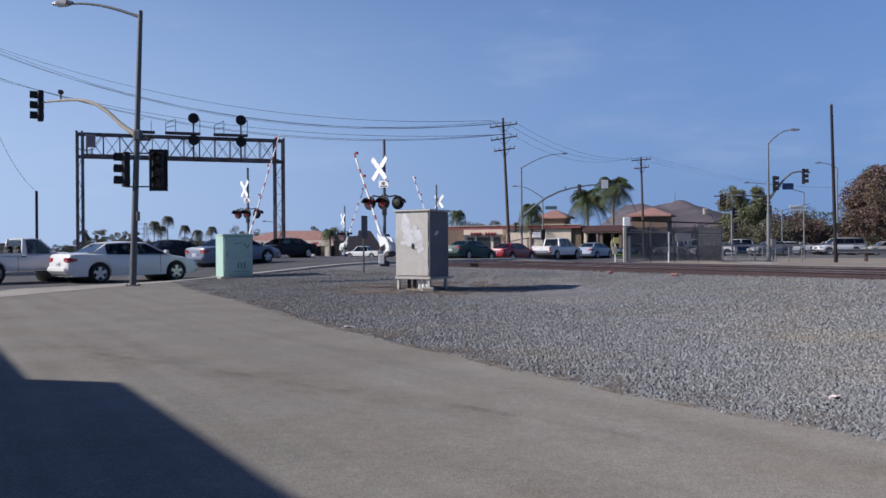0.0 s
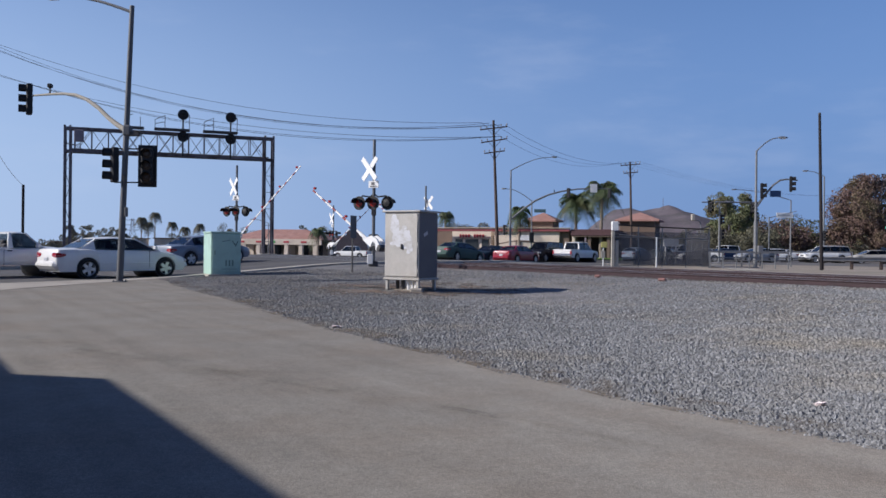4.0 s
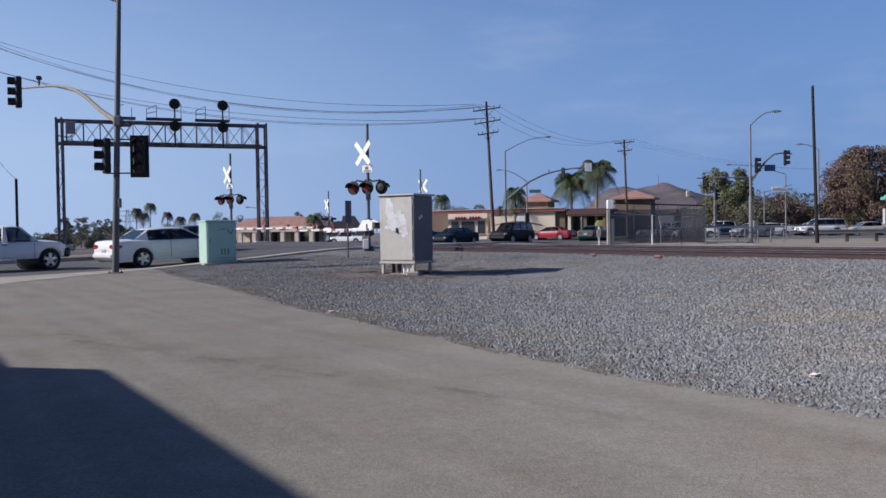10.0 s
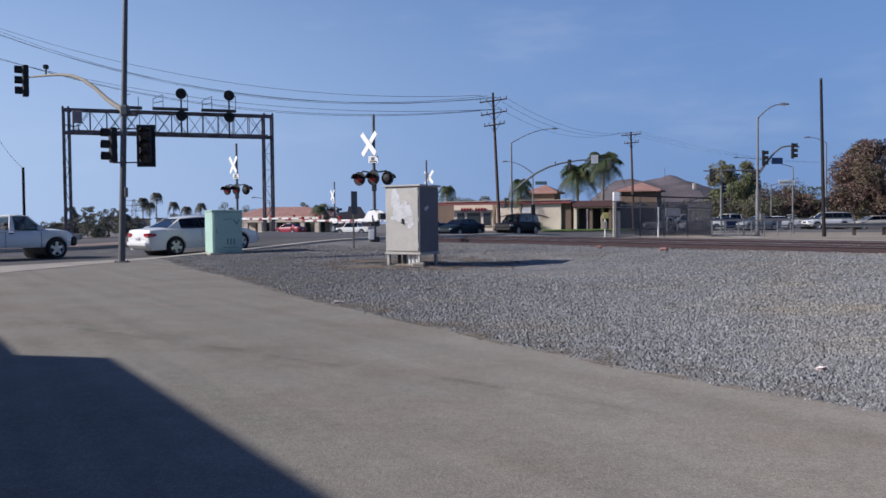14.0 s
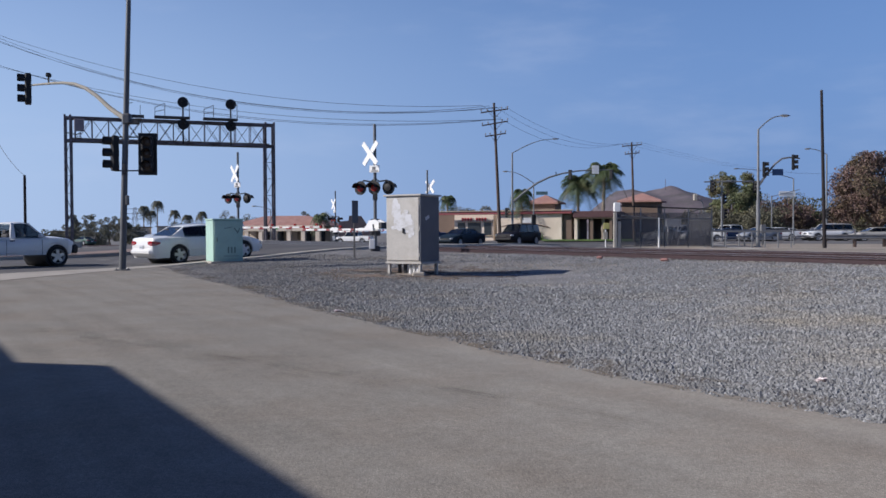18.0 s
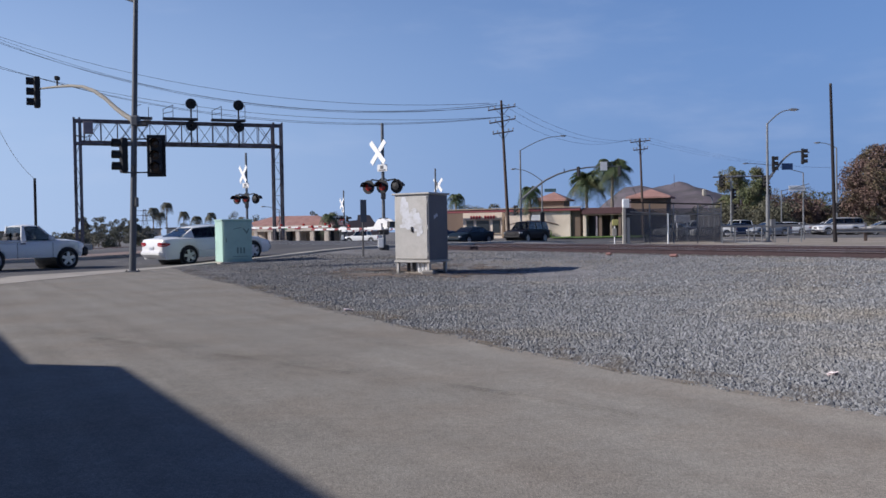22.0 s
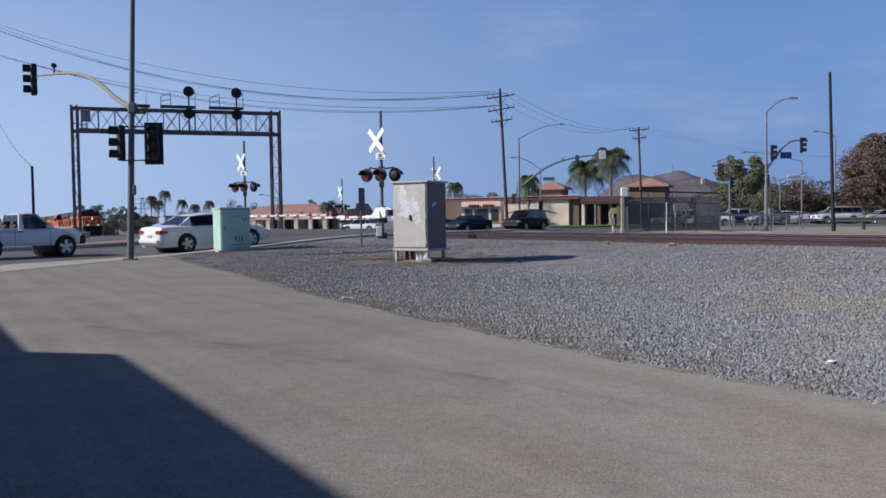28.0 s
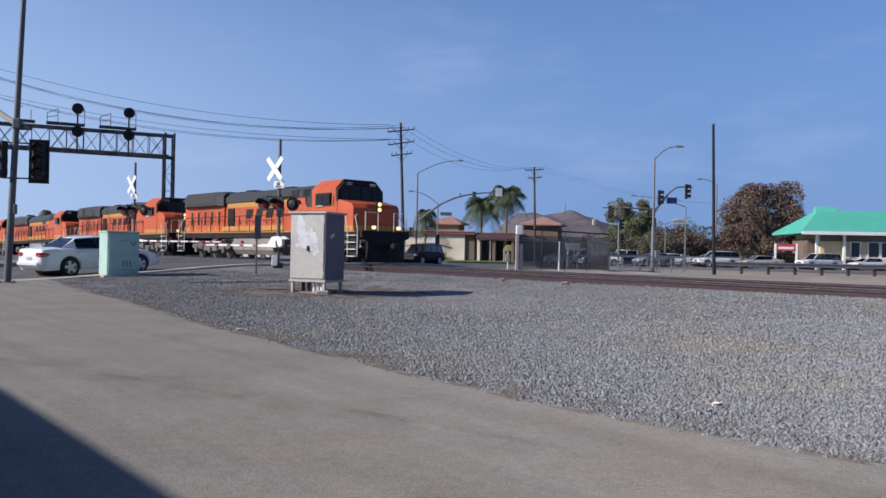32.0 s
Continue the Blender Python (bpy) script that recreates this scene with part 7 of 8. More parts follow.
def leaf_cloud(n, centres, size, spread, seed, flat=0.75):
    """Small leaf quads gathered round clump centres (x, y, z, r)."""
    rng = np.random.default_rng(seed)
    c = np.array(centres)
    k = rng.integers(0, len(c), n)
    d = rng.normal(size=(n, 3))
    d /= np.linalg.norm(d, axis=1, keepdims=True)
    p = c[k, :3] + d * (c[k, 3:4] * (0.55 + 0.5 * rng.random((n, 1)))) * np.array([1, 1, flat])
    a = rng.normal(size=(n, 3))
    a /= np.linalg.norm(a, axis=1, keepdims=True)
    b = np.cross(a, rng.normal(size=(n, 3)))
    b /= np.linalg.norm(b, axis=1, keepdims=True)
    s = size * (0.6 + 0.8 * rng.random((n, 1)))
    q = np.stack([p + a * s, p + b * s * 0.6, p - a * s, p - b * s * 0.6], 1)
    f = np.arange(n * 4).reshape(n, 4)
    sh = Shape()
    sh.v, sh.f = [tuple(r) for r in q.reshape(-1, 3).tolist()], [tuple(r) for r in f.tolist()]
    return sh


def tree(x, y, h, w, mat, label, seed, trunk_h=0.3, n=3500, leaf=0.16, clumps=26, flat=0.8, name="tree", group=""):
    t = thing(name, pose(x, y, ground_z(x, y) - 0.05), label, "tree", group)
    rr = random.Random(seed)
    h += max(0.0, -ground_z(x, y))
    th = h * trunk_h
    tr = Shape().pipe([(0, 0, 0), (rr.uniform(-0.1, 0.1), 0, th * 0.5), (rr.uniform(-0.2, 0.2), rr.uniform(-0.2, 0.2), th), (0, 0, h * 0.7)], w * 0.035 + 0.06, 8, 0.05)
    part("trunk", tr, BARK, t, smooth=True)
    cs, lobes = [], [(0, 0, th + (h - th) * 0.45, 0.26 * w)]
    for i in range(15):
        a, up = i * 2.4 + rr.uniform(-0.4, 0.4), 0.08 + 0.78 * (i + 0.5) / 15 + rr.uniform(-0.05, 0.05)
        out = 0.40 * math.sqrt(max(0.04, 1 - (2 * up - 0.85) ** 2)) * rr.uniform(0.65, 1.05)
        lobes.append((math.cos(a) * out * w, math.sin(a) * out * w, th + (h - th) * up, rr.uniform(0.10, 0.17) * w))
    for i in range(clumps):
        lx, ly, lz, lr = lobes[i % len(lobes)]
        a, e, q = rr.uniform(0, 6.28), rr.uniform(-0.8, 1.0), rr.uniform(0.5, 1.1)
        rad = math.sqrt(max(0.05, 1 - e * e)) * lr * q
        cx, cy, cz = lx + math.cos(a) * rad, ly + math.sin(a) * rad, min(h * 0.97, lz + e * lr * q * 0.8)
        cs.append((cx, cy, cz, w * rr.uniform(0.10, 0.19) * (30 / max(26, clumps)) ** 0.33))
        if i % 5 == 0:
            part("limb", Shape().pipe([(0, 0, th * rr.uniform(0.7, 1.1)), (cx * 0.5, cy * 0.5, (th + cz) / 2), (cx, cy, cz)], 0.05 + w * 0.008, 5, 0.02), BARK, t)
    part("crown", leaf_cloud(n, cs, leaf, 1, seed, flat), mat, t)
    return t


def palm(x, y, h, r, label, seed, fronds=30, droop=1.5, mat=None, lean=0.0, group="palm trees"):
    t = thing("palm_tree", pose(x, y, ground_z(x, y) - 0.05), label, "palm tree", group)
    rr = random.Random(seed)
    h += max(0.0, -ground_z(x, y))
    tr = Shape()
    prof = []
    for i in range(13):
        z = h * i / 12
        prof.append((0.24 + 0.05 * math.cos(i * 3.1) - 0.07 * i / 12, z))
    tr.lathe(prof + [(0.0, h)], seg=10)
    tr.v = [(p[0] + lean * (p[2] / h) ** 2, p[1], p[2]) for p in tr.v]
    part("trunk", tr, PALMBARK, t, smooth=True)
    part("skirt", leaf_cloud(160, [(lean, 0, h - 0.25, 0.4)], 0.25, 1, seed), BARK, t)
    for k in range(fronds):
        a = 2 * math.pi * k / fronds * 2.4 + rr.uniform(-0.2, 0.2)
        e = rr.uniform(-0.45, 1.3)
        d = Vector((math.cos(a), math.sin(a), 0))
        L = r * rr.uniform(0.85, 1.1)
        pts = []
        for i in range(9):
            q = i / 8
            pts.append(Vector((lean, 0, h)) + d * L * q * math.cos(e * (1 - 0.2 * q)) * (1 - 0.18 * q * q * droop) + Vector((0, 0, L * (math.sin(e) * q - 0.62 * droop * q * q))))
        s = Shape().pipe(pts, 0.03, 4, 0.008)
        side = d.cross(Vector((0, 0, 1)))
        for i in range(1, 33):
            q = i / 33
            f = q * 8
            j = min(7, int(f))
            p = pts[j] + (pts[j + 1] - pts[j]) * (f - j)
            w = (pts[j + 1] - pts[j]).normalized()
            ln = 0.31 * r * (math.sin(math.pi * (0.12 + 0.8 * q)) + 0.15)
            for sg in (-1, 1):
                tip = p + side * sg * ln * 0.8 + w * ln * 0.45 - Vector((0, 0, ln * rr.uniform(0.25, 0.6)))
                s.add([p - w * 0.035, p + w * 0.035, tip], [(0, 1, 2)])
        part("frond", s, mat or FROND, t)
    return t


strip_mall()
dark_barn()
diner()
green_roof_shop()

# palms by the restaurant and along the far street
palm(18.1, 108, 7.3, 3.3, "tall green palm tree beside the restaurant", 1, 58, 1.05)
palm(20.9, 106, 8.6, 3.5, "tall green palm tree beside the restaurant", 2, 58, 1.05, lean=0.15)
palm(11.0, 109.2, 6.1, 2.6, "green palm tree in front of the restaurant", 3, 30)
palm(2.0, 150, 7.0, 2.8, "green palm tree behind the restaurant", 4, 26)
palm(-22.5, 165, 4.2, 3.2, "low green palm tree by the strip mall", 5, 26)
for i, (px, z, h) in enumerate(((-0.344, 300, 10.0), (-0.328, 310, 12.2), (-0.336, 305, 8.5), (-0.308, 320, 9.0), (-0.276, 320, 8.5), (-0.293, 330, 7.5))):
    palm(px * z, z, h, 3.4, "distant dark palm tree on the horizon", 10 + i, 44, 1.5, LEAFDARK, group="distant palm trees")
tree(-0.426 * 260, 260, 7.6, 4.2, LEAFHAZED, "distant round tree with leaf colour paled for haze", 20, 0.25, 5000, 0.16)
tree(-0.409 * 280, 280, 8.6, 6.0, LEAFHAZED, "distant round tree with leaf colour paled for haze", 21, 0.25, 5000, 0.16)
tree(-0.384 * 250, 250, 7.0, 6.5, LEAFHAZED, "distant bushy olive tree", 22, 0.2, 5000, 0.16)
tree(-0.368 * 240, 240, 6.6, 4.6, LEAFHAZED, "distant tall eucalyptus tree", 23, 0.3, 5000, 0.16)
tree(-0.30 * 250, 250, 5.0, 7.0, LEAFDARK, "distant bushy green tree", 24, 0.1, 5000, 0.16)
for i, (k, z, h, w) in enumerate(((-0.46, 230, 2.0, 7), (-0.435, 235, 3.2, 8), (-0.40, 225, 3.4, 8), (-0.36, 240, 3.6, 8), (-0.246, 305, 9.5, 8), (-0.218, 310, 9, 9), (-0.185, 310, 8, 10), (-0.153, 305, 9.6, 5), (-0.13, 310, 8.5, 10), (0.03, 320, 9.5, 16), (0.06, 330, 10, 15), (0.095, 300, 9, 14), (-0.03, 320, 9, 14), (-0.50, 230, 2, 9), (-0.55, 240, 2.4, 11), (-0.62, 250, 2.6, 13))):
    tree(k * z, z, h, w, LEAFHAZED, "distant olive shrubby tree along the horizon, colour paled for haze", 40 + i, 0.1, 15000 if w > 12 else 5500, 0.24 if w > 12 else 0.17, group="distant shrubby trees")
tree(52.6, 150, 12.4, 10.4, LEAFGREEN, "broad green street tree turning brown", 41, 0.12, 42000, 0.12, 170)
tree(58.8, 112, 12.0, 13.8, LEAFRED, "large tree with red-brown autumn leaves", 31, 0.12, 46000, 0.13, 120)
tree(72.0, 132, 10.0, 10.0, LEAFRED, "large tree with red-brown autumn leaves", 32, 0.15, 16000, 0.12, 50)
tree(68.0, 160, 7.5, 8.0, LEAF, "green street tree behind the car park", 33, 0.2, 3000, 0.2)
for i, (x, y, h, w, m) in enumerate(((54, 140, 5.5, 8, LEAFDARK), (59, 145, 6.2, 9, LEAFRED), (63, 150, 6.2, 8, LEAFRED), (62.5, 158, 7.0, 10, LEAFRED), (70, 158, 7.5, 10, LEAF), (67, 168, 8.5, 10, LEAFDARK), (50, 146, 5.0, 8, LEAFDARK), (78, 160, 7.5, 11, LEAFRED), (46, 150, 4.5, 7, LEAFDARK), (64, 150, 4.5, 7, LEAFRED), (72, 145, 5, 8, LEAFDARK), (40, 160, 6, 9, LEAFDARK))):
    tree(x, y, h, w, m, "low dark reddish shrub tree behind the car park", 60 + i, 0.15, 5000, 0.15, group="shrub trees behind the car park")
tree(13.0, 108.5, 1.3, 2.6, LAWN, "clipped bright green shrub by the restaurant", 70, 0.1, 900, 0.10, name="shrub")
tree(17.5, 109, 1.0, 2.4, LEAF, "clipped green shrub by the restaurant", 71, 0.1, 900, 0.10, name="shrub")
def lawn_strip(u, v):
    y = 92 + 17 * v
    x = (0.125 + 0.115 * u) * y
    return x, y, 0.14 + 0.06 * noise.noise((x, y, 0))
sheet("ground_lawn", steps(0, 1, 30), steps(0, 1, 12), lawn_strip, LAWN, "bright green lawn strip in front of the restaurant")


def hills():
    def ridge(name, z, left, right, top, seed, peak, label):
        pts, nx, nz = [], 90, 14
        for i in range(nx + 1):
            u = i / nx
            for j in range(nz + 1):
                v = j / nz
                x = left + (right - left) * u
                y = z + v * 500
                prof = peak(u)
                nn = noise.fractal((x * 0.008 + seed, y * 0.008, seed), 1.0, 2.0, 4)
                pts.append((x, y, max(-5, top * prof * math.sin(math.pi * min(1, v * 1.0) * 0.5) * (1 + 0.10 * nn) + nn * 6 * v)))
        fs = [(i * (nz + 1) + j, (i + 1) * (nz + 1) + j, (i + 1) * (nz + 1) + j + 1, i * (nz + 1) + j + 1) for i in range(nx) for j in range(nz)]
        tagged(link(name, Shape().add(pts, fs), HILL, smooth=True, sharp=90), label, "hill", kind="structure")
    ridge("backdrop_hill", 1700, 315, 855, 142, 2.0, lambda u: 0.64 * math.exp(-((u - 0.42) / 0.30) ** 4) + 0.16 * math.exp(-((u - 0.49) / 0.09) ** 2) + 0.08 * math.exp(-((u - 0.34) / 0.06) ** 2) + 0.42 * math.exp(-((u - 0.80) / 0.15) ** 2), "dry brown hill on the horizon")
    ridge("backdrop_ridge", 2200, 700, 1900, 90, 5.0, lambda u: 0.6 * math.exp(-((u - 0.25) / 0.2) ** 2) + 0.5 * math.exp(-((u - 0.6) / 0.3) ** 2), "low dry brown ridge on the horizon")


hills()
RADIO = thing("radio_mast", pose(555.4, 2050, 95), "thin radio mast on the hilltop", "mast")
part("mast", Shape().rod((0, 0, 0), (0, 0, 32), 0.7, 0.5, 6), GANTRYSTEEL, RADIO)


# ---- fenced enclosure beyond the tracks ----
def enclosure():
    f = thing("screened_fence", pose(12.15, 57.0, ground_z(12, 57), 0, 0, 8), "chain-link enclosure with grey privacy screen and white posts", "fence")
    w, d = 6.8, 9.0
    for x0, y0, x1, y1 in ((0, 0, w, 0), (w, 0, w + 2.5, d)):
        L = math.hypot(x1 - x0, y1 - y0)
        a = math.atan2(y1 - y0, x1 - x0)
        m = Matrix.Translation((x0, y0, 0)) @ Matrix.Rotation(a, 4, "Z")
        part("privacy_screen", Shape().box((L / 2, 0, 1.25), (L - 0.1, 0.015, 2.3)).turned(m), SCREEN, f)
        part("top_wire", Shape().rod((0, 0, 2.85), (L, 0, 2.62), 0.05, seg=6).turned(m), BLACK, f)
        part("fence_rail", Shape().rod((0, 0, 2.05), (L, 0, 1.95), 0.035, seg=6).turned(m), STEEL, f)
        n = 4
        for k in range(n + 1):
            part("fence_post", Shape().rod((L * k / n, 0, 0), (L * k / n, 0, 2.75), 0.04, seg=8).turned(m), STEEL, f)
        bars = Shape()
        k = 0.0
        while k < L:
            bars.rod((k, 0.02, 0.15), (k, 0.02, 2.4), 0.004, seg=3, caps=False)
            k += 0.16
        tagged(part("link_wires", bars.turned(m), DARKSTEEL, f), kind="stuff")
    part("lower_screen", Shape().box((w / 2 + 0.6, -0.05, 0.62), (w - 1.4, 0.02, 0.95)), SCREEN, f)
    part("white_gate_post", Shape().rod((2.95, -0.1, 0), (2.95, -0.1, 2.05), 0.05, seg=10), WHITE, f)
    part("white_gate_rail", Shape().rod((0.3, -0.1, 2.2), (2.95, -0.1, 2.0), 0.03, seg=8), STEEL, f)
    p = thing("marker_post", pose(12.0, 56.2, ground_z(12, 56)), "pair of pale posts with a white box on top", "post")
    part("post", Shape().box((-0.12, 0, 1.2), (0.2, 0.2, 2.4), bevel=0.02), CONCRETE, p)
    part("post", Shape().box((0.16, 0.05, 0.9), (0.2, 0.2, 1.8), bevel=0.02), CONCRETE, p)
    part("box", Shape().box((0.0, 0, 2.75), (0.42, 0.3, 0.6), bevel=0.03), WHITE, p)
    y = thing("warning_sign", pose(11.45, 57.2, ground_z(11.4, 57)), "faded yellow warning sign on a short post", "sign")
    part("post", Shape().rod((0, 0, 0), (0, 0, 1.5), 0.04), WHITE, y)
    part("panel", Shape().box((0.05, -0.05, 1.5), (0.42, 0.05, 0.40), bevel=0.05), YELLOW, y)
    part("lower_panel", Shape().box((-0.02, -0.05, 0.85), (0.3, 0.05, 0.5), bevel=0.03), CONCRETE, y)
    b = thing("notice_board", pose(17.95, 64.0, ground_z(17.95, 64), 0, 0, 6), "white notice board on two short posts inside the fence", "sign")
    part("panel", Shape().box((0, 0, 1.75), (1.2, 0.08, 0.55), bevel=0.02), WHITE, b)
    for x in (-0.4, 0.4):
        part("post", Shape().box((x, 0.06, 0.8), (0.09, 0.09, 1.7), bevel=0.01), WHITE, b)
    m = thing("bent_pipe", pose(20.2, 64.0, ground_z(20.2, 64) - 0.4), "tall white bent vent pipe behind the fence", "pipe")
    part("pipe", Shape().pipe([(0, 0, 0), (0, 0, 3.6), (-0.15, 0, 3.85), (-0.5, 0, 3.9)], 0.045, 8), STEEL, m)
    part("cap", Shape().box((-0.6, 0, 4.1), (0.28, 0.25, 0.5), bevel=0.05), CONCRETE, m)


enclosure()


def rail_fence(pts, h, label, rails=2, mat=STEEL, name="pipe_fence"):
    x0, y0 = pts[0]
    f = thing(name, pose(x0, y0, 0), label, "fence")
    for (xa, ya), (xb, yb) in zip(pts, pts[1:]):
        L = math.hypot(xb - xa, yb - ya)
        n = max(1, round(L / 2.6))
        for k in range(n + 1):
            x, y = xa + (xb - xa) * k / n - x0, ya + (yb - ya) * k / n - y0
            z = ground_z(x + x0, y + y0)
            part("post", Shape().rod((x, y, z - 0.05), (x, y, z + h), 0.06, seg=8), mat, f)
        for r in range(rails):
            hh = h - 0.06 - r * 0.5
            part("rail", Shape().rod((xa - x0, ya - y0, ground_z(xa, ya) + hh), (xb - x0, yb - y0, ground_z(xb, yb) + hh), 0.05, seg=8), mat, f)
    return f


rail_fence([(19.2, 60.5), (25.5, 66.0), (33, 66.5)], 1.25, "galvanised pipe fence along the far pavement")


def guard_rail():
    g = thing("guard_rail", pose(26.7, 58.2, ground_z(26.7, 58.2), 0, 0, -3), "weathered steel guard rail on timber posts", "guard rail")
    prof = [(-0.16, 0.0), (-0.1, 0.05), (-0.05, 0.0), (0.05, 0.0), (0.1, 0.05), (0.16, 0.0), (0.16, 0.012), (0.1, 0.062), (0.05, 0.012), (-0.05, 0.012), (-0.1, 0.062), (-0.16, 0.012)]
    for k in range(8):
        s = Shape()
        pts = []
        for x in (k * 4.0, k * 4.0 + 3.98):
            pts.append([(x, -0.12 - b, 0.72 + a) for a, b in prof])
        part("beam", s.loft(pts), STEEL, g)
    for k in range(17):
        part("post", Shape().box((k * 2.0 + 0.1, 0, 0.42), (0.18, 0.2, 0.95), bevel=0.02), WOOD, g)


def pipe_railing():
    """Low galvanised railing beside the far footpath."""
    g = thing("pipe_railing", pose(18.6, 57.0, ground_z(18.6, 57.0), 0, 0, 0), "pale galvanised pipe railing beside the far footpath", "railing")
    part("top_rail", Shape().rod((0, 0, 1.12), (5.4, 0, 1.10), 0.045, seg=8), STEEL, g)
    part("mid_rail", Shape().rod((0, 0, 0.58), (5.4, 0, 0.56), 0.03, seg=8), STEEL, g)
    for k in range(7):
        part("post", Shape().rod((0.05 + k * 0.883, 0, -0.15), (0.05 + k * 0.883, 0, 1.12), 0.04, seg=8), STEEL, g)


guard_rail()
pipe_railing()


def lot_sheet(name, x0, x1, y0, y1, label):
    sheet(name, steps(x0, x1, 10), steps(y0, y1, 8), lambda x, y: (x, y, ground_z(x, y) + 0.02), LOT, label)


sheet("ground_verge", steps(14, 90, 38), steps(30, 73, 22), lambda x, y: (x, y, ground_z(x, y) + (0.015 if across(x, y) < -5.2 else -0.2)), DIRT, "dry tan dirt verge beyond the tracks")
sheet("pavement_far_path", steps(0, 1, 14), [-0.75, 0, 0.75], lambda u, v: (19.3 + 3.8 * u + v * (1.2 - 0.3 * u), 51.0 + 21 * u, ground_z(19.3 + 3.8 * u + v, 51.0 + 21 * u) + 0.04), CONCRETE, "pale concrete footpath crossing the dirt verge")
lot_sheet("pavement_car_park", 24, 110, 74, 135, "grey asphalt car park beyond the tracks")

# parked cars in the car park, copied from one of each kind
PARKED = {}
for kind, colour, nm, lab in (("sedan", "white", "parked_sedan", "white sedan in the car park"), ("suv", "white", "parked_sport_utility", "white sport utility vehicle in the car park"),
                              ("sedan", "navy", "parked_sedan", "navy sedan in the car park"), ("hatch", "grey", "parked_hatchback", "grey hatchback in the car park"),
                              ("sedan", "champagne", "parked_sedan", "champagne sedan in the car park"), ("suv", "dark", "parked_sport_utility", "black sport utility vehicle in the car park"),
                              ("hatch", "teal", "parked_hatchback", "dark teal hatchback in the car park"), ("crew", "white", "parked_pickup_truck", "white pickup truck in the car park")):
    PARKED[kind, colour] = vehicle(kind, CARPAINT[colour], nm, lab, "car", "cars in the car park", simple=True)[0]
SPOTS = [("sedan", "navy", 33.0, 95, 10), ("hatch", "teal", 39.5, 100, 185), ("hatch", "grey", 36.5, 112, 30), ("sedan", "white", 37.4, 93, 178), ("sedan", "champagne", 46.5, 112, 160), ("suv", "white", 42.2, 91, 180),
         ("crew", "white", 30.5, 104, 200), ("suv", "dark", 54.0, 97, 5), ("sedan", "white", 49.6, 95, 172), ("sedan", "navy", 57.5, 92, 0), ("hatch", "grey", 51.5, 112, 60), ("sedan", "champagne", 41.0, 106, 170),
         ("hatch", "teal", 45.0, 118, 95), ("suv", "dark", 32.5, 118, 100), ("sedan", "white", 38.0, 122, 60), ("sedan", "navy", 63.0, 92, 175), ("crew", "white", 61.0, 112, 30), ("suv", "white", 70, 90, 10),
         ("sedan", "white", 29.0, 92, 168), ("hatch", "grey", 33.6, 88, 190), ("sedan", "champagne", 45.8, 88, 175), ("suv", "white", 53.2, 89, 186), ("sedan", "white", 58.6, 88, 180),
         ("hatch", "grey", 27.0, 101, 150), ("sedan", "navy", 48.5, 102, 90), ("suv", "white", 35.2, 102, 95), ("sedan", "champagne", 66.5, 93, 178), ("sedan", "white", 44.0, 97, 200)]
used = set()
for kind, colour, x, y, turn in SPOTS:
    m = pose(x, y, ground_z(x, y) + 0.02, 0, 0, turn)
    if (kind, colour) in used:
        copy_thing(PARKED[kind, colour], m)
    else:
        PARKED[kind, colour].matrix_basis = m
        used.add((kind, colour))

# red and white board in front of the green-roofed restaurant
BOARD = thing("banner_board", pose(51.0, 92, 0, 0, 0, -20), "red and white advertising board by the car park", "sign")
part("board", Shape().box((0, 0, 2.45), (2.3, 0.15, 0.8), bevel=0.03), REDSIGN, BOARD)
part("stripe", Shape().box((0, -0.09, 2.4), (1.7, 0.03, 0.25), bevel=0.01), WHITE, BOARD)
for x in (-1.15, 1.15):
    part("post", Shape().box((x, 0, 1.45), (0.22, 0.22, 2.9), bevel=0.02), WHITE, BOARD)
STREETSIGN = thing("street_name_sign", pose(40.5, 98, 0), "white street name sign hanging on a thin arm", "sign")
part("pole", Shape().rod((-1.6, 0, 0), (-1.6, 0, 5.2), 0.08), STEEL, STREETSIGN)
part("panel", Shape().box((0.2, 0, 5.4), (1.9, 0.06, 0.6), bevel=0.02), WHITE, STREETSIGN)
part("arm", Shape().rod((-1.6, 0, 5.1), (1.6, 0, 5.9), 0.04), STEEL, STREETSIGN)
part("sign_bar", Shape().box((0.1, -0.05, 5.42), (1.4, 0.02, 0.14)), material("grey_sign_bar", (0.35, 0.37, 0.38), 0.5), STREETSIGN)

# low distant buildings and a lattice power tower
for x, y, w, h, m in ((-78, 262, 14, 3.0, STUCCO), (-89.5, 255, 6, 2.8, STUCCO), (-62, 270, 10, 3.0, WHITE), (-128, 250, 9, 2.6, STUCCO_SHADE), (-104, 240, 6, 1.6, STUCCO_SHADE)):
    h += far_dip(x, y)
    b = building("low_building", x, y, 5, "low distant flat-roofed building among trees")
    part("wall", Shape().box((0, 0, h / 2), (w, 8, h), bevel=0.05), m, b)
    part("roof", Shape().box((0, 0, h + 0.15), (w + 0.8, 8.8, 0.3), bevel=0.05), BROWNWALL, b)
    for k in range(3):
        part("window", Shape().box((-w / 3 + k * w / 3, -4.0, h * 0.5), (1.4, 0.2, 1.2), bevel=0.03), DARKGLASS, b)
TOWER = thing("power_tower", pose(-170, 480, -4.3), "distant lattice steel power tower", "power tower")
for sx in (-1, 1):
    for sy in (-1, 1):
        part("leg", Shape().rod((sx * 2.2, sy * 2.2, 0), (sx * 0.5, sy * 0.5, 20), 0.12, seg=4), GANTRYSTEEL, TOWER)
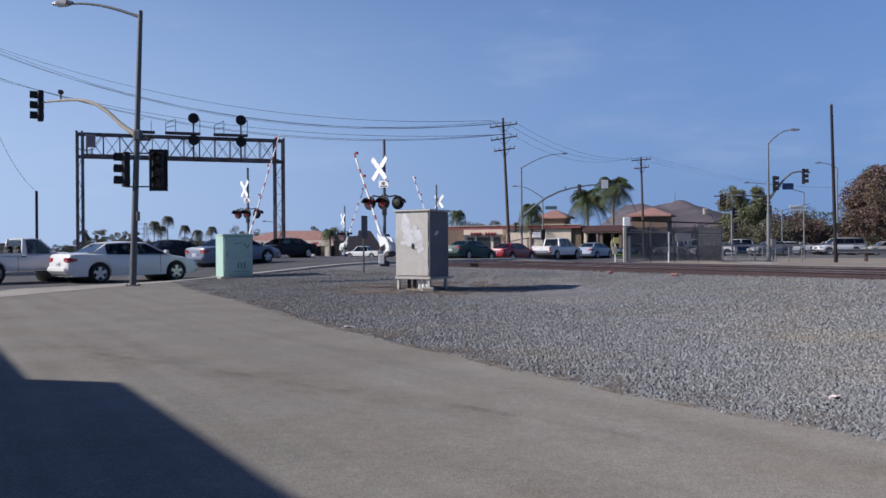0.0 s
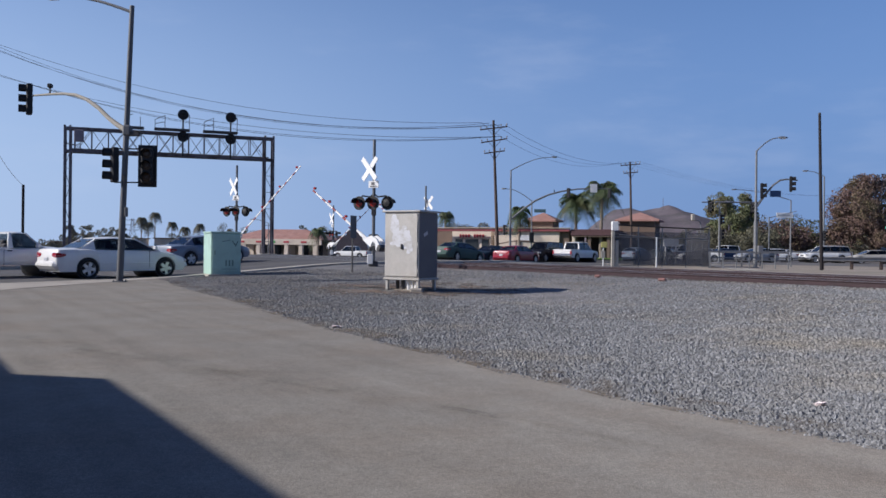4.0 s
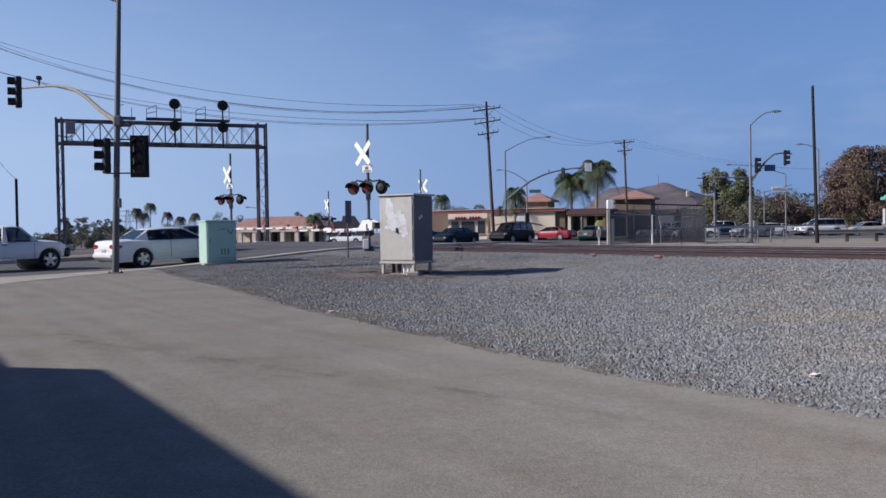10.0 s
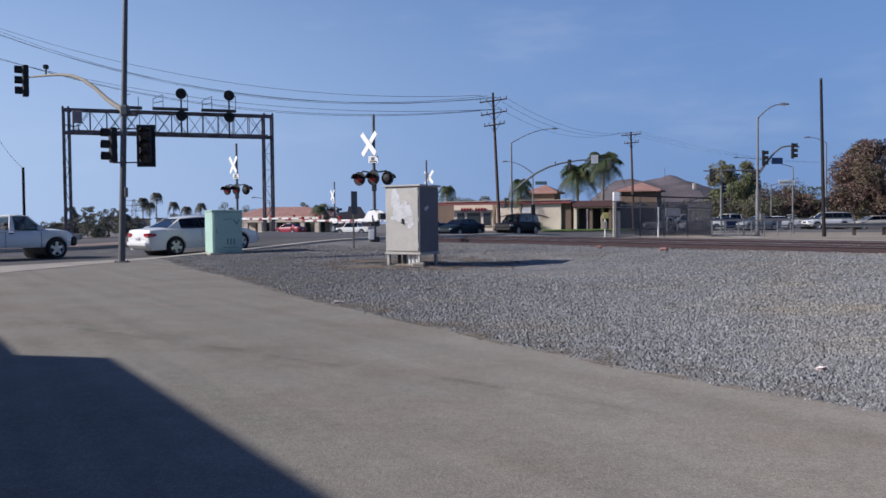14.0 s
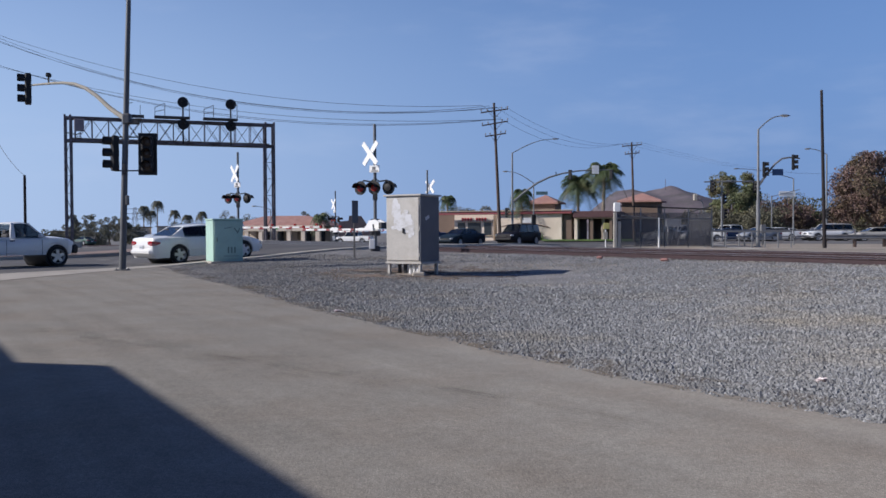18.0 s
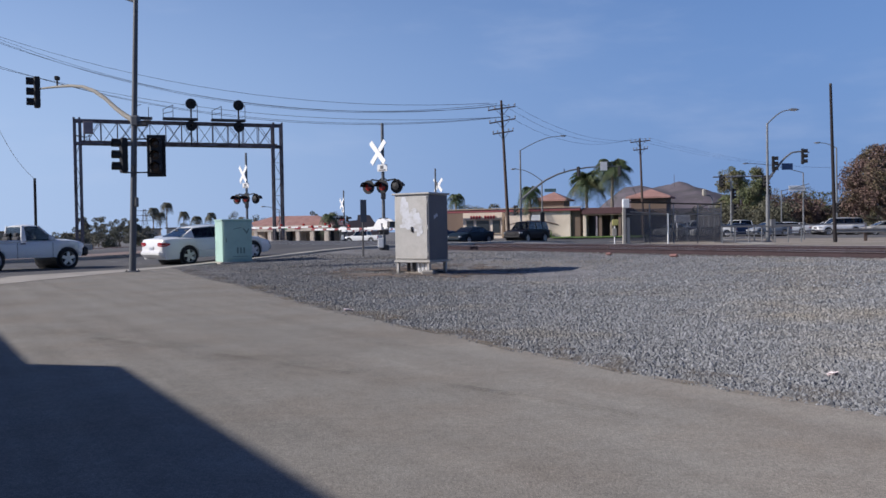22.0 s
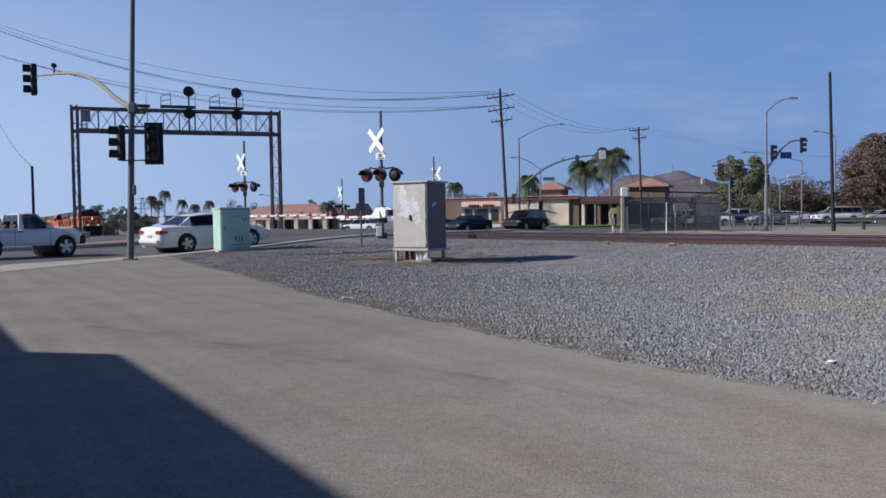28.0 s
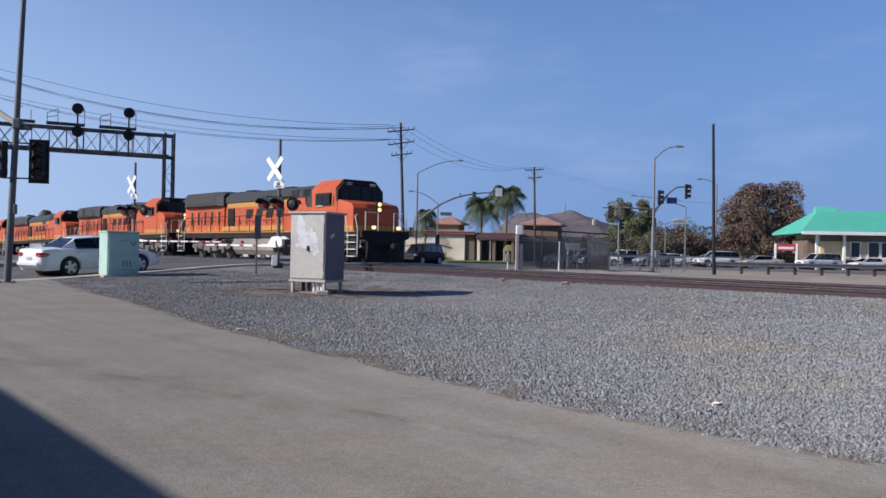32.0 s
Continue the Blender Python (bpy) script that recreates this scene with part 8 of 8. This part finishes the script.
for z in (13.5, 16.5, 19.2):
    part("crossarm", Shape().rod((-4.5, 0, z), (4.5, 0, z), 0.16, seg=4), GANTRYSTEEL, TOWER)
br = Shape()
for k in range(6):
    for sx in (-1, 1):
        w0, w1 = 2.2 - 1.7 * k / 6, 2.2 - 1.7 * (k + 1) / 6
        br.rod((sx * w0, -w0, k * 3.3), (-sx * w1, -w1, (k + 1) * 3.3), 0.07, seg=4)
part("bracing", br, GANTRYSTEEL, TOWER)

# orange paint marks beside the near rail
for a in (20.4, 23.2):
    p = MID + N * 4.0 + T * (a - 4)
    ob = link("painted_stone", Shape().box((0, 0, 0.05), (0.24, 0.2, 0.1), bevel=0.04), material("orange_marker_paint", (0.30, 0.16, 0.14), 0.8))
    ob.matrix_basis = pose(p.x, p.y, ground_z(p.x, p.y), 0, 0, a * 30)
    tagged(ob, "stone splashed with orange marker paint beside the rail", "stone", "painted stones")

# the store beside the camera, whose shadow falls on the driveway
STORE = thing("store_building", pose(0, 0, 0), "plain tan store building beside the driveway", "building")
SH = Vector((0.88, 0.12)) / 0.5 * 3.6
def store_xy(sx, sy):
    return sx - SH.x, sy - SH.y
c1, c2, c3, c4 = store_xy(3.7, -3.0), store_xy(-2.88, 7.58), store_xy(-3.82, 7.80), store_xy(-14.2, 24.0)
out = [c1, c2, c3, c4, (c4[0] - 14, c4[1] - 9), (c1[0] - 14, c1[1] - 9)]
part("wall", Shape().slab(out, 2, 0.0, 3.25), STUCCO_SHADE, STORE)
part("parapet", Shape().slab(out, 2, 3.25, 3.6), BROWNWALL, STORE)
# added plain wall, unseen behind the camera, that blocks skylight from the shadowed driveway
SKYBLOCK_WALL = thing("store_building", pose(14, -14, 0), "added unseen tan wall behind the camera, blocks skylight", "building")
part("wall", Shape().box((0, 0, 3.2), (44, 8, 6.4)), STUCCO_SHADE, SKYBLOCK_WALL)
part("parapet", Shape().box((0, 0, 6.55), (44.6, 8.6, 0.35), bevel=0.03), BROWNWALL, SKYBLOCK_WALL)

# white pickup pulled up on the far side of the crossing
FARCAR = copy_thing(TRAFFIC["crew"], pose(-12.2, 126.0, road_z(-12.2, 126.0), 0, 0, 160))
tagged(FARCAR, "white pickup truck standing beyond the crossing", "pickup truck")


# ---- what moves ----
def motions():
    lower = ([(0, 67), (1, 59), (2, 51.5), (3, 43), (4, 34), (4.5, 30), (5.5, 22), (6.5, 15), (7, 10), (7.6, 3), (8.2, 0), (32, 0)],
             [(0, 65), (1, 59.5), (2, 52), (3, 46.5), (4, 37.5), (4.5, 33), (5.5, 23), (6.5, 13), (7, 9), (7.8, 3), (8.4, 0), (32, 0)])
    for gate, pivot, k in GATES:
        walk(gate, [(t, pivot @ pose(0, 0, 0, 0, -a, 0)) for t, a in lower[k]])
    # the white sedan creeps forward, its wheels roll
    creep = [(0, -4.18), (3.5, -4.18), (4.5, -3.9), (5.5, -3.2), (6.5, -2.6), (7.5, -2.25), (8.5, -2.1), (9.5, -1.9), (10.5, -1.6), (11.5, -1.3), (12.5, -0.98), (13.5, -0.7), (14.5, -0.52), (16, -0.46), (32, -0.46)]
    walk(SEDAN, [(t, at_road(a + 1.45, 2.05) @ pose(-1.42, 0, 0, 0, 0, -5.5) @ pose(1.42, 0, 0)) for t, a in creep])
    for wh in SEDAN_WHEELS:
        home = wh.matrix_basis.copy()
        rows = []
        for i in range(33):
            t = i * 0.5
            rows.append((t, home @ pose(0, 0, 0, 0, math.degrees((interp(creep, t) + 4.18) / 0.335), 0)))
        walk(wh, rows + [(32, rows[-1][1])])
    drives = {
        "silver": (9.4, False, [(0, 8.3), (1, 8.3), (2, 7.9), (3, 7.6), (4, 7.1), (5, 6.8), (6.5, 6.6), (7.5, 6.5), (32, 6.5)]),
        # these two wait beyond the tracks and turn left into the cross street: time, along, across, turn
        "green": (10.5, False, [(0, 31.2), (3, 31.2), (4.2, 31.2), (5, 32.4), (6, 35.8), (6.5, 37.8), (7, 39.9), (7.5, 42.5), (8, 45.8), (8.5, 49.2), (9, 52.3), (9.5, 53.8), (10, 54.8, 10.6, 8), (10.5, 56.6, 11.4, 35), (11, 58.5, 14.3, 75), (11.5, 59.5, 17.0, 90), (12, 59.8, 19.4, 90), (13, 60, 26, 90), (14, 60, 36, 90), (16, 60, 66, 90), (18, 60, 110, 90), (32, 60, 450, 90)]),
        "red": (10.5, False, [(0, 37.1), (2.1, 37.3), (2.8, 37.7), (3.5, 38.7), (4.2, 40.3), (4.5, 41.8), (5.5, 47), (6.5, 53.2), (7, 55.6), (7.5, 57.0, 10.5, 5), (8.5, 58.5, 11.0, 22), (9, 59.9, 13.0, 65), (9.5, 60.6, 16.2, 88), (10, 60.8, 18.4, 90), (10.5, 60.8, 20.8, 90), (11, 60.8, 24, 90), (12, 60.8, 32, 90), (14, 60.8, 60, 90), (16, 60.8, 100, 90), (32, 60.8, 460, 90)]),
        "crew": (10.5, False, [(0, 44.4), (1.4, 44.5), (2.1, 45.1), (2.8, 46.1), (3.5, 48.4), (4.2, 51.2), (4.5, 53), (6, 63), (9, 86), (14, 125), (32, 280)]),
        "blue": (10.5, False, [(0, 51.6), (0.7, 52.3), (1.4, 53), (2.1, 55), (2.8, 57.5), (4, 64), (6, 77), (10, 107), (32, 290)]),
        "suv": (12.8, True, [(0, 82), (1.5, 65), (2.5, 56), (3.5, 50), (4.5, 47), (5.5, 45.2), (6.5, 44.3), (7.5, 43.4), (8.3, 43.2), (32, 43.2)]),
        "dark": (15.4, True, [(0, 72), (1.5, 57), (2.5, 50), (3.5, 45), (4.5, 42), (5.5, 39.9), (6.5, 38.7), (7.3, 38.3), (32, 38.3)]),
        "navy": (18.9, True, [(0, 78), (1.5, 60), (2.5, 51), (3.5, 45.5), (4.5, 42), (5.5, 39.5), (6.5, 38), (7.5, 37.5), (32, 37.5)]),
        "oncoming_a": (20.0, True, [(0, 11.8), (1, 4.2), (2, -4), (4, -20), (32, -250)]),
        "oncoming_b": (20.0, True, [(0, 21.5), (1, 12.6), (2, 4), (4, -12.5), (32, -242)]),
    }
    for name, (s, back, rows) in drives.items():
        walk(TRAFFIC[name], [(r[0], at_road(r[1], r[2] if len(r) > 2 else s, back) @ pose(0, 0, 0, 0, 0, r[3] if len(r) > 3 else 0)) for r in rows])

    # the train comes in along the far track
    c = MID + N * -2.15
    home = pose(c.x, c.y, 0, 0, 0, TRACK_TURN)
    for car, behind in TRAIN:
        rows = []
        for t in [0, 0.1, 4, 8, 12, 16, 20, 22, 23, 24, 25, 26, 26.5, 27, 27.5, 28, 28.5, 29, 29.5, 30, 30.5, 31, 31.5, 31.9, 32]:
            b = 27.7 * (32 - t) + behind - 1.5
            p, turn = bend(b)
            nose = math.degrees(math.atan2(fall(b + 20) - fall(b), 20))
            rows.append((t, home @ pose(p.x, p.y, RAIL_TOP - fall(b), 0, 0, turn) @ pose(0, 0, 0, 0, -nose, 0)))
        walk(car, rows)


motions()
